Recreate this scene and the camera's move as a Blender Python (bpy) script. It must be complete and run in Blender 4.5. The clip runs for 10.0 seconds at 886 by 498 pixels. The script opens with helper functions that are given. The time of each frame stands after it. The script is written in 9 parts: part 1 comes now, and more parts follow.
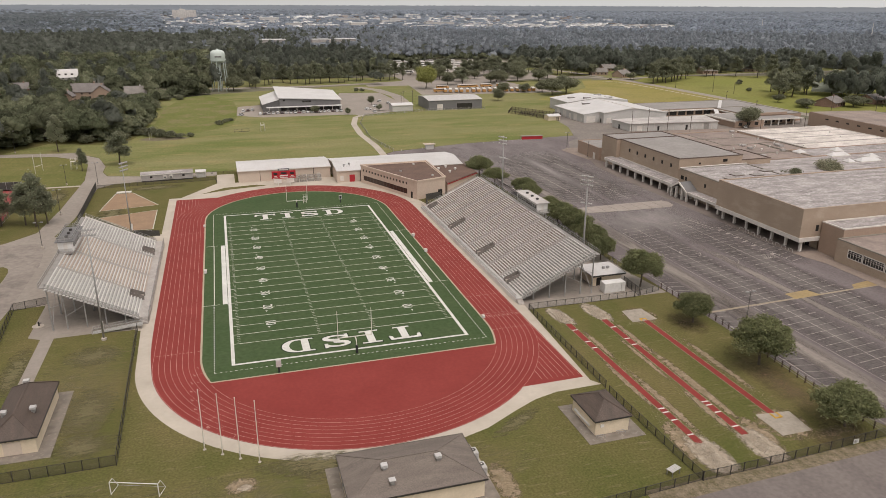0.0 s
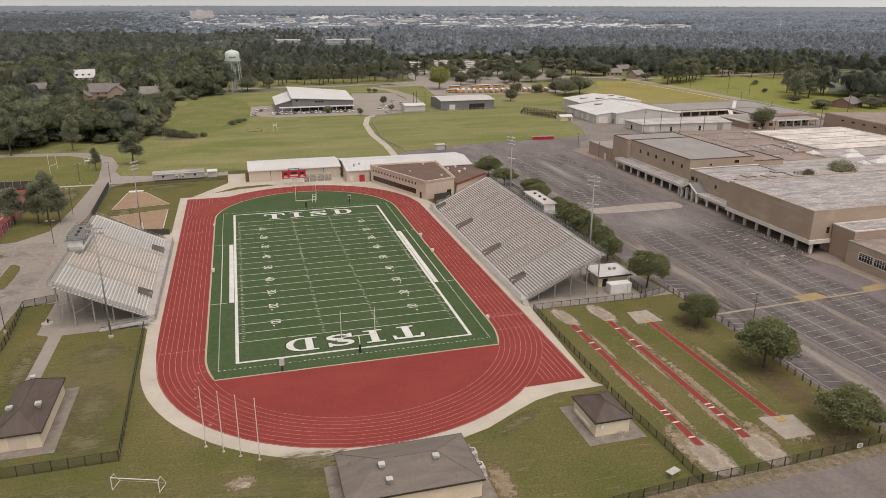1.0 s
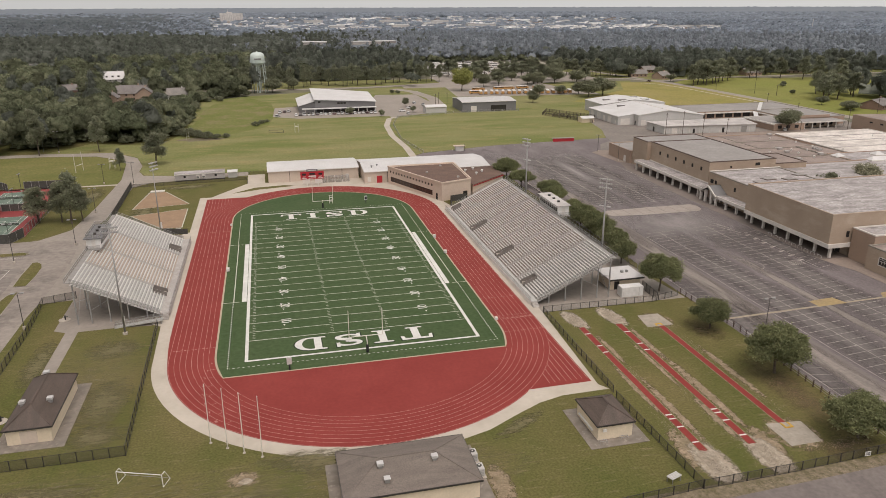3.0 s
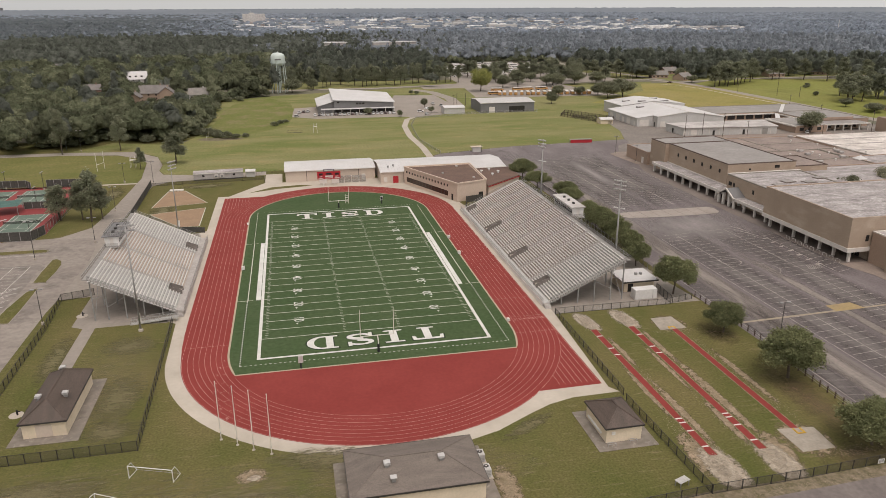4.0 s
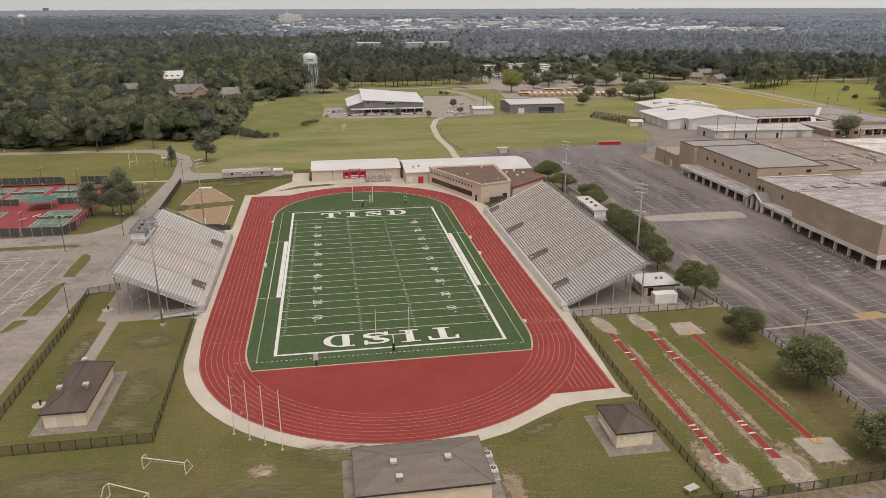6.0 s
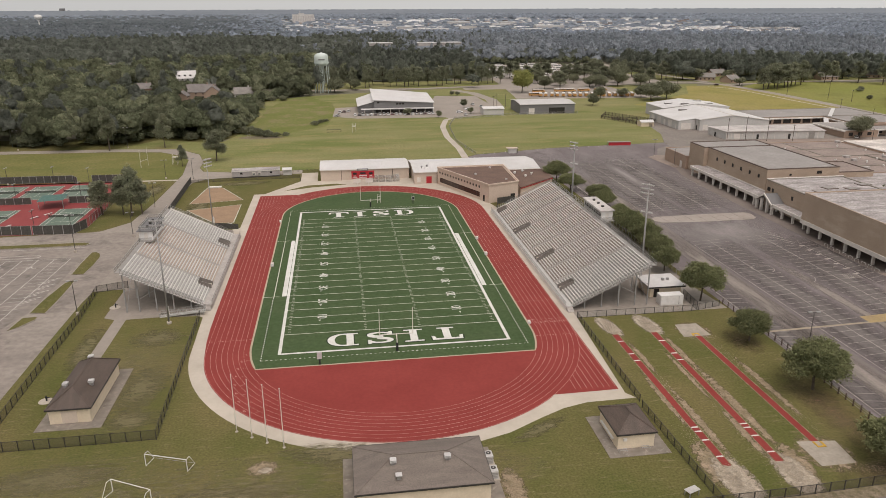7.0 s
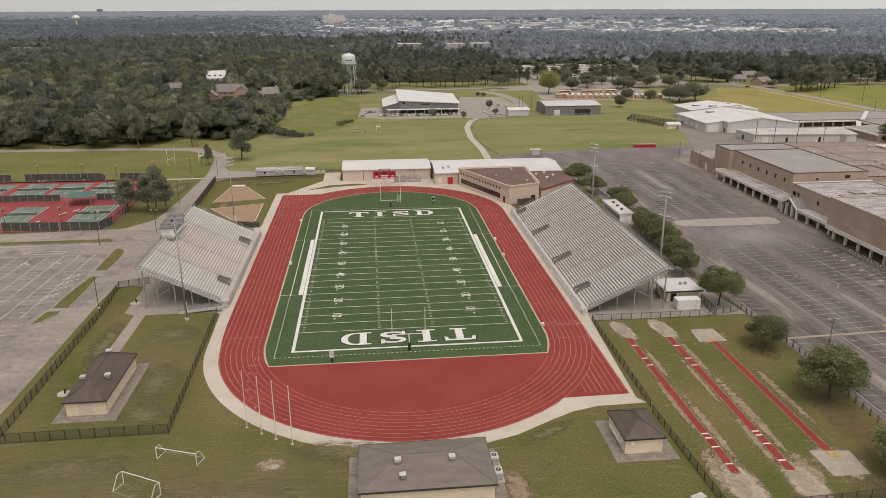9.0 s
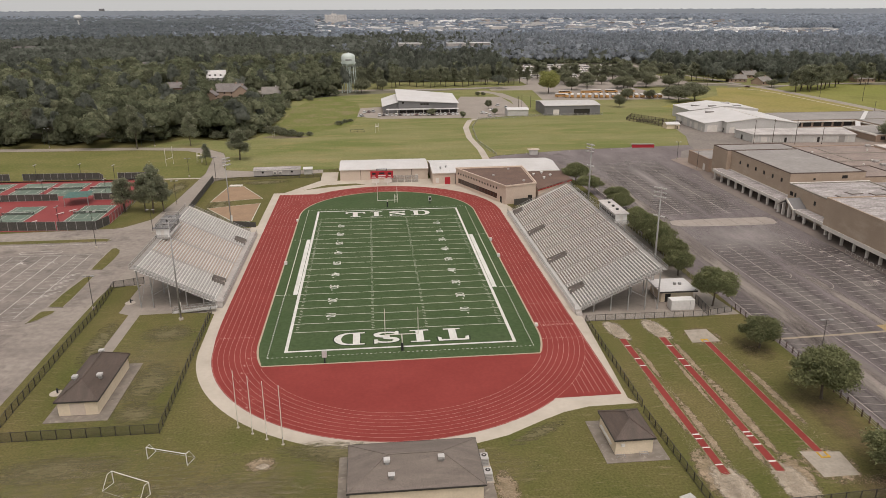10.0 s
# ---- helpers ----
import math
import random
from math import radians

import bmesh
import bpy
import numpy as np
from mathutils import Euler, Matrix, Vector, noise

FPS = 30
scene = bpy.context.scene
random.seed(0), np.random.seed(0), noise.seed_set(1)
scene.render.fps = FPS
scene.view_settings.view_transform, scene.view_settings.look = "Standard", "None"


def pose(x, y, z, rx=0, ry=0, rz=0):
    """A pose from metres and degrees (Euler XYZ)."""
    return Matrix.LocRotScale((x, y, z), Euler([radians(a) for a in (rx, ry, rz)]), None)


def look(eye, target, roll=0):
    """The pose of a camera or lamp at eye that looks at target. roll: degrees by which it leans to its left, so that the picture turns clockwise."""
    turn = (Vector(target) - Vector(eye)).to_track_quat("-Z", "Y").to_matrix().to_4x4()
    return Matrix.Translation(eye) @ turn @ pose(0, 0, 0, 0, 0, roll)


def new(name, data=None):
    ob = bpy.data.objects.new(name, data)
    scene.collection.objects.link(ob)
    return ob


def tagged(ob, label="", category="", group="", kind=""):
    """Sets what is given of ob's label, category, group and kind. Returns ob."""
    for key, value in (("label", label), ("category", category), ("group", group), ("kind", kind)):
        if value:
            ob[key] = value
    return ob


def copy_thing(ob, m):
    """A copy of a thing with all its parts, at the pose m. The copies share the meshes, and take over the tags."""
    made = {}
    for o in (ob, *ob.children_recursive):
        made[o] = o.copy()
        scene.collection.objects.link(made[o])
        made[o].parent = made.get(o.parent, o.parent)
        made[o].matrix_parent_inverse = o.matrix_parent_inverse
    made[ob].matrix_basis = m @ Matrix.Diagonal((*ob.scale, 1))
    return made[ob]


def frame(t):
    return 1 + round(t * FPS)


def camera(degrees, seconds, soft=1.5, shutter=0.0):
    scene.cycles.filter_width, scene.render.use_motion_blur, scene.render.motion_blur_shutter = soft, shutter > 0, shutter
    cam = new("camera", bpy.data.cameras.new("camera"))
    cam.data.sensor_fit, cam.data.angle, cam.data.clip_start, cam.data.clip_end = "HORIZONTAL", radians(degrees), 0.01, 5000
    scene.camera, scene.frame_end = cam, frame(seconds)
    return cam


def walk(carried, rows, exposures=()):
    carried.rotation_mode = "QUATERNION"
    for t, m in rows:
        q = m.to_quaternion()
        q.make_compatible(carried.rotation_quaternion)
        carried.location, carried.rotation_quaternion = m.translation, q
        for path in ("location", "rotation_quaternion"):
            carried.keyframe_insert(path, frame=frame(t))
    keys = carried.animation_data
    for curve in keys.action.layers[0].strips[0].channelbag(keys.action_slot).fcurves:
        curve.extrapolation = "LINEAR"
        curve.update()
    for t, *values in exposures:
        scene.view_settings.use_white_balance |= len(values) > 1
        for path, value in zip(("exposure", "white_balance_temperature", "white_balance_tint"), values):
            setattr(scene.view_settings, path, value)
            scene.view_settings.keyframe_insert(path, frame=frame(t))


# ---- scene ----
cam = camera(63.5, 10.0, soft=0.75)
PATH = [
    (0, (-22.095, -190.15, 69.133), (-21.542, -188.342, 68.481), 0.2),
    (0.5, (-20.941, -190.588, 69.127), (-20.408, -188.773, 68.476), 0.2),
    (1, (-19.857, -191.009, 69.136), (-19.344, -189.189, 68.485), 0.1),
    (1.5, (-18.872, -191.421, 69.162), (-18.379, -189.595, 68.512), 0.1),
    (2, (-17.921, -191.767, 69.197), (-17.446, -189.936, 68.548), 0.0),
    (3.5, (-15.455, -192.739, 69.356), (-15.035, -190.894, 68.709), -0.2),
    (4, (-14.697, -193.044, 69.389), (-14.307, -191.192, 68.743), -0.2),
    (4.5, (-13.959, -193.322, 69.432), (-13.596, -191.464, 68.787), -0.2),
    (5, (-13.21, -193.564, 69.486), (-12.868, -191.703, 68.841), -0.2),
    (5.5, (-12.396, -193.766, 69.531), (-12.073, -191.9, 68.886), -0.2),
    (7, (-9.897, -194.401, 69.555), (-9.627, -192.527, 68.911), -0.2),
    (7.5, (-9.182, -194.592, 69.566), (-8.926, -192.716, 68.923), -0.3),
    (8, (-8.485, -194.756, 69.588), (-8.257, -192.876, 68.945), -0.2),
    (8.5, (-7.716, -194.905, 69.65), (-7.505, -193.023, 69.006), -0.2),
    (9, (-6.856, -195.066, 69.697), (-6.663, -193.182, 69.055), -0.2),
    (9.5, (-5.926, -195.161, 69.764), (-5.74, -193.277, 69.122), -0.2),
    (10, (-4.987, -195.241, 69.828), (-4.799, -193.357, 69.185), -0.2),
]
walk(cam, [(t, look(eye, target, roll)) for t, eye, target, roll in PATH])

# ---- world, sun, exposure ----
SUN_EL, SUN_AZ = 67.0, 172.0
scene.view_settings.exposure = 0.0
world = bpy.data.worlds.new("overcast_sky")
scene.world = world
world.use_nodes = True
wn = world.node_tree
wn.nodes.clear()
sky = wn.nodes.new("ShaderNodeTexSky")
sky.sky_type = 'NISHITA'
sky.sun_disc = False
sky.sun_elevation = radians(SUN_EL)
sky.sun_rotation = radians(SUN_AZ)
sky.air_density, sky.dust_density, sky.ozone_density = 1.0, 2.0, 0.6
hsv = wn.nodes.new("ShaderNodeHueSaturation")
hsv.inputs["Saturation"].default_value = 0.05
bg = wn.nodes.new("ShaderNodeBackground")
bg.inputs["Strength"].default_value = 0.195
wo = wn.nodes.new("ShaderNodeOutputWorld")
tc = wn.nodes.new("ShaderNodeTexCoord")
sep, com = wn.nodes.new("ShaderNodeSeparateXYZ"), wn.nodes.new("ShaderNodeCombineXYZ")
low = wn.nodes.new("ShaderNodeMath")
low.operation = 'MAXIMUM'
low.inputs[1].default_value = 0.3
wn.links.new(tc.outputs["Generated"], sep.inputs[0])
wn.links.new(sep.outputs[2], low.inputs[0])
for i, out in enumerate((sep.outputs[0], sep.outputs[1], low.outputs[0])):
    wn.links.new(out, com.inputs[i])
wn.links.new(com.outputs[0], sky.inputs["Vector"])
wn.links.new(sky.outputs[0], hsv.inputs["Color"])
# an overcast sky is dimmer at the horizon than overhead
dome = wn.nodes.new("ShaderNodeMapRange")
dome.inputs[3].default_value, dome.inputs[4].default_value = 0.78, 1.1
wn.links.new(sep.outputs[2], dome.inputs[0])
shade = wn.nodes.new("ShaderNodeVectorMath")
shade.operation = 'SCALE'
wn.links.new(hsv.outputs[0], shade.inputs[0])
wn.links.new(dome.outputs[0], shade.inputs["Scale"])
# the cloud is thinner, and brighter, towards the east
east = wn.nodes.new("ShaderNodeMath")
east.operation = 'MULTIPLY_ADD'
east.inputs[1].default_value, east.inputs[2].default_value = 0.16, 0.96
wn.links.new(sep.outputs[0], east.inputs[0])
cloud = wn.nodes.new("ShaderNodeVectorMath")
cloud.operation = 'SCALE'
wn.links.new(shade.outputs[0], cloud.inputs[0])
wn.links.new(east.outputs[0], cloud.inputs["Scale"])
warm = wn.nodes.new("ShaderNodeVectorMath")
warm.operation = 'MULTIPLY'
warm.inputs[1].default_value = (1.03, 1.0, 0.965)
wn.links.new(cloud.outputs[0], warm.inputs[0])
wn.links.new(warm.outputs[0], bg.inputs["Color"])
wn.links.new(bg.outputs[0], wo.inputs["Surface"])
sun_data = bpy.data.lights.new("sun", 'SUN')
sun_data.energy, sun_data.angle, sun_data.color = 1.28, radians(45), (1.0, 0.845, 0.78)
sun = new("sun", sun_data)
sun.matrix_world = look((18, -125, 300), (0, 0, 0))

# ---- materials ----


def mat(name, a, b=None, big=0.08, small=2.0, rough=0.8, metal=0.0, grain=0.25, bump=0.0, spread=(0.35, 0.65), island=0.0, rnd=0.0, stretch=None, spec=0.4, c=None, cscale=0.5, cut=(0.55, 0.7), thin=0.0, cell=None, cstretch=None, fade=None):
    """A weathered surface: two colours in large patches, a fine grain and a small relief, in world metres."""
    m = bpy.data.materials.new(name)
    m.use_nodes = True
    nt = m.node_tree
    nd, ln = nt.nodes, nt.links
    p = nd["Principled BSDF"]
    p.inputs["Roughness"].default_value, p.inputs["Metallic"].default_value = rough, metal
    p.inputs["Specular IOR Level"].default_value = spec
    b = b or tuple(0.82 * v for v in a)
    geo = nd.new("ShaderNodeNewGeometry")
    pos = geo.outputs["Position"]
    if stretch:
        mp = nd.new("ShaderNodeMapping")
        mp.inputs["Scale"].default_value = stretch
        ln.new(pos, mp.inputs["Vector"])
        pos = mp.outputs[0]
    n1 = nd.new("ShaderNodeTexNoise")
    n1.inputs["Scale"].default_value, n1.inputs["Detail"].default_value, n1.inputs["Roughness"].default_value = big, 6.0, 0.62
    ln.new(pos, n1.inputs["Vector"])
    r1 = nd.new("ShaderNodeMapRange")
    r1.inputs[1].default_value, r1.inputs[2].default_value = spread
    ln.new(n1.outputs[0], r1.inputs[0])
    mix = nd.new("ShaderNodeMix")
    mix.data_type = 'RGBA'
    mix.inputs[6].default_value, mix.inputs[7].default_value = (*a, 1), (*b, 1)
    ln.new(r1.outputs[0], mix.inputs[0])
    tint = mix.outputs[2]
    if c:
        n3 = nd.new("ShaderNodeTexNoise")
        n3.inputs["Scale"].default_value, n3.inputs["Detail"].default_value, n3.inputs["Roughness"].default_value = cscale, 7.0, 0.68
        if cstretch:
            mq = nd.new("ShaderNodeMapping")
            mq.inputs["Scale"].default_value = cstretch
            ln.new(geo.outputs["Position"], mq.inputs["Vector"])
            ln.new(mq.outputs[0], n3.inputs["Vector"])
        else:
            ln.new(geo.outputs["Position"], n3.inputs["Vector"])
        r4 = nd.new("ShaderNodeMapRange")
        r4.inputs[1].default_value, r4.inputs[2].default_value = cut
        ln.new(n3.outputs[0], r4.inputs[0])
        mix3 = nd.new("ShaderNodeMix")
        mix3.data_type = 'RGBA'
        mix3.inputs[7].default_value = (*c, 1)
        ln.new(r4.outputs[0], mix3.inputs[0])
        ln.new(tint, mix3.inputs[6])
        tint = mix3.outputs[2]
    n2 = nd.new("ShaderNodeTexNoise")
    n2.inputs["Scale"].default_value, n2.inputs["Detail"].default_value = small, 4.0
    ln.new(geo.outputs["Position"], n2.inputs["Vector"])
    r2 = nd.new("ShaderNodeMapRange")
    r2.inputs[1].default_value, r2.inputs[2].default_value = 0.25, 0.75
    r2.inputs[3].default_value, r2.inputs[4].default_value = 1 - grain, 1 + grain
    ln.new(n2.outputs[0], r2.inputs[0])
    val = r2.outputs[0]
    for amount, node, out in ((island, geo, "Random Per Island"), (rnd, None, "Random")):
        if amount:
            src = node or nd.new("ShaderNodeObjectInfo")
            r3 = nd.new("ShaderNodeMapRange")
            r3.inputs[3].default_value, r3.inputs[4].default_value = 1 - amount, 1 + amount
            ln.new(src.outputs[out], r3.inputs[0])
            mul = nd.new("ShaderNodeMath")
            mul.operation = 'MULTIPLY'
            ln.new(val, mul.inputs[0])
            ln.new(r3.outputs[0], mul.inputs[1])
            val = mul.outputs[0]
    if cell:
        vo = nd.new("ShaderNodeTexVoronoi")
        vo.inputs["Scale"].default_value = cell[0]
        ln.new(geo.outputs["Position"], vo.inputs["Vector"])
        one = nd.new("ShaderNodeSeparateColor")
        ln.new(vo.outputs["Color"], one.inputs[0])
        r5 = nd.new("ShaderNodeMapRange")
        r5.inputs[3].default_value, r5.inputs[4].default_value = 1 - cell[1], 1 + cell[1]
        ln.new(one.outputs[0], r5.inputs[0])
        mu5 = nd.new("ShaderNodeMath")
        mu5.operation = 'MULTIPLY'
        ln.new(val, mu5.inputs[0])
        ln.new(r5.outputs[0], mu5.inputs[1])
        val = mu5.outputs[0]
    sc = nd.new("ShaderNodeVectorMath")
    sc.operation = 'SCALE'
    ln.new(tint, sc.inputs[0])
    ln.new(val, sc.inputs["Scale"])
    ln.new(sc.outputs[0], p.inputs["Base Color"])
    if bump:
        bp = nd.new("ShaderNodeBump")
        bp.inputs["Strength"].default_value, bp.inputs["Distance"].default_value = 0.6, bump
        ln.new(n2.outputs[0], bp.inputs["Height"])
        ln.new(bp.outputs[0], p.inputs["Normal"])
    if thin:
        tl = nd.new("ShaderNodeBsdfTranslucent")
        ms = nd.new("ShaderNodeMixShader")
        ms.inputs[0].default_value = thin
        ln.new(sc.outputs[0], tl.inputs["Color"])
        ln.new(p.outputs[0], ms.inputs[1])
        ln.new(tl.outputs[0], ms.inputs[2])
        ln.new(ms.outputs[0], nd["Material Output"].inputs["Surface"])
    if fade:
        # the patch thins out towards its rim: (shape, noise scale, raggedness, softness)
        shape, scale, ragged, soft = fade
        tco = nd.new("ShaderNodeTexCoord")
        cen = nd.new("ShaderNodeMapping")
        cen.inputs["Location"].default_value, cen.inputs["Scale"].default_value = (-1, -1, 0), (2, 2, 0)
        ln.new(tco.outputs["Generated"], cen.inputs["Vector"])
        if shape == "round":
            far = nd.new("ShaderNodeVectorMath")
            far.operation = 'LENGTH'
            ln.new(cen.outputs[0], far.inputs[0])
            dist = far.outputs["Value"]
        else:
            ab = nd.new("ShaderNodeVectorMath")
            ab.operation = 'ABSOLUTE'
            ln.new(cen.outputs[0], ab.inputs[0])
            sp = nd.new("ShaderNodeSeparateXYZ")
            ln.new(ab.outputs[0], sp.inputs[0])
            far = nd.new("ShaderNodeMath")
            far.operation = 'MAXIMUM'
            ln.new(sp.outputs[0], far.inputs[0])
            ln.new(sp.outputs[1], far.inputs[1])
            dist = far.outputs[0]
        n5 = nd.new("ShaderNodeTexNoise")
        n5.inputs["Scale"].default_value, n5.inputs["Detail"].default_value, n5.inputs["Roughness"].default_value = scale, 6.0, 0.7
        ln.new(pos, n5.inputs["Vector"])
        k5 = nd.new("ShaderNodeMath")
        k5.operation = 'MULTIPLY_ADD'
        k5.inputs[1].default_value = ragged
        ln.new(n5.outputs[0], k5.inputs[0])
        less = nd.new("ShaderNodeMath")
        less.operation = 'SUBTRACT'
        less.inputs[0].default_value = 1.0 - ragged * 0.5
        ln.new(dist, less.inputs[1])
        ln.new(less.outputs[0], k5.inputs[2])
        r6 = nd.new("ShaderNodeMapRange")
        r6.inputs[1].default_value, r6.inputs[2].default_value = 0.0, soft
        ln.new(k5.outputs[0], r6.inputs[0])
        tp, mf = nd.new("ShaderNodeBsdfTransparent"), nd.new("ShaderNodeMixShader")
        ln.new(r6.outputs[0], mf.inputs[0])
        ln.new(tp.outputs[0], mf.inputs[1])
        ln.new(p.outputs[0], mf.inputs[2])
        ln.new(mf.outputs[0], nd["Material Output"].inputs["Surface"])
    return m


def mesh_wire(name, colour, cover):
    """Chain link: a thin sheet that lets most of the light through."""
    m = mat(name, colour, rough=0.6)
    nt = m.node_tree
    tr = nt.nodes.new("ShaderNodeBsdfTransparent")
    mx = nt.nodes.new("ShaderNodeMixShader")
    mx.inputs[0].default_value = cover
    nt.links.new(tr.outputs[0], mx.inputs[1])
    nt.links.new(nt.nodes["Principled BSDF"].outputs[0], mx.inputs[2])
    nt.links.new(mx.outputs[0], nt.nodes["Material Output"].inputs["Surface"])
    return m


GROUND = mat("woodland_floor", (0.1105, 0.104, 0.065), (0.143, 0.1274, 0.0858), 0.02, 0.3)
LAWN = mat("mown_lawn", (0.0861, 0.0927, 0.02704), (0.1491, 0.1215, 0.05304), 0.06, 2.6, grain=0.3, bump=0.03, rough=0.95, spec=0.08, c=(0.21, 0.1648, 0.09984), cscale=0.7, cut=(0.56, 0.78), stretch=(1.2, 0.7, 1), cstretch=(0.3, 1.6, 1), spread=(0.3, 0.72))
MEADOW = mat("practice_grass", (0.1344, 0.1515, 0.04822), (0.2171, 0.2013, 0.09408), 0.03, 1.1, grain=0.26, rough=0.95, spec=0.08, stretch=(0.45, 1.5, 1), c=(0.275, 0.214, 0.1029), cscale=0.09, cut=(0.52, 0.76), cstretch=(0.5, 1.4, 1))
LUSH = mat("lush_grass", (0.1261, 0.143, 0.03808), (0.1667, 0.1618, 0.06188), 0.03, 0.6, grain=0.18, rough=0.95, spec=0.1, c=(0.212, 0.1649, 0.1008), cscale=0.06, cut=(0.5, 0.75))
YELLOW_GRASS = mat("yellow_grass", (0.235, 0.205, 0.062), (0.26, 0.215, 0.085), 0.02, 0.5, grain=0.14, rough=0.95, spec=0.1, c=(0.17, 0.17, 0.05), cscale=0.03, cut=(0.5, 0.75))
GREEN_MEADOW = mat("green_meadow", (0.18, 0.19, 0.05), (0.215, 0.205, 0.065), 0.015, 0.4, grain=0.14, rough=0.95, spec=0.1, c=(0.13, 0.14, 0.04), cscale=0.03, cut=(0.5, 0.75))
CONCRETE = mat("concrete", (0.44, 0.385, 0.325), (0.37, 0.325, 0.275), 0.12, 1.5, grain=0.08, rough=0.85)
APRON = mat("pale_concrete", (0.475, 0.418, 0.352), (0.405, 0.354, 0.293), 0.15, 1.2, grain=0.07, rough=0.85, c=(0.35, 0.305, 0.25), cscale=0.3, cut=(0.6, 0.8))
ROADC = mat("road_concrete", (0.29, 0.252, 0.217), (0.235, 0.203, 0.174), 0.06, 0.8, grain=0.12, rough=0.9, c=(0.33, 0.29, 0.25), cscale=0.12, cut=(0.5, 0.75))
LOT_WEST = mat("stained_lot_concrete", (0.205, 0.174, 0.153), (0.285, 0.247, 0.213), 0.06, 0.7, grain=0.18, rough=0.9, stretch=(0.6, 1.6, 1), c=(0.115, 0.097, 0.086), cscale=0.12, cut=(0.53, 0.74))
ASPHALT = mat("worn_asphalt", (0.1295, 0.1072, 0.1064), (0.1875, 0.1584, 0.1575), 0.03, 1.6, grain=0.22, rough=0.9, stretch=(1.8, 0.6, 1), c=(0.09478, 0.07565, 0.07309), cscale=0.12, cut=(0.52, 0.72), cstretch=(1.3, 0.6, 1))
ASPHALT_LIGHT = mat("dusty_asphalt", (0.1869, 0.159, 0.1452), (0.1281, 0.1071, 0.099), 0.09, 1.4, grain=0.16, rough=0.9, stretch=(1.6, 0.4, 1), spread=(0.3, 0.7))
TRACK = mat("red_track", (0.2068, 0.0363, 0.0308), (0.2332, 0.044, 0.0374), 0.1, 1.5, grain=0.08, rough=0.85, spec=0.15)
TURF = mat("green_turf", (0.05228, 0.08119, 0.03476), (0.06311, 0.0924, 0.04055), 0.06, 1.0, grain=0.2, rough=0.95, stretch=(0.25, 1, 1), spec=0.08, c=(0.071, 0.09535, 0.04634), cscale=0.1, cut=(0.45, 0.75))
TURF_DARK = mat("dark_turf", (0.020, 0.032, 0.018), (0.026, 0.04, 0.022), 0.1, 2.0, rough=0.9, spec=0.15)
WHITE = mat("white_line", (0.62, 0.605, 0.57), (0.53, 0.515, 0.48), 0.4, 3.0, grain=0.08)
LINE_THIN = mat("faint_line", (0.5, 0.49, 0.42), (0.42, 0.42, 0.35), 0.4, 3.0, grain=0.08)
LANE = mat("lane_line", (0.52, 0.31, 0.27), (0.42, 0.22, 0.19), 0.3, 2.0, grain=0.08)
CURB = mat("track_kerb", (0.4, 0.33, 0.24), (0.34, 0.275, 0.2), 0.3, 2.0, grain=0.08)
STALL = mat("worn_stall_line", (0.42, 0.375, 0.335), (0.2, 0.17, 0.15), 0.4, 1.5, grain=0.25, spread=(0.4, 0.72))
YELLOW_PAINT = mat("faded_yellow_paint", (0.33, 0.24, 0.11), (0.26, 0.19, 0.1), 0.3, 1.5, grain=0.15)
ALU = mat("weathered_aluminium", (0.655, 0.625, 0.59), (0.56, 0.53, 0.5), 0.25, 2.0, grain=0.06, rough=0.55, metal=0.0, rnd=0.06)
ALU_DARK = mat("grey_aluminium", (0.29, 0.272, 0.252), (0.24, 0.224, 0.208), 0.3, 2.0, grain=0.1, rough=0.7)
TREAD_BROWN = mat("brown_tread", (0.27, 0.222, 0.19), (0.22, 0.18, 0.155), 0.3, 2.0, grain=0.12, rough=0.8)
TREAD_PALE = mat("pale_tread", (0.5, 0.405, 0.335), (0.43, 0.345, 0.285), 0.3, 2.0, grain=0.1, rough=0.8)
TREAD_GREY = mat("grey_tread", (0.46, 0.445, 0.42), (0.4, 0.385, 0.36), 0.3, 2.0, grain=0.1, rough=0.7)
STAIR = mat("dull_aluminium_step", (0.42, 0.385, 0.355), (0.34, 0.31, 0.285), 0.4, 3.0, grain=0.15, rough=0.7)
STEEL = mat("galvanised_steel", (0.36, 0.35, 0.34), (0.29, 0.28, 0.27), 0.5, 4.0, grain=0.1, rough=0.5, metal=0.4)
DARK_STEEL = mat("dark_steel", (0.05, 0.045, 0.04), (0.035, 0.03, 0.028), 0.5, 4.0, rough=0.5)
BLACK = mat("black_rubber", (0.02, 0.02, 0.02), rough=0.7)
WHITE_PAINT = mat("white_paint", (0.66, 0.64, 0.62), (0.58, 0.56, 0.53), 0.3, 2.0, grain=0.06, rough=0.5)
RED_PAINT = mat("red_paint", (0.40, 0.02, 0.03), (0.33, 0.018, 0.025), 0.5, 2.0, grain=0.06, rough=0.5)
CREAM = mat("cream_block_wall", (0.66, 0.555, 0.42), (0.59, 0.495, 0.37), 0.4, 3.0, grain=0.06, rough=0.85)
TAN = mat("cream_metal_wall", (0.55, 0.455, 0.375), (0.49, 0.405, 0.335), 0.2, 2.0, grain=0.06, rough=0.7)
STUCCO = mat("beige_stucco", (0.56, 0.445, 0.362), (0.5, 0.395, 0.32), 0.2, 2.0, grain=0.06, rough=0.85)
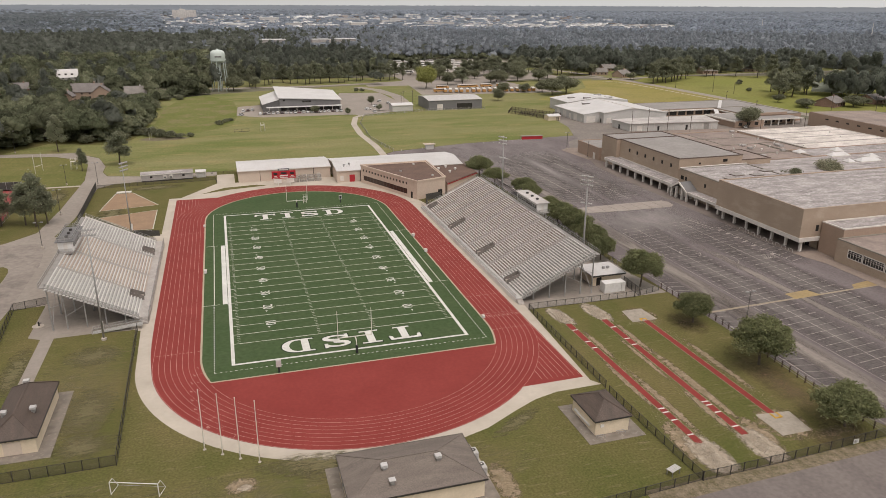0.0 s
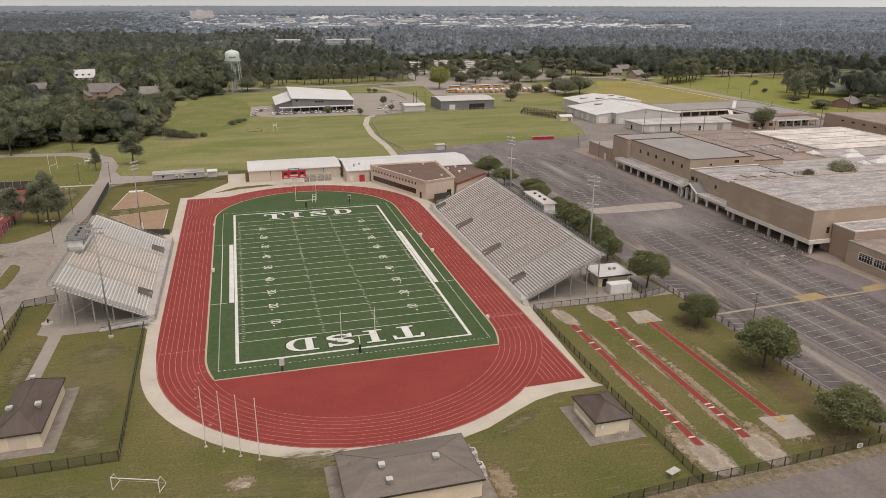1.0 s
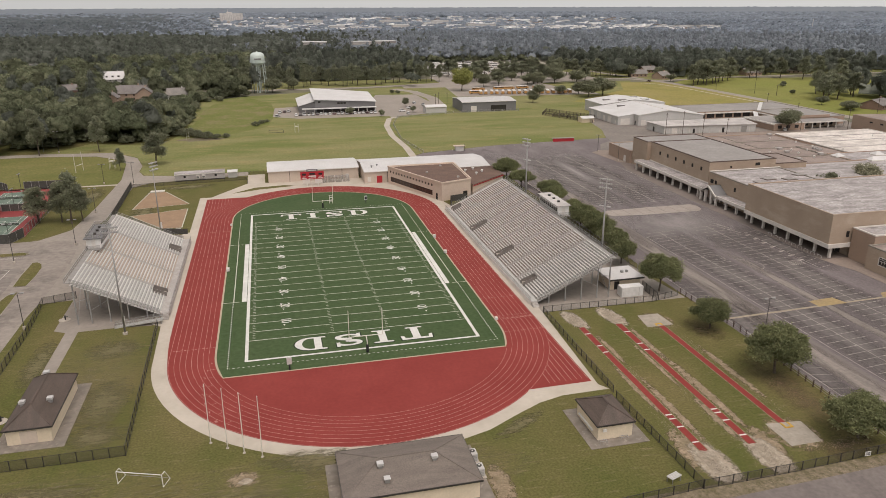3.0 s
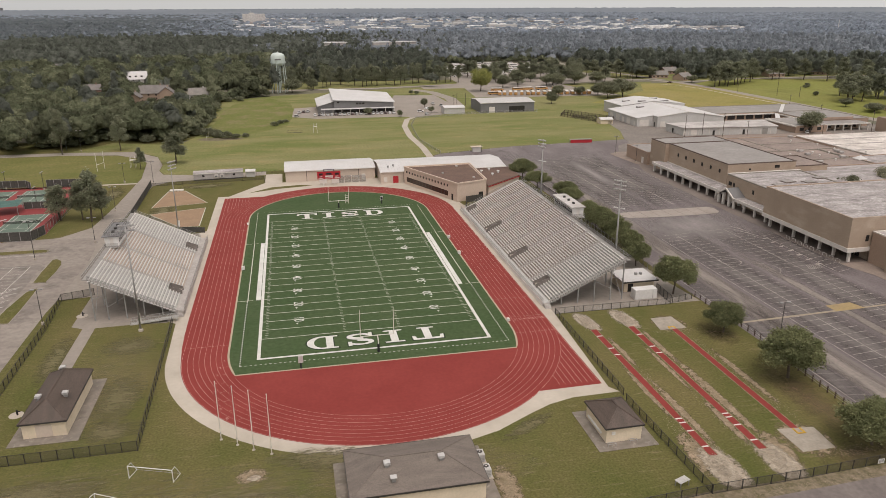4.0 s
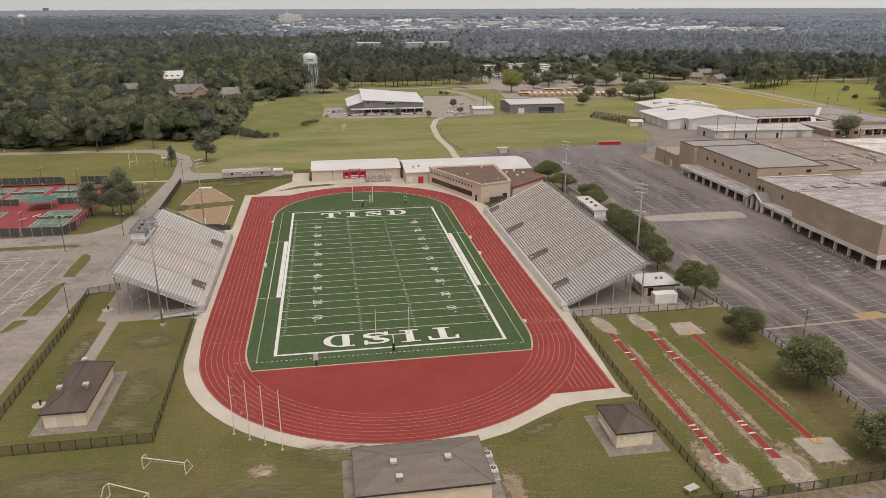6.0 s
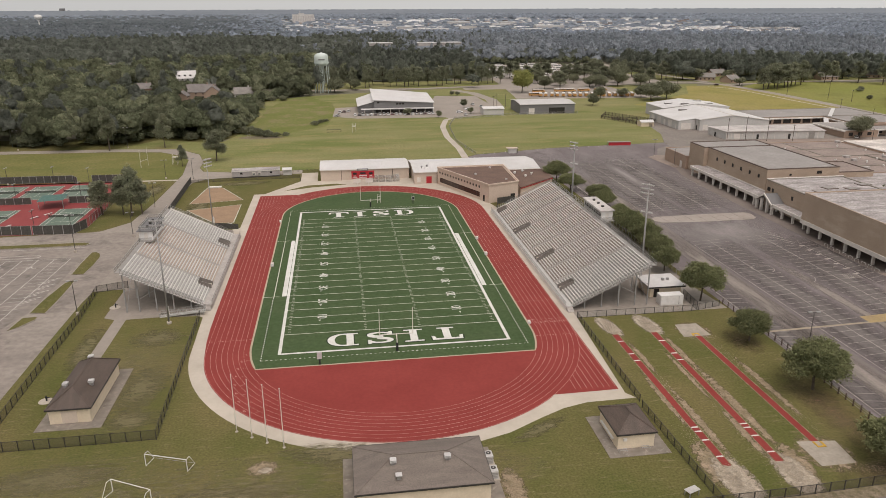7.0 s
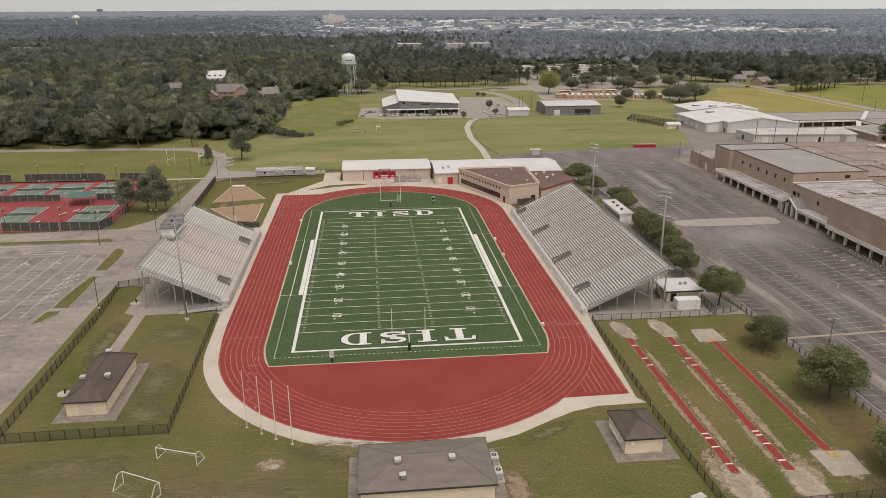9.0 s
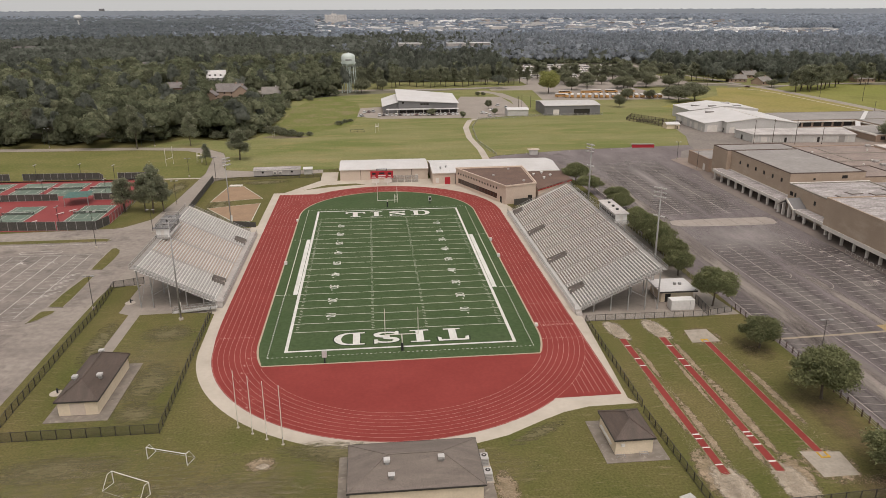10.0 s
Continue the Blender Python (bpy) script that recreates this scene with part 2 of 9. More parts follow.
BRICK = mat("tan_brick_wall", (0.375, 0.29, 0.22), (0.325, 0.25, 0.19), 0.12, 3.0, grain=0.09, rough=0.88, c=(0.43, 0.345, 0.27), cscale=0.25, cut=(0.52, 0.72), cstretch=(1, 0.5, 1.6))
BRICK_PINK = mat("pinkish_brick_wall", (0.36, 0.262, 0.2), (0.31, 0.225, 0.172), 0.12, 3.0, grain=0.09, rough=0.88)
RIBROOF = mat("white_metal_roof", (0.57, 0.55, 0.54), (0.5, 0.48, 0.465), 0.1, 1.5, grain=0.06, rough=0.5)
SHINGLE = mat("grey_shingles", (0.178, 0.148, 0.127), (0.138, 0.114, 0.098), 0.3, 6.0, grain=0.3, rough=0.95, bump=0.03, stretch=(0.5, 3, 1))
SHINGLE_BROWN = mat("brown_shingles", (0.098, 0.07, 0.056), (0.066, 0.048, 0.038), 0.3, 6.0, grain=0.3, rough=0.6, spec=0.4, bump=0.03, stretch=(3, 0.5, 1))
BROWN_ROOF = mat("brown_gravel_roof", (0.145, 0.092, 0.07), (0.11, 0.07, 0.055), 0.15, 2.0, grain=0.15, rough=0.95)
GREY_ROOF = mat("grey_membrane_roof", (0.2813, 0.2594, 0.2436), (0.2328, 0.2148, 0.2016), 0.07, 0.8, grain=0.12, rough=0.9, c=(0.3395, 0.3168, 0.2992), cscale=0.16, cut=(0.58, 0.78))
STAINED_ROOF = mat("stained_white_roof", (0.376, 0.3418, 0.3292), (0.2021, 0.1804, 0.1726), 0.22, 1.8, grain=0.3, rough=0.9, stretch=(0.55, 1.6, 1), spread=(0.36, 0.66), c=(0.5828, 0.5459, 0.5437), cscale=0.8, cut=(0.52, 0.76), cstretch=(0.4, 1.5, 1))
PALE_ROOF = mat("pale_membrane_roof", (0.4841, 0.4515, 0.429), (0.3296, 0.3024, 0.286), 0.09, 1.0, grain=0.16, rough=0.9, c=(0.2472, 0.2205, 0.209), cscale=0.14, cut=(0.6, 0.8))
TRIM = mat("white_concrete_trim", (0.64, 0.595, 0.55), (0.55, 0.51, 0.47), 0.3, 2.0, grain=0.06, rough=0.7)
WINDOW = mat("dark_window_glass", (0.03, 0.028, 0.027), (0.04, 0.036, 0.034), 0.5, 2.0, rough=0.15)
DIRT = mat("infield_dirt", (0.30, 0.20, 0.125), (0.25, 0.165, 0.105), 0.2, 1.5, grain=0.1, rough=0.95)
BARE = mat("bare_soil_patch", (0.215, 0.168, 0.118), (0.105, 0.09, 0.044), 0.8, 2.2, grain=0.3, rough=0.95)
TENNIS_RED = mat("tennis_red", (0.21, 0.035, 0.035), (0.24, 0.045, 0.042), 0.1, 1.5, grain=0.1)
TENNIS_GREEN = mat("tennis_green", (0.1032, 0.1452, 0.1118), (0.129, 0.1672, 0.129), 0.1, 1.5, grain=0.1)
SCREEN = mat("dark_windscreen", (0.06, 0.056, 0.05), (0.075, 0.069, 0.061), 0.3, 2.0, rough=0.9)
CHAIN = mesh_wire("chain_link", (0.06, 0.052, 0.045), 0.42)
CHAIN_LIGHT = mesh_wire("pale_chain_link", (0.3, 0.29, 0.27), 0.3)
BARK = mat("bark", (0.1, 0.078, 0.058), (0.075, 0.058, 0.044), 0.8, 4.0, grain=0.3, rough=0.95)
LEAF = mat("oak_leaves", (0.1673, 0.1804, 0.08917), (0.2476, 0.2544, 0.1327), 0.35, 1.6, grain=0.28, rough=0.7, island=0.25, rnd=0.12, spec=0.08, thin=0.5)
# these two leaf colours are greyed to hold the haze of farther trees
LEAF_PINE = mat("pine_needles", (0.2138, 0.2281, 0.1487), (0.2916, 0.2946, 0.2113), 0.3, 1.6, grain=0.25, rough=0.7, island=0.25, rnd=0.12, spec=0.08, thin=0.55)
LEAF_HAZED = mat("greyish_green_leaves", (0.2, 0.208, 0.135), (0.275, 0.278, 0.19), 0.35, 1.6, grain=0.22, rough=0.7, island=0.2, rnd=0.12, spec=0.08, thin=0.55)
LEAF_LIME = mat("pale_green_leaves", (0.288, 0.3013, 0.1064), (0.354, 0.3507, 0.1349), 0.3, 1.6, grain=0.25, rough=0.7, island=0.25, spec=0.08, thin=0.45)
WOODS = mat("woodland_foliage", (0.1028, 0.1141, 0.06937), (0.1994, 0.2063, 0.1314), 0.05, 0.8, grain=0.3, rough=0.8, island=0.12, spec=0.05, c=(0.1437, 0.1184, 0.08561), cscale=0.03, cut=(0.6, 0.74), spread=(0.36, 0.66), thin=0.4, cell=(0.065, 0.38))
# distance haze is put into the next five colours, paler and bluer outward
WOODS_DARK = mat("dark_mixed_foliage", (0.1208, 0.1305, 0.1056), (0.1764, 0.1862, 0.1584), 0.03, 0.5, grain=0.16, rough=0.85, island=0.1, spec=0.04, thin=0.5, cell=(0.07, 0.2))
WOODS_PINE = mat("pine_foliage", (0.1697, 0.186, 0.1501), (0.2563, 0.2711, 0.2231), 0.04, 0.7, grain=0.16, rough=0.85, island=0.12, spec=0.04, spread=(0.38, 0.64), thin=0.75, cell=(0.08, 0.2))
WOODS_MID_HAZE = mat("mid_woodland", (0.2298, 0.2523, 0.2722), (0.3017, 0.3219, 0.3489), 0.012, 0.35, grain=0.14, rough=0.85, island=0.1, spec=0.03, thin=0.45, cell=(0.055, 0.14))
WOODS_FAR_DARK_HAZE = mat("far_dark_woodland", (0.151, 0.1696, 0.1781), (0.1938, 0.2141, 0.2294), 0.004, 0.12, grain=0.12, rough=0.85, island=0.05, spec=0.03, thin=0.45, cell=(0.03, 0.14))
WOODS_FAR_HAZE = mat("far_woodland", (0.237, 0.2687, 0.3077), (0.2889, 0.32, 0.3661), 0.004, 0.12, grain=0.18, rough=0.85, island=0.06, spec=0.03, thin=0.4, cell=(0.03, 0.18))
TOWER_PAINT = mat("pale_green_tower_paint", (0.52, 0.57, 0.54), (0.44, 0.49, 0.46), 0.1, 1.0, grain=0.05, rough=0.5)
BUS_YELLOW = mat("school_bus_yellow", (0.45, 0.25, 0.09), (0.4, 0.21, 0.07), 0.3, 1.0, grain=0.05, rough=0.45)
CAR_PAINT = mat("car_paint", (0.62, 0.61, 0.60), (0.5, 0.5, 0.49), 0.02, 1.0, grain=0.02, rough=0.3, rnd=0.25)
CAR_DARK = mat("dark_car_paint", (0.06, 0.06, 0.062), (0.1, 0.04, 0.04), 0.02, 1.0, grain=0.02, rough=0.3, rnd=0.3)
GREY_METAL = mat("grey_metal_wall", (0.17, 0.165, 0.165), (0.145, 0.14, 0.14), 0.1, 1.0, grain=0.06, rough=0.6)
TEAL = mat("teal_canvas", (0.075, 0.14, 0.125), (0.06, 0.115, 0.1), 0.3, 1.5)
WATER_PAVE = mat("wet_mud", (0.17, 0.138, 0.092), (0.12, 0.105, 0.06), 0.3, 1.0, rough=0.9)
GOLD_PAD = mat("yellow_vault_box", (0.5, 0.3, 0.03), (0.42, 0.25, 0.03), 0.5, 2.0)
POST_WHITE = mat("off_white_post", (0.62, 0.59, 0.52), (0.55, 0.52, 0.46), 0.5, 2.0, grain=0.05, rough=0.5)

# ---- mesh building ----


class Mesh:
    """Gathers faces of one part, then links it as one object."""

    def __init__(self):
        self.v, self.f = [], []

    def add(self, verts, faces):
        n = len(self.v)
        self.v += [tuple(p) for p in verts]
        self.f += [tuple(n + i for i in q) for q in faces]
        return self

    def box(self, x0, y0, z0, x1, y1, z1):
        return self.add([(x0, y0, z0), (x1, y0, z0), (x1, y1, z0), (x0, y1, z0), (x0, y0, z1), (x1, y0, z1), (x1, y1, z1), (x0, y1, z1)],
                        [(3, 2, 1, 0), (4, 5, 6, 7), (0, 1, 5, 4), (1, 2, 6, 5), (2, 3, 7, 6), (3, 0, 4, 7)])

    def flat(self, pts, z):
        return self.add([(x, y, z) for x, y in pts], [tuple(range(len(pts)))])

    def rect(self, x0, y0, x1, y1, z):
        return self.flat([(x0, y0), (x1, y0), (x1, y1), (x0, y1)], z)

    def prism(self, pts, z0, z1):
        """A plan outline, anticlockwise, raised from z0 to z1."""
        n = len(pts)
        return self.add([(x, y, z0) for x, y in pts] + [(x, y, z1) for x, y in pts],
                        [tuple(range(n))[::-1], tuple(range(n, 2 * n))] + [(i, (i + 1) % n, n + (i + 1) % n, n + i) for i in range(n)])

    def tube(self, p, q, r, r2=None, n=6):
        p, q = Vector(p), Vector(q)
        d = (q - p).normalized()
        s = d.orthogonal().normalized()
        u = d.cross(s)
        ring = [s * math.cos(6.28319 * i / n) + u * math.sin(6.28319 * i / n) for i in range(n)]
        r2 = r if r2 is None else r2
        return self.add([p + c * r for c in ring] + [q + c * r2 for c in ring],
                        [(i, (i + 1) % n, n + (i + 1) % n, n + i) for i in range(n)] + [tuple(range(n))[::-1], tuple(range(n, 2 * n))])

    def beam(self, p, q, w, h):
        """A square bar from p to q, w wide and h deep."""
        p, q = Vector(p), Vector(q)
        d = (q - p).normalized()
        s = d.cross(Vector((0, 0, 1)))
        s = s.normalized() if s.length > 1e-4 else Vector((1, 0, 0))
        u = s.cross(d)
        c = [s * a * w / 2 + u * b * h / 2 for a, b in ((-1, -1), (1, -1), (1, 1), (-1, 1))]
        return self.add([p + k for k in c] + [q + k for k in c], [(3, 2, 1, 0), (4, 5, 6, 7), (0, 1, 5, 4), (1, 2, 6, 5), (2, 3, 7, 6), (3, 0, 4, 7)])

    def strip(self, pts, width, z, closed=False):
        """A painted band or a lane along a plan line."""
        n = len(pts)
        P = [Vector((x, y)) for x, y in pts]
        L, R = [], []
        for i in range(n):
            a = P[i - 1] if (i or closed) else P[i]
            b = P[(i + 1) % n] if (i < n - 1 or closed) else P[i]
            d = (b - a).normalized()
            s = Vector((-d.y, d.x)) * width / 2
            L.append((P[i].x + s.x, P[i].y + s.y, z))
            R.append((P[i].x - s.x, P[i].y - s.y, z))
        m = n if closed else n - 1
        return self.add(L + R, [(i, n + i, n + (i + 1) % n, (i + 1) % n) for i in range(m)])

    def lathe(self, prof, x, y, n=16):
        """A turned shape from (radius, z) pairs."""
        k = len(prof)
        vs = [(x + r * math.cos(6.28319 * i / n), y + r * math.sin(6.28319 * i / n), z) for r, z in prof for i in range(n)]
        fs = [(j * n + i, j * n + (i + 1) % n, (j + 1) * n + (i + 1) % n, (j + 1) * n + i) for j in range(k - 1) for i in range(n)]
        return self.add(vs, fs + [tuple(range(n))[::-1], tuple(range((k - 1) * n, k * n))])

    def data(self, name, material, smooth=False):
        me = bpy.data.meshes.new(name)
        me.from_pydata(self.v, [], self.f)
        me.materials.append(material)
        if smooth:
            me.polygons.foreach_set("use_smooth", [True] * len(me.polygons))
        me.update()
        return me


def part(name, m, material, parent=None, label="", smooth=False):
    ob = new(name, m.data(name, material, smooth) if isinstance(m, Mesh) else m)
    if parent is not None:
        ob.parent = parent
    return tagged(ob, label)


def setting(name, m, material, label, category=""):
    return tagged(part(name, m, material), label, category or name.replace("_", " "), kind="structure")


def thing(name, label, category, x=0, y=0, z=0, turn=0, group=""):
    e = new(name)
    e.empty_display_size = 0.5
    e.matrix_world = pose(x, y, z, 0, 0, turn)
    return tagged(e, label, category, group)


def arc(cx, cy, r, a0, a1, n=24):
    return [(cx + r * math.cos(radians(a0 + (a1 - a0) * i / n)), cy + r * math.sin(radians(a0 + (a1 - a0) * i / n))) for i in range(n + 1)]


def glyphs(text, size, material, name, parent, x, y, z, turn, label=""):
    """Flat lettering in the built-in font, as a mesh."""
    cu = bpy.data.curves.new(name, 'FONT')
    cu.body, cu.size, cu.align_x, cu.align_y, cu.offset = text, size, 'CENTER', 'CENTER', size * 0.004
    tmp = bpy.data.objects.new(name, cu)
    scene.collection.objects.link(tmp)
    me = bpy.data.meshes.new_from_object(tmp.evaluated_get(bpy.context.evaluated_depsgraph_get()))
    bpy.data.objects.remove(tmp)
    me.materials.clear()
    me.materials.append(material)
    ob = new(name, me)
    ob.parent = parent
    ob.matrix_local = pose(x, y, z, 0, 0, turn)
    return tagged(ob, label)


ISLAND = mat("pinkish_concrete", (0.336, 0.288, 0.252), (0.27, 0.2316, 0.2016), 0.2, 1.2, grain=0.12)
WALK = mat("dark_walk_paving", (0.19, 0.155, 0.135), (0.155, 0.127, 0.112), 0.2, 1.2, grain=0.12)
DULL_CONCRETE = mat("dull_concrete", (0.29, 0.25, 0.215), (0.23, 0.198, 0.17), 0.15, 1.2, grain=0.12, c=(0.19, 0.165, 0.14), cscale=0.25, cut=(0.55, 0.75))
STONE_CHIP = mat("pale_stone_chips", (0.3, 0.245, 0.175), (0.22, 0.175, 0.12), 0.5, 2.0, grain=0.15, island=0.25, rough=0.95)
FADED_BAND = mat("faded_beige_paint", (0.33, 0.27, 0.19), (0.26, 0.215, 0.165), 0.3, 1.5, grain=0.15)
HUT_SLAB = mat("stained_slab", (0.25, 0.215, 0.18), (0.15, 0.128, 0.106), 0.5, 2.0, grain=0.2, rough=0.92, c=(0.31, 0.27, 0.23), cscale=0.9, cut=(0.55, 0.7))
WEST_GRASS = mat("green_field_grass", (0.112, 0.12, 0.036), (0.165, 0.15, 0.056), 0.03, 0.9, grain=0.22, rough=0.95, spec=0.1, stretch=(0.7, 1.3, 1), c=(0.2, 0.165, 0.085), cscale=0.1, cut=(0.55, 0.78))
EARTH = mat("bare_reddish_earth", (0.1632, 0.1098, 0.06), (0.1224, 0.09212, 0.042), 0.3, 1.8, grain=0.35, rough=0.95, fade=("round", 0.5, 2.4, 1.4))
WALK_PINK = mat("pinkish_walk", (0.27, 0.215, 0.18), (0.22, 0.175, 0.147), 0.2, 1.5, grain=0.12, rough=0.9)
LOT_STALLS = mat("dark_worn_concrete", (0.165, 0.141, 0.126), (0.245, 0.212, 0.185), 0.07, 0.8, grain=0.2, rough=0.9, stretch=(0.5, 1.8, 1), c=(0.1, 0.085, 0.076), cscale=0.14, cut=(0.54, 0.74))
COPING = mat("weathered_coping", (0.27, 0.24, 0.2), (0.22, 0.195, 0.165), 0.4, 2.0, grain=0.1)
BROWN_GREY_ROOF = mat("brown_grey_roof", (0.29, 0.23, 0.2), (0.19, 0.153, 0.135), 0.1, 1.0, grain=0.16, rough=0.92, c=(0.34, 0.275, 0.24), cscale=0.2, cut=(0.56, 0.75))
RUBBLE = mat("pale_rubble", (0.4, 0.345, 0.28), (0.3, 0.255, 0.2), 0.8, 4.0, grain=0.2, rough=0.9, island=0.2)
GRAVEL = mat("pale_pit_gravel", (0.42, 0.36, 0.285), (0.27, 0.22, 0.165), 0.7, 5.0, grain=0.4, rough=0.95, bump=0.05, fade=("round", 1.1, 1.1, 0.3))
DUST = mat("dusty_bare_ground", (0.29, 0.22, 0.15), (0.17, 0.13, 0.075), 0.5, 3.0, grain=0.4, rough=0.95, fade=("round", 0.8, 2.2, 0.4))
DRY_GRASS = mat("dry_thin_grass", (0.145, 0.122, 0.062), (0.112, 0.1, 0.043), 0.5, 3.0, grain=0.35, rough=0.95, stretch=(0.35, 1.4, 1), fade=("round", 1.1, 3.0, 0.8))
STALL_STAIN = mat("stained_stall_asphalt", (0.1023, 0.08734, 0.08254), (0.1393, 0.1207, 0.1133), 0.12, 1.6, grain=0.24, rough=0.9, stretch=(1.6, 0.5, 1), fade=("box", 0.12, 0.8, 0.7))
PALE_WEAR = mat("pale_worn_asphalt", (0.25, 0.215, 0.19), (0.17, 0.145, 0.128), 0.25, 1.6, grain=0.2, rough=0.9, stretch=(1.5, 0.22, 1), fade=("box", 0.35, 1.6, 0.7))
PAD = mat("pad_concrete", (0.35, 0.305, 0.25), (0.27, 0.235, 0.192), 0.4, 2.0, grain=0.12, c=(0.22, 0.19, 0.15), cscale=0.8, cut=(0.6, 0.75))
WISPS = mat("wispy_dry_grass", (0.27, 0.222, 0.14), (0.165, 0.14, 0.07), 0.6, 3.0, grain=0.3, rough=0.95, stretch=(0.3, 1.5, 1), fade=("round", 1.3, 7.0, 3.2))
DUST_FILM = mat("dust_film_on_asphalt", (0.2734, 0.2428, 0.2327), (0.2001, 0.1761, 0.1683), 0.05, 1.4, grain=0.2, rough=0.9, stretch=(1.6, 0.5, 1), fade=("box", 0.06, 1.2, 0.9))
SOIL_EDGE = mat("sandy_edge", (0.25, 0.19, 0.125), (0.12, 0.1, 0.05), 1.2, 3.0, grain=0.3, rough=0.95, spread=(0.4, 0.6))

# ---- ground ----


def rise(d):
    """The land climbs gently far out."""
    k = max(0.0, (d - 1100) / 3600)
    return 40.0 * k ** 1.4


def build_ground():
    m = Mesh()
    rings = [0, 150, 300, 450, 600, 800, 1000, 1200, 1450, 1700, 2000, 2300, 2600, 3000, 3400, 3800, 4200, 4500, 4750]
    n = 72
    m.v.append((0, 0, 0))
    for r in rings[1:]:
        for i in range(n):
            a = 6.283185 * i / n
            m.v.append((r * math.cos(a), r * math.sin(a), rise(r)))
    m.f += [(0, 1 + i, 1 + (i + 1) % n) for i in range(n)]
    for k in range(len(rings) - 2):
        o = 1 + k * n
        m.f += [(o + i, o + n + i, o + n + (i + 1) % n, o + (i + 1) % n) for i in range(n)]
    setting("ground", m, GROUND, "flat dark woodland floor reaching to the horizon", "ground")


build_ground()
setting("lawn", Mesh().flat([(-330, -300), (170, -300), (170, 190), (-330, 190)], 0.02), LAWN, "mown olive-green lawn round the stadium", "lawn")
setting("road_verge", Mesh().flat([(-330, 188), (-126, 188), (-108, 200), (-86, 203), (-74, 208), (-62, 232), (-62, 300), (-66, 366), (-52, 396), (-80, 400), (-88, 300), (-92, 240), (-128, 226), (-330, 226)], 0.022), LAWN, "grass verge before the woods", "lawn")
setting("practice_field", Mesh().flat([(-126, 190), (-92, 187), (-79, 171), (-73.6, 150), (-73.2, 138), (-70, 130), (-57, 126), (-20, 126.5), (20, 130), (47, 141), (56, 149), (96, 159), (161, 164.5), (171, 190), (230, 300), (320, 440), (100, 445), (20, 425), (-30, 408), (-57, 392), (-68, 366), (-64, 300), (-64, 237), (-72, 207), (-84, 205), (-108, 216)], 0.03),
        MEADOW, "wide mown practice field of yellowish grass", "grass field")
setting("west_field", Mesh().flat([(-330, 119.6), (-79, 115.6), (-78.6, 124), (-82, 157), (-87.5, 167.5), (-99, 178.5), (-123, 183), (-330, 191.5)], 0.03), WEST_GRASS, "mown practice field beyond the tennis courts", "grass field")
setting("drainage_meadow", Mesh().flat([(-62, 232), (-40, 226), (-18, 248), (-12, 300), (-14, 360), (-30, 395), (-52, 385), (-60, 330)], 0.05), LUSH, "lush green grass hollow beside the woods", "grass field")
setting("east_meadow", Mesh().flat([(205, 312), (277, 372), (302, 427), (338, 427), (345, 400), (346, 230), (262, 240), (230, 285)], 0.05), YELLOW_GRASS, "yellow-green mown meadow beside the road", "grass field")
setting("far_meadow", Mesh().flat([(345, 200), (346.5, 260), (346, 385), (350, 415), (385, 442), (425, 442), (470, 428), (640, 402), (640, 190), (420, 185)], 0.048), GREEN_MEADOW, "bright yellow-green meadow beyond the road", "grass field")
setting("garden_lawn", Mesh().flat([(285, 486), (332, 462), (345, 440), (640, 450), (640, 545), (300, 570)], 0.03), MEADOW, "shaded grass round the roadside houses", "lawn")

# roads and lots
setting("car_park", Mesh().flat([(86, -300), (300, -300), (300, -60), (140, -60), (140, 126), (150, 148), (160, 156), (161, 164.3), (96, 158.5), (56, 148), (48, 140), (76, 118), (80, 90), (82, -108), (84, -114)], 0.06), ASPHALT, "large worn grey asphalt car park", "car park")
setting("south_road", Mesh().flat([(33, -117), (60, -116), (84, -115), (84, -300), (33, -300)], 0.07), ASPHALT_LIGHT, "weathered asphalt road south of the fence", "road")
setting("drive_lane", Mesh().flat([(87.5, -300), (94.5, -300), (94.5, -20), (96, 40), (92, 100), (80, 130), (74, 128), (84, 95), (88, 30)], 0.075), ASPHALT_LIGHT, "dusty pale driving lane across the car park", "road")
setting("verge", Mesh().flat([(33, -117), (60, -116), (82, -115), (82, -112.9), (33, -113.4)], 0.05), BARE, "bare stony verge along the fence", "verge")
setting("car_park_island", Mesh().prism([(96, 23.6), (112, 22.6), (128.6, 22.8), (130.6, 24.6), (131.2, 28.6), (129.8, 31), (112, 31.0), (97, 30.4), (95.0, 29.4), (94.3, 26)], 0, 0.16), ISLAND, "raised concrete island in the car park", "traffic island")
setting("west_lot", Mesh().flat([(-330, -300), (-76, -300), (-75.0, -70), (-75.2, -43), (-75.2, -20), (-74.5, -9), (-74.4, 20), (-77, 46), (-91, 42), (-128, 40), (-330, 40)], 0.06), LOT_WEST, "broad stained concrete parking lot", "car park")
setting("stand_drive", Mesh().flat([(-76.5, -12.4), (-66.8, -11.6), (-63.5, -10.6), (-63.5, 42), (-78, 47)], 0.058), ROADC, "concrete drive behind the visitors' stand", "road")
setting("stall_area", Mesh().flat([(-330, -33), (-88.3, -33), (-85.9, -24), (-85.6, 0), (-86.4, 16.8), (-330, 17.5)], 0.064), LOT_STALLS, "dark worn stall area of the concrete lot", "car park")
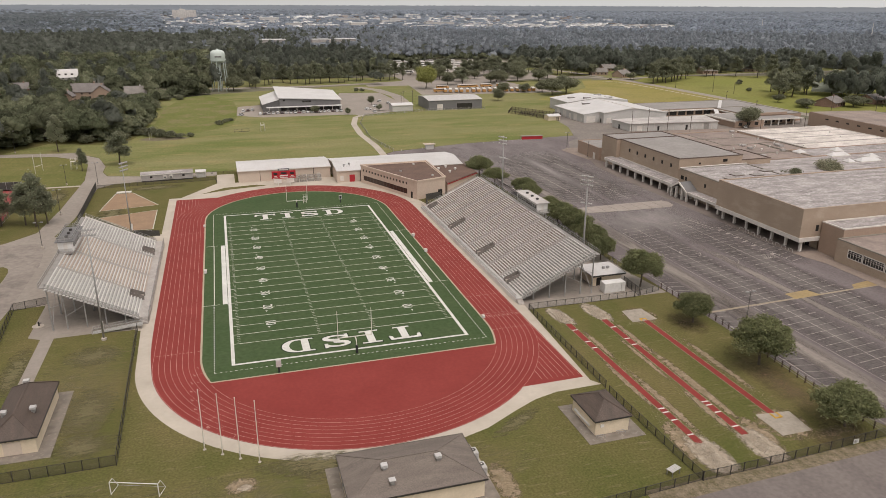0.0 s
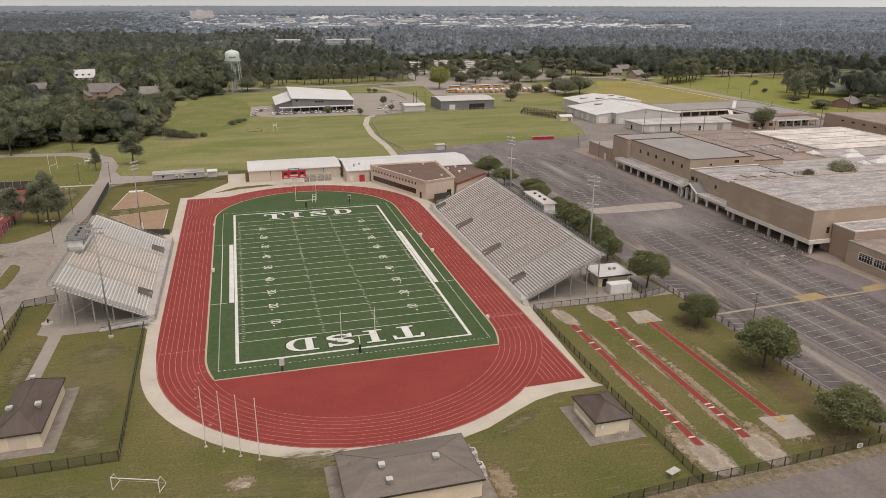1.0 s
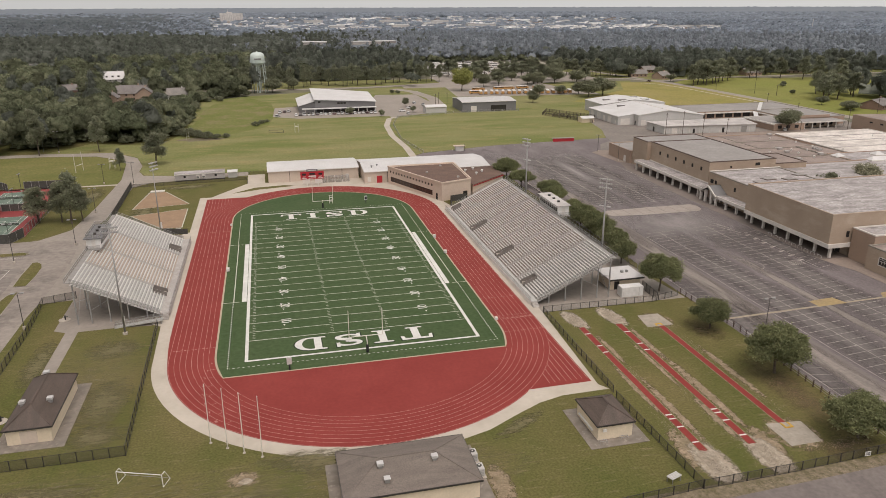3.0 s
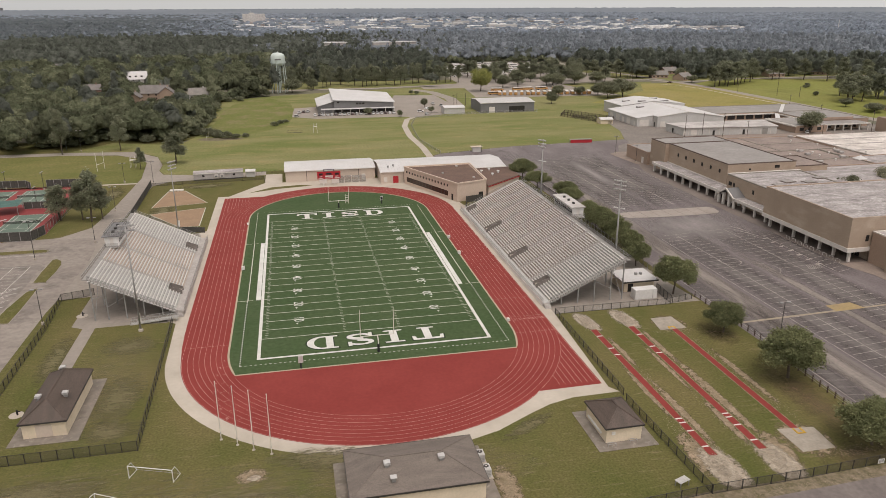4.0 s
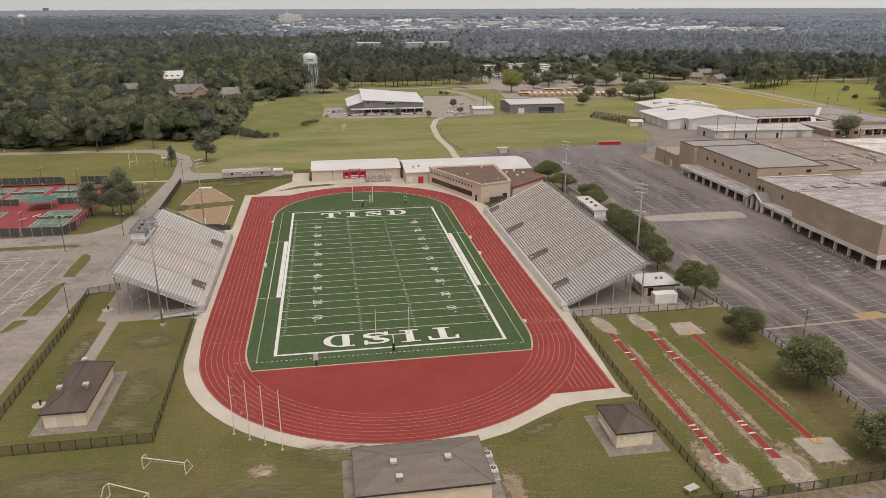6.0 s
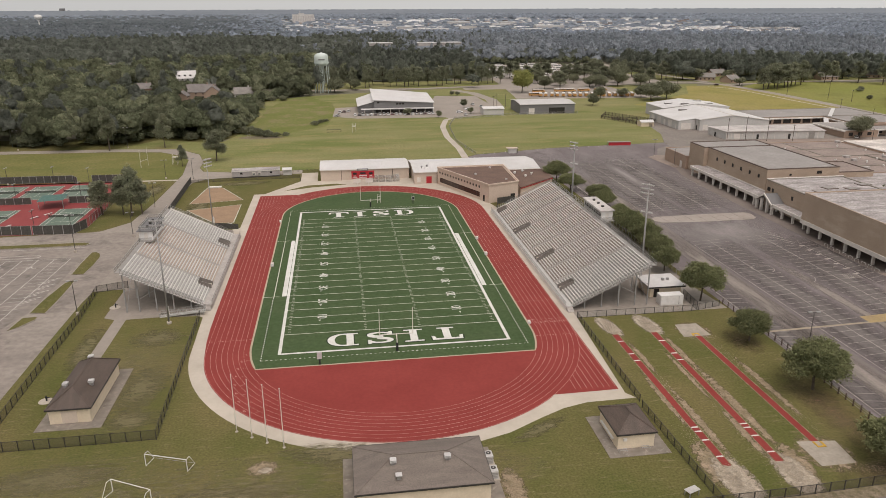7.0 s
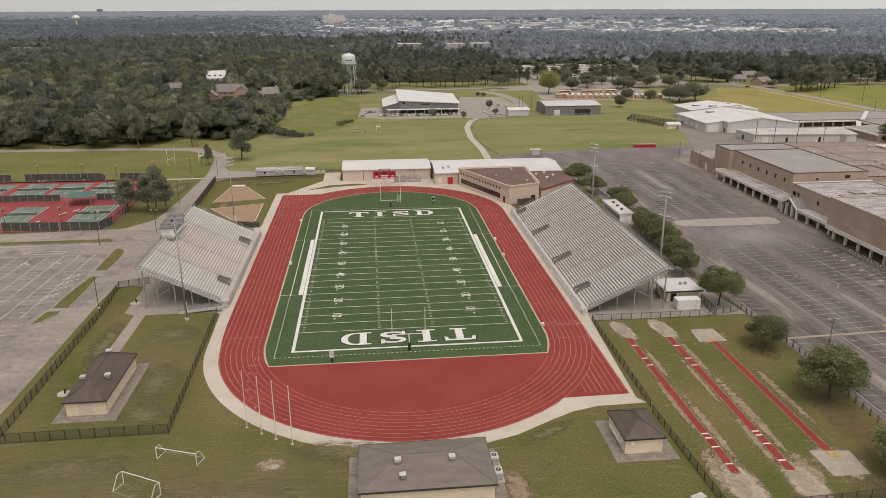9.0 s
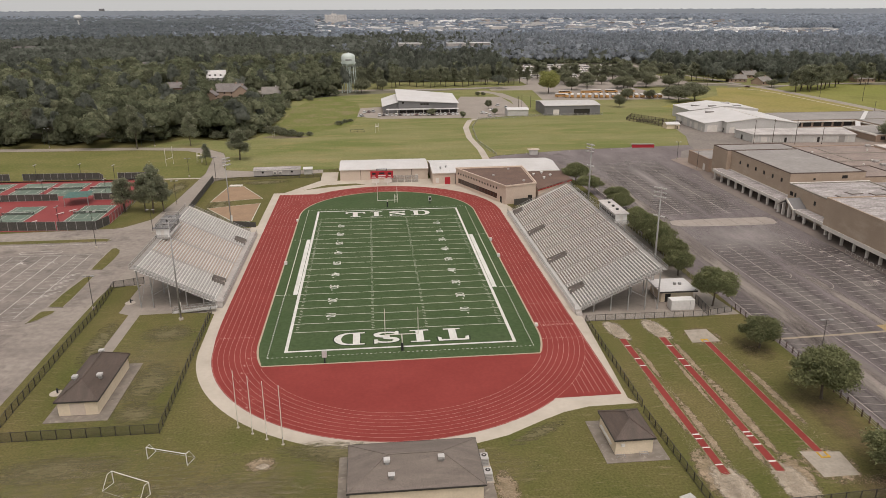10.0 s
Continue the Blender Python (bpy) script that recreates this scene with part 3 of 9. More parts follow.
setting("west_road", Mesh().flat([(-90, 41), (-76.5, 40), (-73, 64), (-71.5, 108), (-66, 114.5), (-27, 119), (-27, 126), (-57, 125.5), (-70.5, 129.5), (-73.5, 138), (-73.8, 150), (-79, 170), (-92, 186), (-125, 191), (-330, 200), (-330, 192), (-123, 183.5), (-99, 179), (-87, 168), (-81.8, 157), (-78.4, 124), (-79.5, 80), (-81.5, 52), (-86, 46)], 0.065), ROADC, "pale concrete road curving past the stadium", "road")
setting("tennis_path", Mesh().flat([(-330, 117.5), (-78.5, 113.5), (-78.5, 115.5), (-330, 119.5)], 0.07), CONCRETE, "narrow concrete path beside the courts", "path")
for k, pts in enumerate(([(-330, 27.6), (-89, 27.8), (-88, 29.4), (-90, 30.9), (-330, 32)],
                         [(-84.5, 1.7), (-81.2, 1.5), (-80.8, 8.8), (-81.0, 15.6), (-81.9, 18.9), (-83.5, 20.7), (-84.8, 20.4), (-84.9, 10)],
                         [(-85.5, -24.4), (-81.7, -25.0), (-81.5, -18), (-81.6, -10), (-81.9, -2.4), (-84.1, -4.9), (-85.3, -16)],
                         [(-86.7, -34.0), (-84.6, -32.4), (-82.6, -28.6), (-82.7, -27.0), (-86.1, -27.2)])):
    isl = setting("grass_island", Mesh().prism(pts, 0, 0.17), LAWN, "grass island with a kerb in the concrete lot", "traffic island")
    part("kerb", Mesh().strip(pts, 0.32, 0.176, True), ROADC, isl, "worn concrete kerb")
north_drive = Mesh().strip([(49.5, 140), (50.5, 165), (49.5, 200), (52, 235), (58, 262), (72, 280), (84, 287)], 3.4, 0.07)
setting("north_path", north_drive, CONCRETE, "narrow concrete path across the practice field", "path")
m = Mesh().strip([(60, 272), (90, 285), (104, 315), (108, 360), (102, 405), (90, 428)], 9, 0.075)
setting("north_drive", m, ROADC, "pale concrete drive to the gymnasium lot", "road")
setting("gym_lot", Mesh().flat([(-14, 288), (2, 277), (56, 274), (62, 272), (92, 288), (102, 320), (100, 385), (68, 390), (60, 355), (-12, 330)], 0.07), ROADC, "concrete lot round the metal gymnasium", "car park")
setting("bus_yard", Mesh().flat([(100, 430), (136, 430), (129, 361), (226, 352), (245, 350), (247, 374), (236, 376), (230, 440), (300, 470), (290, 690), (150, 690), (140, 470), (100, 445)], 0.06), ROADC, "concrete bus yard", "car park")
setting("roadside_lawn", Mesh().flat([(-60, 451), (60, 451), (138, 466), (150, 472), (150, 505), (20, 512), (-60, 500)], 0.03), MEADOW, "pale grass under the roadside pines", "lawn")
setting("highway", Mesh().strip([(-330, 445), (-150, 448), (60, 446), (140, 462), (240, 473), (325, 457), (340, 432), (344.5, 400), (346.5, 350), (347, 300), (346, 250), (345, 200), (346, 60)], 9, 0.08), ROADC, "two-lane road along the trees", "road")
setting("side_road", Mesh().strip([(338, 452), (325, 545), (310, 600), (320, 700)], 7, 0.09), ROADC, "side road into the houses", "road")
setting("roadside_walk", Mesh().strip([(318, 418), (329, 405), (333, 380), (334, 320), (336, 270), (336, 220)], 1.6, 0.06), CONCRETE, "narrow concrete walk beside the road", "path")
setting("side_road", Mesh().strip([(340, 430), (420, 446), (640, 448)], 7, 0.09), ROADC, "side road past the meadow", "road")

# school apron and walks
setting("school_walk", Mesh().prism([(133.5, -31), (148, -31), (148, 104), (139, 104), (135, 90), (133.5, 60)], 0, 0.12), WALK, "dark paved walk under the school canopy", "pavement")
setting("school_walk", Mesh().prism([(136.4, -75), (200, -75), (200, -31), (133.5, -31), (134.6, -36), (136.2, -41)], 0, 0.12), WALK_PINK, "pink paved walk along the school", "pavement")
setting("gym_walk", Mesh().prism([(136.5, 128.8), (142.6, 133.1), (147.6, 131.7), (149.0, 126.0), (149.0, 104.5), (139.0, 104.5), (138.5, 104.4)], 0, 0.15), WALK_PINK, "pinkish paved corner with a kerb beside the gymnasium", "pavement")
setting("school_yard", Mesh().flat([(137, 104), (330, 60), (330, 235), (180, 240), (170.8, 190), (161.2, 164.2), (160, 156), (150, 148), (138, 131)], 0.055), mat("yard_concrete", (0.22, 0.19, 0.165), (0.16, 0.138, 0.122), 0.05, 0.8), "grey service yard between school buildings", "yard")

# ---- track, field and aprons ----
CY0, CY1, RI, RO = -50.5, 51.0, 31.0, 40.4
setting("track_apron", Mesh().flat([(41.2, -81), (42.6, -83), (33, -83.2), (28, -84.6), (23.5, -86.9), (16.6, -90.8), (11, -92.6)] + arc(0, -50.5, 43.4, 284, 180, 30) + [(-44, -33), (-46.6, -31), (-46.6, 38), (-44, 40), (-44, 84.2), (-40, 84.2), (-27, 104), (-27, 120), (-20, 120), (-20, 103.5), (29, 103), (44, 58), (46.5, 46), (43.6, 46), (43.4, -43)], 0.03), APRON, "pale concrete apron round the running track", "pavement")
setting("stand_pavement", Mesh().flat([(43.2, -46.5), (81, -46.5), (79, -30), (79, 46), (43.2, 46)], 0.035), DULL_CONCRETE, "grey concrete paving under the grandstand", "pavement")
setting("stand_pavement", Mesh().flat([(-67, -30), (-63.8, -31.8), (-54, -31.4), (-46, -32), (-46, 38), (-67, 38)], 0.036), DULL_CONCRETE, "grey concrete paving under the visitors' stand", "pavement")
setting("hut_path", Mesh().flat([(-64.2, -57), (-61.6, -57), (-61.6, -30), (-64.3, -30)], 0.04), DULL_CONCRETE, "concrete path from the hut to the stand", "path")
setting("grass_sliver", Mesh().flat([(-33, 88), (-22, 92.5), (-8, 95.3), (-12, 97.5), (-24, 96)], 0.05), LAWN, "sliver of lawn by the track", "lawn")

oval = [(-41.3, 81.3), (-41.3, -30), (-41.2, -40), (-40.9, -47)] + arc(0, CY0, RO, 184, 312, 44) + [(27.6, -79.7), (40.5, -79.5), (40.4, 51)] + arc(0, CY1, RO, 0, 132, 44)[1:] + [(-27, 81.2)]
track = setting("running_track", Mesh().flat(oval, 0.05), TRACK, "dark red running track with white lane lines", "running track")
turf_pts = arc(0, CY1, RI, 0, 180, 48) + arc(0, CY0, RI, 180, 200.3, 8) + arc(0, CY0, RI, 339.7, 360, 8)
turf = setting("football_turf", Mesh().flat(turf_pts, 0.07), TURF, "green artificial turf football field with white markings", "football field")
part("turf_border", Mesh().strip(turf_pts, 0.42, 0.08, True), CURB, turf, "pale kerb round the turf")


def lane_path(r):
    return arc(0, CY1, r, 0, 180, 40) + arc(0, CY0, r, 180, 360, 40)


for k in range(1, 9):
    part("lane_line", Mesh().strip(lane_path(RI + 0.25 + k * 1.125), 0.055, 0.062, True), LANE, track)
part("lane_line", Mesh().strip(arc(0, CY0, RI + 0.25, 202, 338, 40), 0.055, 0.062), LANE, track)
for k in range(1, 9):
    x = RI + 0.25 + k * 1.125
    y0 = math.sqrt(max(0, 40.2 ** 2 - x * x))
    part("lane_line", Mesh().strip([(x, CY0 - y0), (x, -78.2)], 0.075, 0.063), LANE, track)
    part("lane_line", Mesh().strip([(-x, CY1 + y0), (-x, 80.6)], 0.075, 0.063), LANE, track)
for x0, x1, y in ((31, 40, -46), (31, 40, -54.5), (31, 40, 56), (-40, -31, -47), (-40, -31, 38), (31, 40, -35)):
    m = Mesh()
    for i in range(12):
        xa = x0 + (x1 - x0) * i / 12
        m.rect(xa, y - 0.06, xa + 0.5, y + 0.06, 0.064)
    part("exchange_mark", m, LANE, track)
for k in range(8):
    glyphs(str(k + 1), 1.25, LANE, "lane_number", track, 31.8 + 1.125 * k, -47.6, 0.066, 0)
    a = radians(187 + 5.0 * k)
    r = RI + 0.8 + 1.125 * k
    glyphs(str(k + 1), 1.0, LANE, "lane_number", track, r * math.cos(a), CY0 + r * math.sin(a), 0.066, 30)
    a = radians(192 + 5.5 * k)
    part("stagger_mark", Mesh().strip([((r + s) * math.cos(a), CY0 + (r + s) * math.sin(a)) for s in (-0.5, 0.5)], 0.06, 0.066), LANE, track)

# field markings
HX, HY, GL = 24.38, 54.86, 45.72
for s in (-1, 1):
    part("sideline", Mesh().rect(s * HX - (0.7 if s < 0 else 0), -HY - 0.6, s * HX + (0.7 if s > 0 else 0), HY + 0.6, 0.085), WHITE, turf)
    part("end_line", Mesh().rect(-HX, s * HY - (0.6 if s < 0 else 0), HX, s * HY + (0.6 if s > 0 else 0), 0.085), WHITE, turf)
    part("team_box", Mesh().rect(min(s * 25.2, s * 26.35), -22.9, max(s * 25.2, s * 26.35), 22.9, 0.086), WHITE, turf, "broad white team box beside the sideline")
    part("coach_line", Mesh().rect(s * 28.3 - 0.12, -22.9, s * 28.3 + 0.12, 22.9, 0.085), LINE_THIN, turf)
    for y in (-22.9, 22.9):
        part("box_line", Mesh().rect(min(s * 27, s * 31), y - 0.1, max(s * 27, s * 31), y + 0.1, 0.085), LINE_THIN, turf)
    m = Mesh()
    for i in range(36):
        y = -57.6 + i * 0.98
        m.rect(s * 28.4 - 0.1, y, s * 28.4 + 0.1, y + 0.45, 0.085)
    for i in range(58):
        x = -28.4 + i * 0.98
        m.rect(x, s * 57.7 - 0.08, x + 0.45, s * 57.7 + 0.08, 0.085)
    part("restraining_line", m, WHITE, turf, "dashed white line round the field")
    part("coach_line", Mesh().rect(s * 28.4 - 0.06, 23, s * 28.4 + 0.06, 57.6, 0.085), LINE_THIN, turf)
for k in range(-10, 11):
    y = k * 4.572
    part("yard_line", Mesh().rect(-HX, y - 0.11, HX, y + 0.11, 0.084), LINE_THIN, turf)
for x in (-6.15, 6.15, -23.3, 23.3):
    m = Mesh()
    for k in range(-49, 50):
        if k % 5:
            m.rect(x - 0.32, k * 0.9144 - 0.07, x + 0.32, k * 0.9144 + 0.07, 0.085)
    part("hash_mark", m, LINE_THIN, turf, "row of short white hash marks")
for k in range(-4, 5):
    label = str(50 - 10 * abs(k))
    y = k * 9.144
    for s in (-1, 1):
        glyphs(label, 3.2, WHITE, "yard_number", turf, s * 16.2, y, 0.087, -90 if s < 0 else 90).scale.x = 0.88
        if k:
            d = 1 if k > 0 else -1
            ya = y + d * 2.1
            part("yard_arrow", Mesh().add([(s * 16.2 - 0.3 + s * 0.4, ya, 0.087), (s * 16.2 + 0.3 + s * 0.4, ya, 0.087), (s * 16.2 + s * 0.4, ya + d * 0.75, 0.087)], [(0, 1, 2)]), WHITE, turf)


def slab_letter(ch):
    """Slab-serif capital in a unit box about 6 wide and 6 high, as flat pieces."""
    m = Mesh()
    q = lambda x0, y0, x1, y1: m.rect(x0, y0, x1, y1, 0.0003 * len(m.f))
    if ch == "T":
        q(-0.75, -3, 0.75, 2.5), q(-3, 2.25, 3, 3), q(-1.7, -3, 1.7, -2.45)
        for s in (-1, 1):
            m.flat([(s * 3, 3), (s * 2.2, 3), (s * 2.45, 1.2), (s * 3.15, 1.0)][::-s], 0.0003 * len(m.f))
    elif ch == "I":
        q(-0.75, -3, 0.75, 3), q(-1.9, 2.45, 1.9, 3), q(-1.9, -3, 1.9, -2.45)
    elif ch == "D":
        q(-2.1, -3, -0.7, 3), q(-3, 2.45, 0, 3), q(-3, -3, 0, -2.45)
        out, inn = arc(0, 0, 3, 90, -90, 20), arc(0, 0, 2.45, 90, -90, 20)
        o = [(x * 1.0, y) for x, y in out]
        i = [(x * 0.66, y) for x, y in inn]
        m.add([(x, y, 0.0012) for x, y in o + i], [(k, k + 1, 21 + k + 1, 21 + k) for k in range(20)])
    else:
        top = arc(0, 1.45, 1.0, 20, 270, 16)
        low = arc(0, -1.45, 1.0, 90, -160, 16)
        line = [(x * 2.0, y * 1.0 if y > 1.45 else y) for x, y in top] + [(x * 2.0, y) for x, y in low]
        line = [q for k, q in enumerate(line) if k == 0 or (q[0] - line[k - 1][0]) ** 2 + (q[1] - line[k - 1][1]) ** 2 > 1e-4]
        n = len(line)
        L, R = [], []
        for k in range(n):
            (x0, y0), (x1, y1) = line[max(0, k - 1)], line[min(n - 1, k + 1)]
            d = Vector((x1 - x0, y1 - y0)).normalized()
            w = 0.3 + 0.32 * max(0, 1 - abs(k - n / 2) / (n * 0.3)) + 0.16 * abs(d.y)
            L.append((line[k][0] - d.y * w, line[k][1] + d.x * w, 0.0))
            R.append((line[k][0] + d.y * w, line[k][1] - d.x * w, 0.0))
        m.add(L + R, [(k, n + k, n + k + 1, k + 1) for k in range(n - 1)])
        m.rect(1.75, 0.9, 2.45, 2.9, 0.0031), m.rect(-2.45, -2.9, -1.75, -0.9, 0.0031)
    return m


for end, turn in ((-1, 180), (1, 0)):
    for k, ch in enumerate("TISD"):
        x = (-11.6, -4.2, 3.2, 11.4)[k] * (1 if end > 0 else -1)
        for grow, mt, z, nm in ((1.0, WHITE, 0.10, "end_zone_letter"), (1.09, TURF_DARK, 0.088, "letter_outline")):
            g = slab_letter(ch)
            ob = part(nm, g, mt, turf, "large white letter " + ch if mt is WHITE else "black outline of a letter")
            ob.matrix_local = pose(x, end * 50.2, z, 0, 0, turn) @ Matrix.Diagonal((1.12 * grow, 1.02 * grow, 1, 1))


def parking(x0, x1, xc, ys, skew=0.1, w=0.13):
    """A double row of stalls: cross stripes and a centre line."""
    m = Mesh()
    for y in ys:
        m.strip([(x0, y - skew * (x1 - x0) / 2), (x1, y + skew * (x1 - x0) / 2)], w, 0.09)
    m.strip([(xc, min(ys)), (xc, max(ys))], w * 1.3, 0.092)
    tagged(part("parking_stripes", m, STALL), "worn white stall lines on the asphalt", "road marking", "car park lines", "stuff")


def steps(a, b, d):
    return [a + d * i for i in range(int((b - a) / d) + 1)]


for x0, x1, y0, y1 in ((94.5, 109.5, -118, 9), (112.5, 128, -116, 9), (95, 111, 33, 124), (112, 128, 33, 128), (82.4, 88.5, -114, -26), (126.5, 134.5, -40, 4), (82, 90, 46, 104)):
    setting("stall_band", Mesh().rect(x0, y0, x1, y1, 0.078), STALL_STAIN, "dark oil-stained band under the stalls", "car park")
for x0, x1, y0, y1 in ((87.6, 93.6, -120, -52), (88.4, 94.4, -70, 14), (109.4, 113.2, -96, -10), (91, 96, 30, 96)):
    setting("worn_lane", Mesh().rect(x0, y0, x1, y1, 0.082), PALE_WEAR, "pale worn wheel lane on the asphalt", "car park")
for x0, x1, y0, y1 in ((80, 138, 26, 150), (84, 136, -16, 34)):
    setting("dusty_area", Mesh().rect(x0, y0, x1, y1, 0.074), DUST_FILM, "pale dusty stretch of the asphalt", "car park")
parking(96.4, 107.8, 102.0, steps(-112, 6, 2.75))
parking(114.5, 126, 120.2, steps(-110, 6, 2.75))
parking(97, 109, 103.2, steps(38, 120, 2.75), 0.1, 0.17)
parking(114, 126, 120, steps(38, 124, 2.75), 0.1, 0.17)
parking(84, 89.5, 84.2, steps(50, 100, 2.75), 0.1, 0.15)
parking(129.5, 134, 134, steps(46, 100, 2.75), 0.1, 0.14)
parking(83, 87.5, 83.2, steps(-110, -30, 2.75), -0.2)
parking(128, 133, 128.2, steps(-36, -2, 2.75), 0.3)
m = Mesh()
for y in steps(0, 40, 2.7):
    m.strip([(60 + y * 2.1, 148.5 + y * 0.28), (61 + y * 2.1, 153 + y * 0.28)], 0.15, 0.09)
tagged(part("parking_stripes", m, STALL), "worn white stall lines along the practice field", "road marking", "car park lines", "stuff")
m = Mesh().strip([(95.6, -112), (95.6, 0)], 0.16, 0.093)
tagged(part("lane_edge_line", m, STALL), "long worn white edge line on the asphalt", "road marking")
tagged(part("painted_circle", Mesh().strip(arc(104.6, -22.6, 3.0, 0, 360, 24), 0.14, 0.094), STALL), "faint painted circle on the asphalt", "road marking")
tagged(part("painted_arc", Mesh().strip(arc(110, -30, 4.5, -60, 90, 12), 0.14, 0.094), STALL), "faint painted arc on the asphalt", "road marking")
band = tagged(part("yellow_band", Mesh().flat([(82, -60.8), (139, -58.2), (139, -57.5), (82, -60.0)], 0.095), FADED_BAND), "faded yellow band across the car park", "road marking")
tagged(part("yellow_box", Mesh().flat([(109, -59.5), (117.2, -59.2), (116, -55.4), (108.7, -56)], 0.096), YELLOW_PAINT), "faded yellow painted box on the asphalt", "road marking")
tagged(part("yellow_box", Mesh().flat([(128.5, -58.3), (139, -58.0), (139, -54.2), (130, -55.8)], 0.096), YELLOW_PAINT), "faded yellow painted box on the asphalt", "road marking")
for count, make in ((8, lambda i: [(82.3, -18.0 - i * 0.75), (86.5, -19.2 - i * 0.75)]), (9, lambda i: [(122.6 + i * 0.3, 7.0 - i * 1.35), (126.0 + i * 0.15, 8.0 - i * 1.35)]), (8, lambda i: [(122.4 + i * 0.65, -33.4 + i * 0.05), (123.4 + i * 0.5, -29.9)])):
    hatch = thing("hatched_marking", "hatched white no-parking marking on the asphalt", "road marking")
    for i in range(count):
        part("stripe", Mesh().strip(make(i), 0.18, 0.094), STALL, hatch)
for k in range(7):
    sy = thing("painted_symbol", "worn white parking symbol on the asphalt", "road marking", 127.1, -6 - 4 * k, 0.094, 12, "parking symbols")
    part("disc", Mesh().flat(arc(0, 0, 0.55, 0, 340, 12), 0), STALL, sy)
    part("bar", Mesh().rect(0.5, -0.3, 1.5, 0.3, 0.001), STALL, sy)
for k in range(7):
    part("joint", Mesh().strip([(98.5 + 4.5 * k, 23.7 - 0.1 * k), (98.1 + 4.5 * k, 30.3 + 0.08 * k)], 0.2, 0.163), ASPHALT, bpy.data.objects["car_park_island"])
west = Mesh()
for k in range(14):
    x = -89.2 - 4.42 * k
    west.strip([(x - 1.5, -31), (x, 15.6)], 0.17, 0.08)
west.strip([(-89.2, 15.7), (-160, 16.4)], 0.15, 0.0805)
for y in steps(-40, 12, 2.6):
    for k in range(0, 12, 2):
        x = -91.6 - 4.42 * k
        west.strip([(x - 2.2, y), (x + 2.2, y + 0.3)], 0.1, 0.0815)
west.strip(arc(-99.8, 19.0, 1.1, -90, 90, 8) + arc(-109.8, 18.9, 1.1, 90, 270, 8), 0.2, 0.082, True)
for x in (-106.7, -98.1):
    west.strip(arc(x, 9.1, 0.7, 0, 300, 10), 0.3, 0.082)
    west.strip([(x, 9.8), (x + 0.4, 10.9)], 0.3, 0.082)
    west.strip([(x + 0.6, 8.9), (x + 2.0, 8.7)], 0.25, 0.082)
west.strip([(-88.5, 26), (-160, 26)], 0.15, 0.08)
for i in range(12):
    west.strip([(-89.2 - (i % 3) * 0.9, -2 - i * 1.5), (-86.4 - (i % 3) * 0.9, -0.4 - i * 1.5)], 0.24, 0.083)
tagged(part("parking_stripes", west, mat("pale_stall_line", (0.6, 0.555, 0.51), (0.36, 0.33, 0.295), 0.4, 1.5, grain=0.2)), "white stall lines on the concrete lot", "road marking", "lot lines", "stuff")

# softball infields
for pts, border in (([(-66.3, 73.2), (-47.3, 76.8), (-57.6, 97.4), (-63.8, 97.4)], 3), ([(-65.5, 64.4), (-53.4, 46.4), (-47.0, 46.4), (-47.2, 69.9)], 3)):
    inf = setting("softball_infield", Mesh().flat(pts, 0.05), DIRT, "tan dirt softball infield with chalk lines", "softball infield")
    part("chalk_line", Mesh().strip(pts, 0.35, 0.07, True), LINE_THIN, inf, "pale chalk border")
for x, y in ((-49.8, 43.8), (-61, 99)):
    tagged(part("concrete_pad", Mesh().prism([(x - 2.6, y - 1), (x + 2.6, y - 1), (x + 2.6, y + 1), (x - 2.6, y + 1)], 0, 0.3), TRIM), "low pale concrete pad behind home plate", "concrete pad")

# jumping runways
for x0, x1, ya, yb, marks in ((47.95, 49.25, -105.2, -56.6, (-94, -95.3, -97.9, -102.6, -60, -66, -69)), (56.9, 58.25, -105.2, -56.8, (-94.2, -95.4, -97.9, -102.6, -61, -67, -70)), (65.9, 67.2, -101.4, -59.8, ())):
    rw = setting("jump_runway", Mesh().rect(x0, ya, x1, yb, 0.06), TRACK, "narrow red jumping runway in the grass", "runway")
    for x in (x0 - 0.1, x1 + 0.1):
        part("runway_edge", Mesh().rect(x - 0.12, ya, x + 0.12, yb, 0.055), SOIL_EDGE, rw, "pale sandy edging")
    for y in marks:
        part("take_off_board", Mesh().box(x0 + 0.05, y - 0.16, 0.05, x1 - 0.05, y + 0.16, 0.085), WHITE, rw, "white take-off board")
random.seed(7)


PATCHES = []


def blotch(cx, cy, rx, ry, mt, label, name="bare_patch", z=0.036, turn=0):
    """A flat patch of ground that thins out into what lies round it."""
    ob = setting(name, Mesh().flat([(rx * math.cos(6.2832 * i / 20), ry * math.sin(6.2832 * i / 20)) for i in range(20)], 0), mt, label, "ground patch")
    ob.matrix_world = pose(cx, cy, z + 0.0012 * (len(PATCHES) % 12), 0, 0, turn)
    PATCHES.append(ob)
    return ob


def chips(name, label, spots, size=0.10):
    """Loose pale stones scattered thinly round each spot."""
    rng = np.random.default_rng(21)
    m = Mesh()
    for cx, cy, sx, sy, n in spots:
        n = int(n * 1.9)
        P = rng.normal(size=(n, 2)) * (sx, sy) + (cx, cy)
        A, S = rng.uniform(0, 3.14, n), size * rng.uniform(0.5, 1.5, n)
        for (px, py), a, r in zip(P, A, S):
            c, d = r * math.cos(a), r * math.sin(a)
            m.v += [(px - c, py - d, 0.045), (px + d * 0.6, py - c * 0.6, 0.06), (px + c, py + d, 0.05), (px - d * 0.6, py + c * 0.6, 0.06)]
            k = len(m.v)
            m.f.append((k - 4, k - 3, k - 2, k - 1))
    tagged(part(name, m, STONE_CHIP), label, "gravel", "", "stuff")


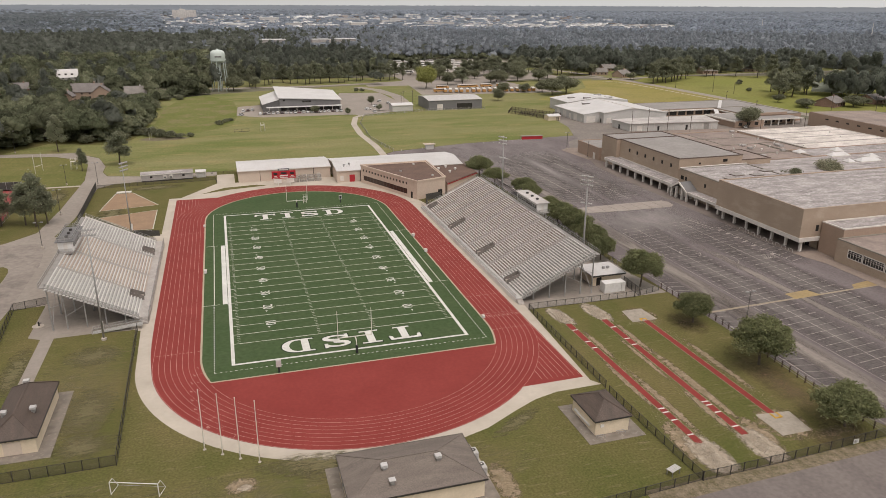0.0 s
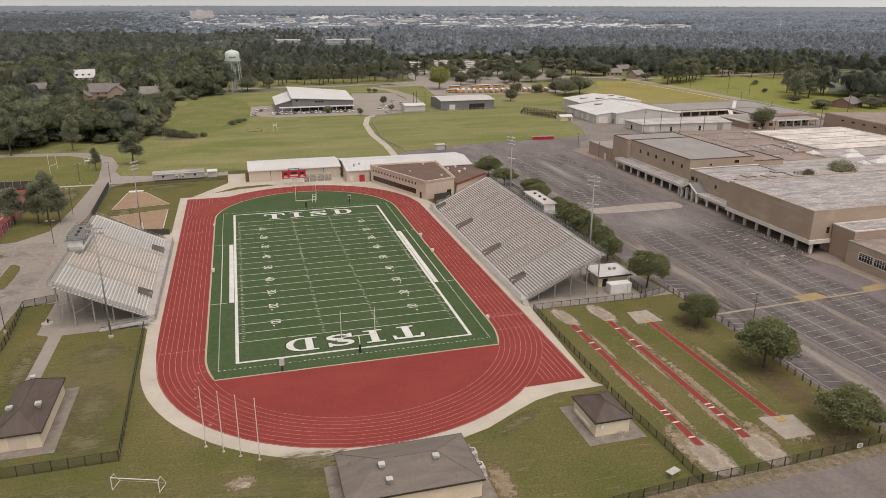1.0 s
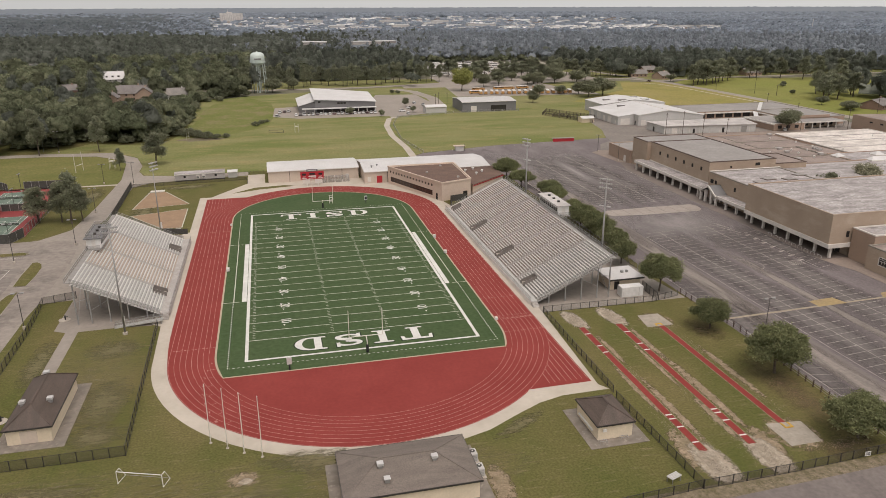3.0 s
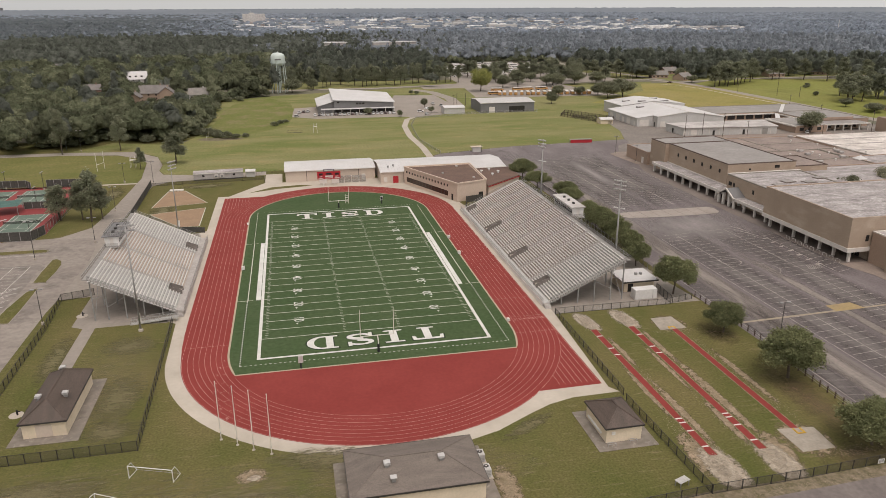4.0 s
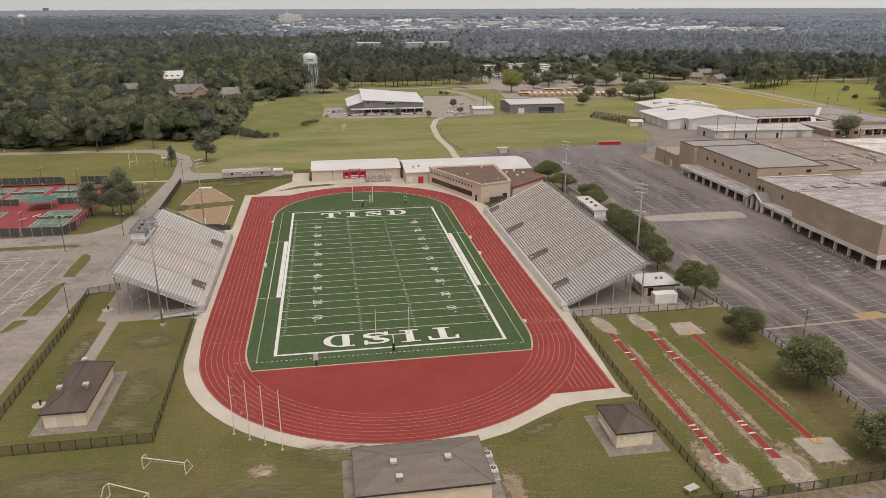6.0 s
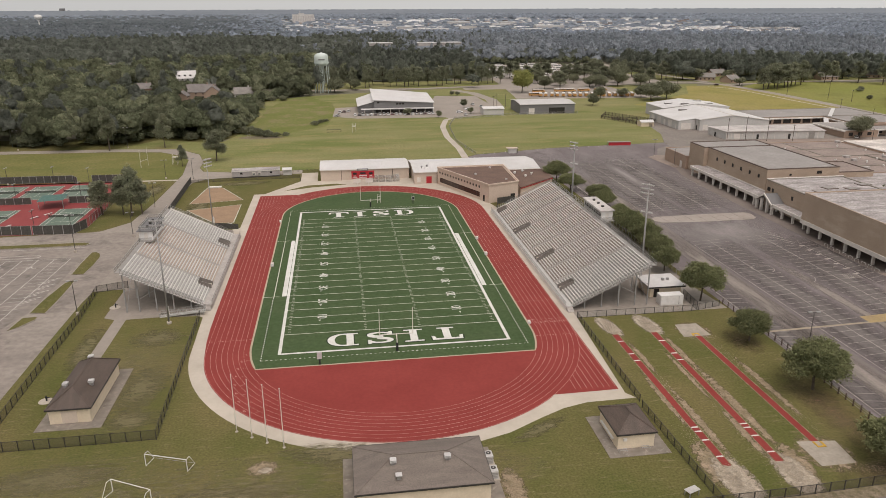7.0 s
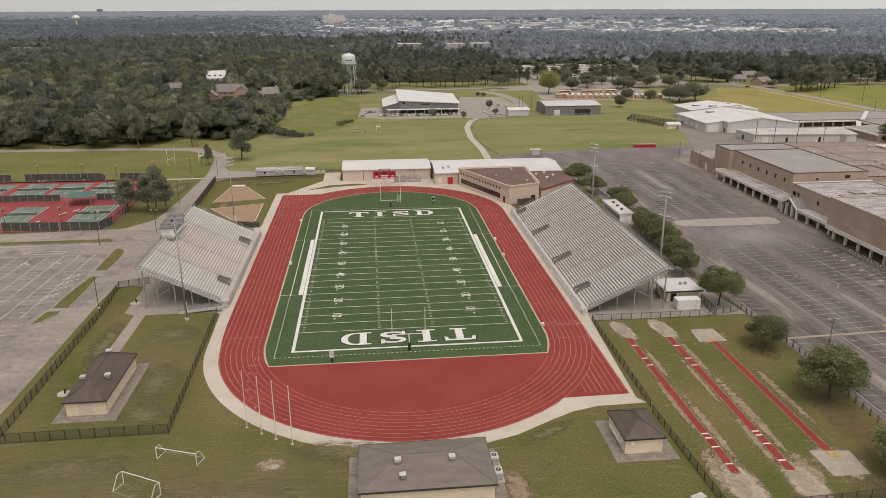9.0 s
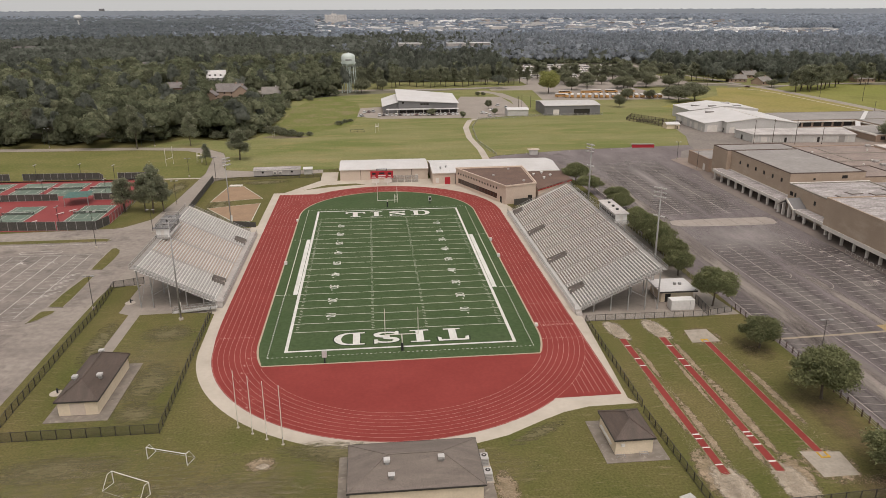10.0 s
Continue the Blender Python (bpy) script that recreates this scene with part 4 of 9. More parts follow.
for cx, cy, rx, ry in ((48.7, -52.4, 1.9, 5.0), (57.9, -52.6, 2.1, 5.2), (48.4, -108.6, 2.6, 6.2), (58.1, -109.0, 2.4, 5.6)):
    blotch(cx, cy, rx * 1.2, ry * 1.2, GRAVEL, "gravelly sand pit at the end of the runway", "sand_pit", 0.046, 8 if cy > -60 else 0)
chips("sand_pit_gravel", "pale gravel scattered round the jumping pits", [(48.7, -52.4, 1.1, 2.6, 500), (57.9, -52.6, 1.2, 2.6, 500), (47.8, -107.5, 1.5, 3.0, 800), (58.0, -108.0, 1.3, 2.6, 700), (46.5, -100, 0.7, 4, 200), (50.2, -98, 0.5, 6, 220), (50.2, -78, 0.35, 8, 120), (59.2, -88, 0.5, 9, 300), (55.8, -96, 0.5, 5, 220), (59.0, -68, 0.4, 6, 140), (68.4, -76, 0.6, 7, 260), (68.8, -90, 0.7, 5, 200), (72, -109, 3, 0.8, 220), (66.5, -60.8, 2.6, 0.5, 120), (60, -115.2, 14, 0.5, 500), (13.6, -105.5, 0.8, 2.4, 260)], 0.075)
blotch(-24.5, -95, 2.6, 2.2, DUST, "bare soil patch in the lawn", z=0.04)
blotch(-24.2, -95.4, 1.2, 0.9, GRAVEL, "trodden pale soil in the lawn", z=0.044)
for cx, cy, rx, ry in ((50.4, -92, 0.9, 12), (59.6, -88, 1.1, 16), (56.2, -97, 0.8, 8), (69.2, -82, 0.9, 12), (46.6, -105, 2.6, 7.5), (60.2, -106, 2.0, 6), (66.2, -104, 4.6, 5.4), (66.8, -57, 4.0, 4.4), (50.2, -68, 0.7, 8), (59.2, -67, 0.8, 9), (47.4, -84, 0.6, 11), (56.0, -76, 0.6, 11)):
    blotch(cx, cy, rx, ry, DUST, "dusty bare strip beside the runway", z=0.036)
for cx, cy, rx, ry, tn in ((75.6, -93, 4.6, 17, 0), (71.5, -109.5, 8, 3.2, 3), (74.8, -64, 4.2, 6, 0)):
    blotch(cx, cy, rx, ry, EARTH, "bare reddish earth under the oaks", z=0.026, turn=tn)
blotch(13.8, -105.5, 2.0, 5.2, DUST, "bare soil by the air conditioners", z=0.04)
for cx, cy, rx, ry, tn in ((-32, -104, 15, 6, 8), (-12, -93, 11, 3.5, -12), (22, -90.5, 7, 1.6, 32), (-50, -66, 5, 10, -6), (-52, -43, 6, 5, 0), (-66, -46, 3, 12, 0), (-49, -77, 6, 4, 5), (-57, -93, 12, 4, 4), (-80, -104, 20, 6, -5), (-62, 66, 5, 20, 0), (-50, 104, 12, 4, 5), (-84, 98, 4, 12, 0)):
    blotch(cx, cy, rx, ry, DRY_GRASS, "thin dry grass in the lawn", "dry_patch", 0.03, tn)
for cx, cy, rx, ry, tn in ((-28, -102, 30, 11, 10), (-58, -100, 26, 13, 8), (-54, -60, 9, 24, -4), (2, -97, 20, 6, -14), (-95, -104, 26, 14, 6)):
    blotch(cx, cy, rx, ry, WISPS, "wispy pale dry grass in the lawn", "dry_streaks", 0.031, tn)
for pts in ([(63.2, -60), (69.6, -60), (69.2, -53.7), (64, -53.7)], [(63.4, -107.4), (69.4, -107.4), (70, -101.3), (63.4, -100.6)]):
    setting("vault_pad", Mesh().prism(pts, 0, 0.07), PAD, "square concrete pole-vault landing pad", "concrete pad")
for bx, by, bs in ((66.75, -101.8, 1.0), (66.3, -59.4, -0.6)):
    vb = thing("vault_box", "yellow pole-vault planting box on the pad", "vault box", bx, by, 0.07, 0)
    part("stop_board", Mesh().box(-0.8, -0.75 * bs - 0.15, 0, 0.8, -0.75 * bs + 0.15, 0.09), GOLD_PAD, vb)
    for sx in (-0.65, 0.65):
        part("side_board", Mesh().box(sx - 0.16, min(-0.6 * bs, 0.7 * bs), 0, sx + 0.16, max(-0.6 * bs, 0.7 * bs), 0.08), GOLD_PAD, vb)

# ---- grandstands ----


def guard(parent, pts, name="guard_rail", height=1.07, gap=2.0, mt=None):
    """A rail with posts, a mid rail and a mesh infill along 3D points."""
    m = Mesh()
    for a, b in zip(pts, pts[1:]):
        a, b = Vector(a), Vector(b)
        n = max(1, round((b - a).length / gap))
        for i in range(n + 1):
            p = a.lerp(b, i / n)
            m.tube(p, p + Vector((0, 0, height)), 0.035, n=4)
        for h in (height, height * 0.5):
            m.beam(a + Vector((0, 0, h)), b + Vector((0, 0, h)), 0.05, 0.05)
    part(name, m, mt or STEEL, parent)
    w = Mesh()
    for a, b in zip(pts, pts[1:]):
        w.add([a, b, (b[0], b[1], b[2] + height), (a[0], a[1], a[2] + height)], [(0, 1, 2, 3)])
    part("wire_infill", w, CHAIN_LIGHT, parent)


def grandstand(label, side, xf, ya, yb, rows, run, lift, z0, aisles, vomitories, columns):
    """Aluminium bleachers that climb away from the track; side is 1 towards +x, -1 towards -x."""
    st = thing("grandstand", label, "grandstand")
    X = lambda d: xf + side * d
    deep, top = rows * run, z0 + rows * lift
    segs, edges = [], sorted(aisles)
    cuts = [ya] + [v for a in edges for v in (a - 0.65, a + 0.65)] + [yb]
    segs = list(zip(cuts[::2], cuts[1::2]))
    lo, hi = (lambda a, b: min(a, b)), (lambda a, b: max(a, b))
    fw = 1.7 if side > 0 else 2.0
    part("front_walkway", Mesh().box(lo(X(-fw), X(0)), ya, z0 - 0.35, hi(X(-fw), X(0)), yb, z0 - 0.05), TREAD_GREY if side > 0 else STAIR, st, "grey front walkway deck")
    base = {}
    for i in range(rows):
        d0, z = 0.0 + i * run, z0 + i * lift
        part("riser_board", Mesh().box(lo(X(d0 + run - 0.03), X(d0 + run)), ya, z + 0.04, hi(X(d0 + run - 0.03), X(d0 + run)), yb, z + lift), ALU_DARK, st)
        for a, b in segs:
            end = (a == ya or b == yb) if side < 0 else a == ya
            part("tread", Mesh().box(lo(X(d0), X(d0 + run - 0.04)), a - 0.64, z, hi(X(d0), X(d0 + run - 0.04)), b + 0.64, z + 0.04), ((TREAD_GREY if side < 0 else ALU_DARK) if end else (TREAD_PALE if side < 0 else TREAD_BROWN)), st)
        for a, b in segs:
            for va, vb, rows_cut in vomitories:
                if i < rows_cut and a < vb and b > va:
                    if a < va - 0.3:
                        bench(st, base, X(d0 + run - 0.3), a, va, z, side)
                    a = vb
            if b - a > 0.4:
                bench(st, base, X(d0 + run - 0.3), a, b, z, side)
    for a in edges:
        prof = [(X(0), z0 + 0.05)]
        for i in range(rows):
            d0, z = i * run, z0 + i * lift + 0.05
            prof += [(X(d0), z + lift / 2), (X(d0 + run / 2), z + lift / 2), (X(d0 + run / 2), z + lift - 0.06), (X(d0 + run - 0.05), z + lift - 0.06)]
        prof.append((X(deep - 0.05), z0 + deep / run * lift - 0.3))
        n = len(prof)
        m = Mesh().add([(x, a - 0.55, z) for x, z in prof] + [(x, a + 0.55, z) for x, z in prof], [(i, i + 1, n + i + 1, n + i) for i in range(n - 2)])
        part("aisle_stair", m, STAIR, st, "dull aluminium aisle steps")
        for i in range(2, rows - 1, 5):
            r = Mesh()
            p = Vector((X(i * run), a, z0 + i * lift))
            q = Vector((X((i + 3) * run), a, z0 + (i + 3) * lift))
            r.tube(p, p + Vector((0, 0, 0.95)), 0.03, n=4).tube(q, q + Vector((0, 0, 0.95)), 0.03, n=4)
            r.beam(p + Vector((0, 0, 0.95)), q + Vector((0, 0, 0.95)), 0.05, 0.05)
            part("aisle_rail", r, STEEL, st)
    for va, vb, n in vomitories:
        m = Mesh()
        zz = z0 + n * lift
        for y in (va, vb):
            m.add([(X(-0.3), y - 0.04, z0), (X(n * run), y - 0.04, z0), (X(n * run), y - 0.04, zz + 0.9), (X(-0.3), y - 0.04, z0 + 1.0),
                   (X(-0.3), y + 0.04, z0), (X(n * run), y + 0.04, z0), (X(n * run), y + 0.04, zz + 0.9), (X(-0.3), y + 0.04, z0 + 1.0)],
                  [(0, 1, 2, 3), (7, 6, 5, 4), (0, 3, 7, 4), (1, 5, 6, 2), (3, 2, 6, 7)])
        m.box(lo(X(n * run), X(n * run + 0.08)), va, z0, hi(X(n * run), X(n * run + 0.08)), vb, zz + 0.9)
        part("entry_wall", m, mat("brown_grey_panel", (0.19, 0.165, 0.15), (0.16, 0.14, 0.125), 0.5, 2.0), st, "grey-brown entry walls cut into the seats")
        part("entry_ramp", Mesh().box(lo(X(0), X(n * run)), va + 0.1, z0 + 0.02, hi(X(0), X(n * run)), vb - 0.1, z0 + n * lift * 0.35), CONCRETE, st)
    # frame below
    ys = [ya + 0.4 + (yb - ya - 0.8) * k / columns for k in range(columns + 1)]
    for y in ys:
        part("raker", Mesh().beam((X(0.2), y, z0 - 0.35), (X(deep), y, top - 0.35), 0.22, 0.4), STEEL, st)
        for d in (0.16, 0.38, 0.6, 0.82, 0.985):
            part("column", Mesh().box(X(deep * d) - 0.13, y - 0.13, 0, X(deep * d) + 0.13, y + 0.13, z0 + rows * lift * d - 0.5), STEEL, st)
    for a, b in zip(ys, ys[1:]):
        part("brace", Mesh().tube((X(deep * 0.985), a, 0.4), (X(deep * 0.985), b, top - 1.2), 0.06, n=4), STEEL, st)
    for y in (ys[0], ys[-1]):
        part("brace", Mesh().tube((X(deep * 0.6), y, top * 0.52), (X(deep * 0.82), y, 3.2), 0.07, n=4).tube((X(deep * 0.82), y, top * 0.6), (X(deep * 0.985), y, 5.5), 0.07, n=4), STEEL, st)
        part("end_stringer", Mesh().beam((X(-0.2), y, z0 - 0.05), (X(deep), y, top + 0.1), 0.12, 0.45), ALU, st, "pale aluminium end stringer")
    part("back_walkway", Mesh().box(lo(X(deep), X(deep + 1.1)), ya, top - 0.1, hi(X(deep), X(deep + 1.1)), yb, top), ALU_DARK, st)
    guard(st, [(X(0.0), ya, z0), (X(deep), ya, top)])
    guard(st, [(X(0.0), yb, z0), (X(deep), yb, top)])
    guard(st, [(X(deep + 1.1), ya, top), (X(deep + 1.1), yb, top)], "back_rail")
    guard(st, [(X(-fw), ya, z0 - 0.05), (X(-fw), yb, z0 - 0.05)], "front_rail")
    for y in (ya - 0.1, yb + 0.1):
        s = 1 if y > 0 else -1
        m = Mesh()
        for k in range(5):
            m.box(lo(X(-fw + 0.1), X(-0.1)), y + s * k * 0.3, 0, hi(X(-fw + 0.1), X(-0.1)), y + s * (k + 1) * 0.3, max(0.1, z0 - 0.1 - k * 0.2))
        part("end_steps", m, STAIR, st)
    part("skirt", Mesh().box(lo(X(-fw - 0.05), X(-fw + 0.02)), ya, 0.0, hi(X(-fw - 0.05), X(-fw + 0.02)), yb, z0 - 0.05), STAIR if side < 0 else ALU, st, "pale skirting under the walkway")
    return st


BENCH = {}


def bench(st, base, x, a, b, z, side):
    key = round(b - a, 2)
    if key not in BENCH:
        m = Mesh().box(-0.13, 0, 0.38, 0.13, key, 0.43)
        m.box(-0.14, 0, 0.30, -0.11, key, 0.38).box(0.11, 0, 0.30, 0.14, key, 0.38)
        n = max(1, int(key / 2.4))
        for i in range(n + 1):
            y = min(key - 0.1, 0.05 + i * key / n)
            m.box(-0.05, y, 0.04, 0.05, y + 0.05, 0.38)
        BENCH[key] = m.data("bench", ALU)
    ob = new("bench", BENCH[key])
    ob.parent = st
    ob.location = (x, a, z)


grandstand("long grey aluminium home grandstand on steel columns", 1, 43.6, -41.8, 45.0, 29, 0.662, 0.317, 1.1,
                     [-26.5, -17.9, -9.2, -0.5, 8.2, 16.9, 25.6, 34.3], [(-32.2, -30.2, 5), (-10.2, -8.3, 7), (15.9, 17.8, 7), (40.2, 42.2, 4)], 9)
grandstand("smaller grey aluminium visitors' stand on steel columns", -1, -44.6, -27.8, 29.0, 27, 0.67, 0.341, 1.2,
                     [-13.5, -0.7, 14.0], [(-17.2, -14.8, 4), (16.6, 19.0, 4)], 6)


def press_box(label, x0, y0, x1, y1, z0, z1, glass_x, legs, deck=None):
    b = thing("press_box", label, "press box")
    body = part("body", Mesh().box(x0, y0, z0, x1, y1, z1), WHITE_PAINT, b)
    part("roof", Mesh().box(x0 - 0.5, y0 - 0.5, z1, x1 + 0.5, y1 + 0.5, z1 + 0.25), deck or PALE_ROOF, b, "flat roof with a wide eave")
    n = max(3, int((y1 - y0) / 1.6))
    s = -0.03 if glass_x == x0 else 0.03
    for i in range(n):
        a = y0 + 0.4 + i * (y1 - y0 - 0.8) / n
        w = part("window", Mesh().box(min(glass_x, glass_x + s), a + 0.1, z1 - 1.7, max(glass_x, glass_x + s), a + (y1 - y0 - 0.8) / n - 0.1, z1 - 0.6), WINDOW, b)
    part("door", Mesh().box((x0 + x1) / 2 - 0.45, y0 - 0.04, z0 + 0.1, (x0 + x1) / 2 + 0.45, y0, z0 + 2.1), TRIM, b, "pale end door")
    for k in range(3):
        yy = y0 + (y1 - y0) * (0.25 + 0.25 * k)
        part("roof_unit", Mesh().box((x0 + x1) / 2 - 0.4, yy - 0.3, z1 + 0.25, (x0 + x1) / 2 + 0.3, yy + 0.3, z1 + 0.75), DARK_STEEL, b, "small dark roof unit")
    for y in [y0 + 0.3 + (y1 - y0 - 0.6) * k / 3 for k in range(4)]:
        part("leg", Mesh().box(legs - 0.12, y - 0.12, 0, legs + 0.12, y + 0.12, z0), STEEL, b)
    guard(b, [(x0, y0 - 1.3, z0), (x1, y0 - 1.3, z0)], "landing_rail")
    part("landing", Mesh().box(x0, y0 - 1.4, z0 - 0.15, x1, y0, z0), ALU_DARK, b)
    return b


press_box("white press box with a grey flat roof behind the grandstand", 64.2, -3.0, 67.6, 12.0, 10.3, 12.9, 64.2, 67.2)
pb = press_box("small white press box with a railed roof deck", -64.0, -3.2, -60.6, 8.9, 10.5, 13.0, -60.6, -63.3, GREY_METAL)
guard(pb, [(-64.0, -3.2, 13.25), (-60.6, -3.2, 13.25), (-60.6, 8.9, 13.25), (-64.0, 8.9, 13.25), (-64.0, -3.2, 13.25)], "deck_rail")


rp = thing("access_ramp", "grey steel access ramp beside the visitors' stand", "ramp")
part("deck", Mesh().add([(-54, -31.8, 0.1), (-43.6, -31.8, 1.1), (-43.6, -30.2, 1.1), (-54, -30.2, 0.1), (-54, -31.8, 0.0), (-43.6, -31.8, 0.9), (-43.6, -30.2, 0.9), (-54, -30.2, 0.0)], [(0, 1, 2, 3), (7, 6, 5, 4), (0, 4, 5, 1), (1, 5, 6, 2), (2, 6, 7, 3), (3, 7, 4, 0)]), TREAD_GREY, rp)
guard(rp, [(-54, -31.8, 0.1), (-43.6, -31.8, 1.1)], "ramp_rail")
guard(rp, [(-54, -30.2, 0.1), (-43.6, -30.2, 1.1)], "ramp_rail")
for k in range(5):
    part("prop", Mesh().box(-52 + 2 * k, -31.7, 0, -51.9 + 2 * k, -31.6, 0.3 + 0.17 * k), STEEL, rp)


LAMP_GREY = mat("lamp_housing", (0.5, 0.485, 0.47), (0.42, 0.4, 0.385), 0.5, 3.0, grain=0.08, rough=0.5)


def flood_light(x, y, h, arms, turn, label, double=True):
    """A tall tapered pole with cross-arms full of lamps."""
    f = thing("floodlight", label, "floodlight", x, y, 0, turn, "stadium floodlights")
    part("footing", Mesh().lathe([(0.55, 0), (0.55, 0.5), (0.4, 0.55)], 0, 0, 10), CONCRETE, f)
    part("pole", Mesh().tube((0, 0, 0.5), (0, 0, h), 0.34 if double else 0.22, 0.14 if double else 0.1, 10), STEEL, f, smooth=True)
    part("control_box", Mesh().box(-0.25, -0.6, 2.2, 0.25, -0.3, 4.2), ALU, f)
    for k, z in enumerate([h - 0.3 - 1.1 * i for i in range(arms)]):
        part("cross_arm", Mesh().beam((-1.6, -0.2, z), (1.6, -0.2, z), 0.14, 0.14), STEEL, f)
        for i in range(6):
            m = Mesh().lathe([(0.1, 0.0), (0.24, 0.2), (0.27, 0.34), (0.22, 0.4)], 0, 0, 8)
            ob = part("lamp", m, STEEL if double is None else LAMP_GREY, f)
            ob.matrix_local = pose(-1.45 + 0.58 * i, -0.35, z + 0.1, 115, 0, 0)
    if double:
        part("lower_arm", Mesh().beam((-1.3, 0, h * 0.725), (1.3, 0, h * 0.725), 0.12, 0.12), STEEL, f)
        for s in (-1.3, -0.7, 0.7, 1.3):
            part("lower_lamp", Mesh().lathe([(0.12, h * 0.725), (0.32, h * 0.725 + 0.1), (0.26, h * 0.725 + 0.28), (0.08, h * 0.725 + 0.34)], s, 0, 8), LAMP_GREY, f)
    return f


flood_light(65.6, -30.0, 27.6, 3, -50, "tall grey steel stadium floodlight behind the grandstand")
flood_light(66.4, 30.6, 27.2, 3, -60, "tall grey steel stadium floodlight behind the grandstand")
flood_light(-51.1, -35.4, 25.0, 2, 180, "tall grey floodlight pole beside the visitors' stand", None)
flood_light(-52.6, 40.0, 23.6, 3, 55, "tall grey floodlight pole beside the softball infield", False)


def goal_post(y, s):
    g = thing("goal_post", "white football goal post with a padded base", "goal post", 0, y, 0, 0 if s > 0 else 180, "football goal posts")
    part("pad", Mesh().tube((0, 1.8, 0), (0, 1.8, 1.9), 0.28, 0.28, 10), BLACK, g, "black base pad")
    neck = Mesh()
    pts = [(0, 1.8, 1.9), (0, 1.75, 2.5), (0, 1.2, 2.95), (0, 0, 3.05)]
    for a, b in zip(pts, pts[1:]):
        neck.tube(a, b, 0.11, n=8)
    part("gooseneck", neck, POST_WHITE, g)
    part("crossbar", Mesh().tube((-3.55, 0, 3.05), (3.55, 0, 3.05), 0.1, n=8), POST_WHITE, g)
    for x in (-3.55, 3.55):
        part("upright", Mesh().tube((x, 0, 3.05), (x, 0, 9.1), 0.09, 0.06, 8), POST_WHITE, g)


goal_post(-55.2, -1)
goal_post(57.5, 1)


def play_clock(x, y, s):
    c = thing("play_clock", "small pale grey play clock on a black post", "play clock", x, y, 0, 0 if s > 0 else 180)
    part("post", Mesh().tube((0, 0, 0), (0, 0, 1.4), 0.16, n=8), BLACK, c)
    part("case", Mesh().box(-0.5, -0.22, 1.4, 0.5, 0.22, 2.9), LAMP_GREY, c)
    part("screen", Mesh().box(-0.38, -0.25, 1.65, 0.38, -0.22, 2.7), BLACK, c)


play_clock(-16.2, -61.0, -1)
play_clock(15.8, 61.4, 1)
for x, y in ((-30.5, 0.2), (30.9, 0.4), (31.1, 15.6), (-31.2, 44), (31.2, -48)):
    b = thing("field_cart", "small white field equipment box beside the track", "equipment box", x, y, 0.05)
    b.scale = (0.6, 0.6, 0.6) if abs(y) > 40 else (0.8, 0.8, 0.8)
    part("body", Mesh().box(-0.45, -0.7, 0.2, 0.45, 0.7, 1.1), WHITE_PAINT, b)
    part("lid", Mesh().prism([(-0.5, -0.75), (0.5, -0.75), (0.5, 0.75), (-0.5, 0.75)], 1.1, 1.2), TRIM, b)
    part("wheel", Mesh().box(-0.4, -0.5, 0, -0.3, -0.2, 0.3), BLACK, b)
    part("wheel", Mesh().box(0.3, -0.5, 0, 0.4, -0.2, 0.3), BLACK, b)

lc = thing("ladder_stand", "white tubular ladder stand behind the end zone", "ladder", 3.4, 64.6, 0.07)
for x in (-0.55, 0.55):
    part("stile", Mesh().tube((x, -0.4, 0), (x, 0, 3.3), 0.06).tube((x, 0.7, 0), (x, 0.5, 2.2), 0.06), POST_WHITE, lc)
for k in range(4):
    part("rung", Mesh().tube((-0.55, -0.32 + 0.1 * k, 0.7 + 0.75 * k), (0.55, -0.32 + 0.1 * k, 0.7 + 0.75 * k), 0.05), POST_WHITE, lc)
part("seat", Mesh().box(-0.55, -0.1, 2.15, 0.55, 0.55, 2.22), POST_WHITE, lc)

# ---- scoreboard ----
sb = thing("scoreboard", "red and black scoreboard on white posts", "scoreboard", -1.3, 94.0, 0)
sb.scale = (0.86, 0.9, 0.88)
for x in (-2.6, 2.6):
    part("post", Mesh().box(x - 0.2, -0.15, 0, x + 0.2, 0.25, 5.2), TRIM, sb)
part("panel", Mesh().box(-5.4, -0.3, 3.2, 5.4, 0.3, 6.6), RED_PAINT, sb, "red scoreboard panel")
part("sign_panel", Mesh().box(-2.6, -0.2, 6.7, 2.6, 0.2, 7.7), GREY_METAL, sb, "grey sponsor panel")
part("lower_panel", Mesh().box(-4.6, -0.2, 1.2, -1.2, 0.2, 2.9), TRIM, sb)
part("lower_panel", Mesh().box(1.2, -0.2, 1.2, 4.6, 0.2, 2.9), TRIM, sb)
for x0, x1, z0, z1 in ((-4.6, -2.9, 5.0, 5.9), (2.9, 4.6, 5.0, 5.9), (-1.3, 1.3, 5.2, 6.0)):
    part("digit_window", Mesh().box(x0, -0.33, z0, x1, -0.3, z1), BLACK, sb)
for x0, x1, z0, z1 in ((-4.4, -3.1, 4.2, 4.5), (3.1, 4.4, 4.2, 4.5), (-1.8, 1.8, 4.2, 4.8), (-4.9, -2.7, 3.5, 3.75), (2.7, 4.9, 3.5, 3.75), (-1.7, 1.7, 3.5, 3.8)):
    part("text_bar", Mesh().box(x0, -0.33, z0, x1, -0.3, z1), WHITE, sb)
part("text_bar", Mesh().box(-2.0, -0.23, 7.0, 2.0, -0.2, 7.4), WHITE, sb)


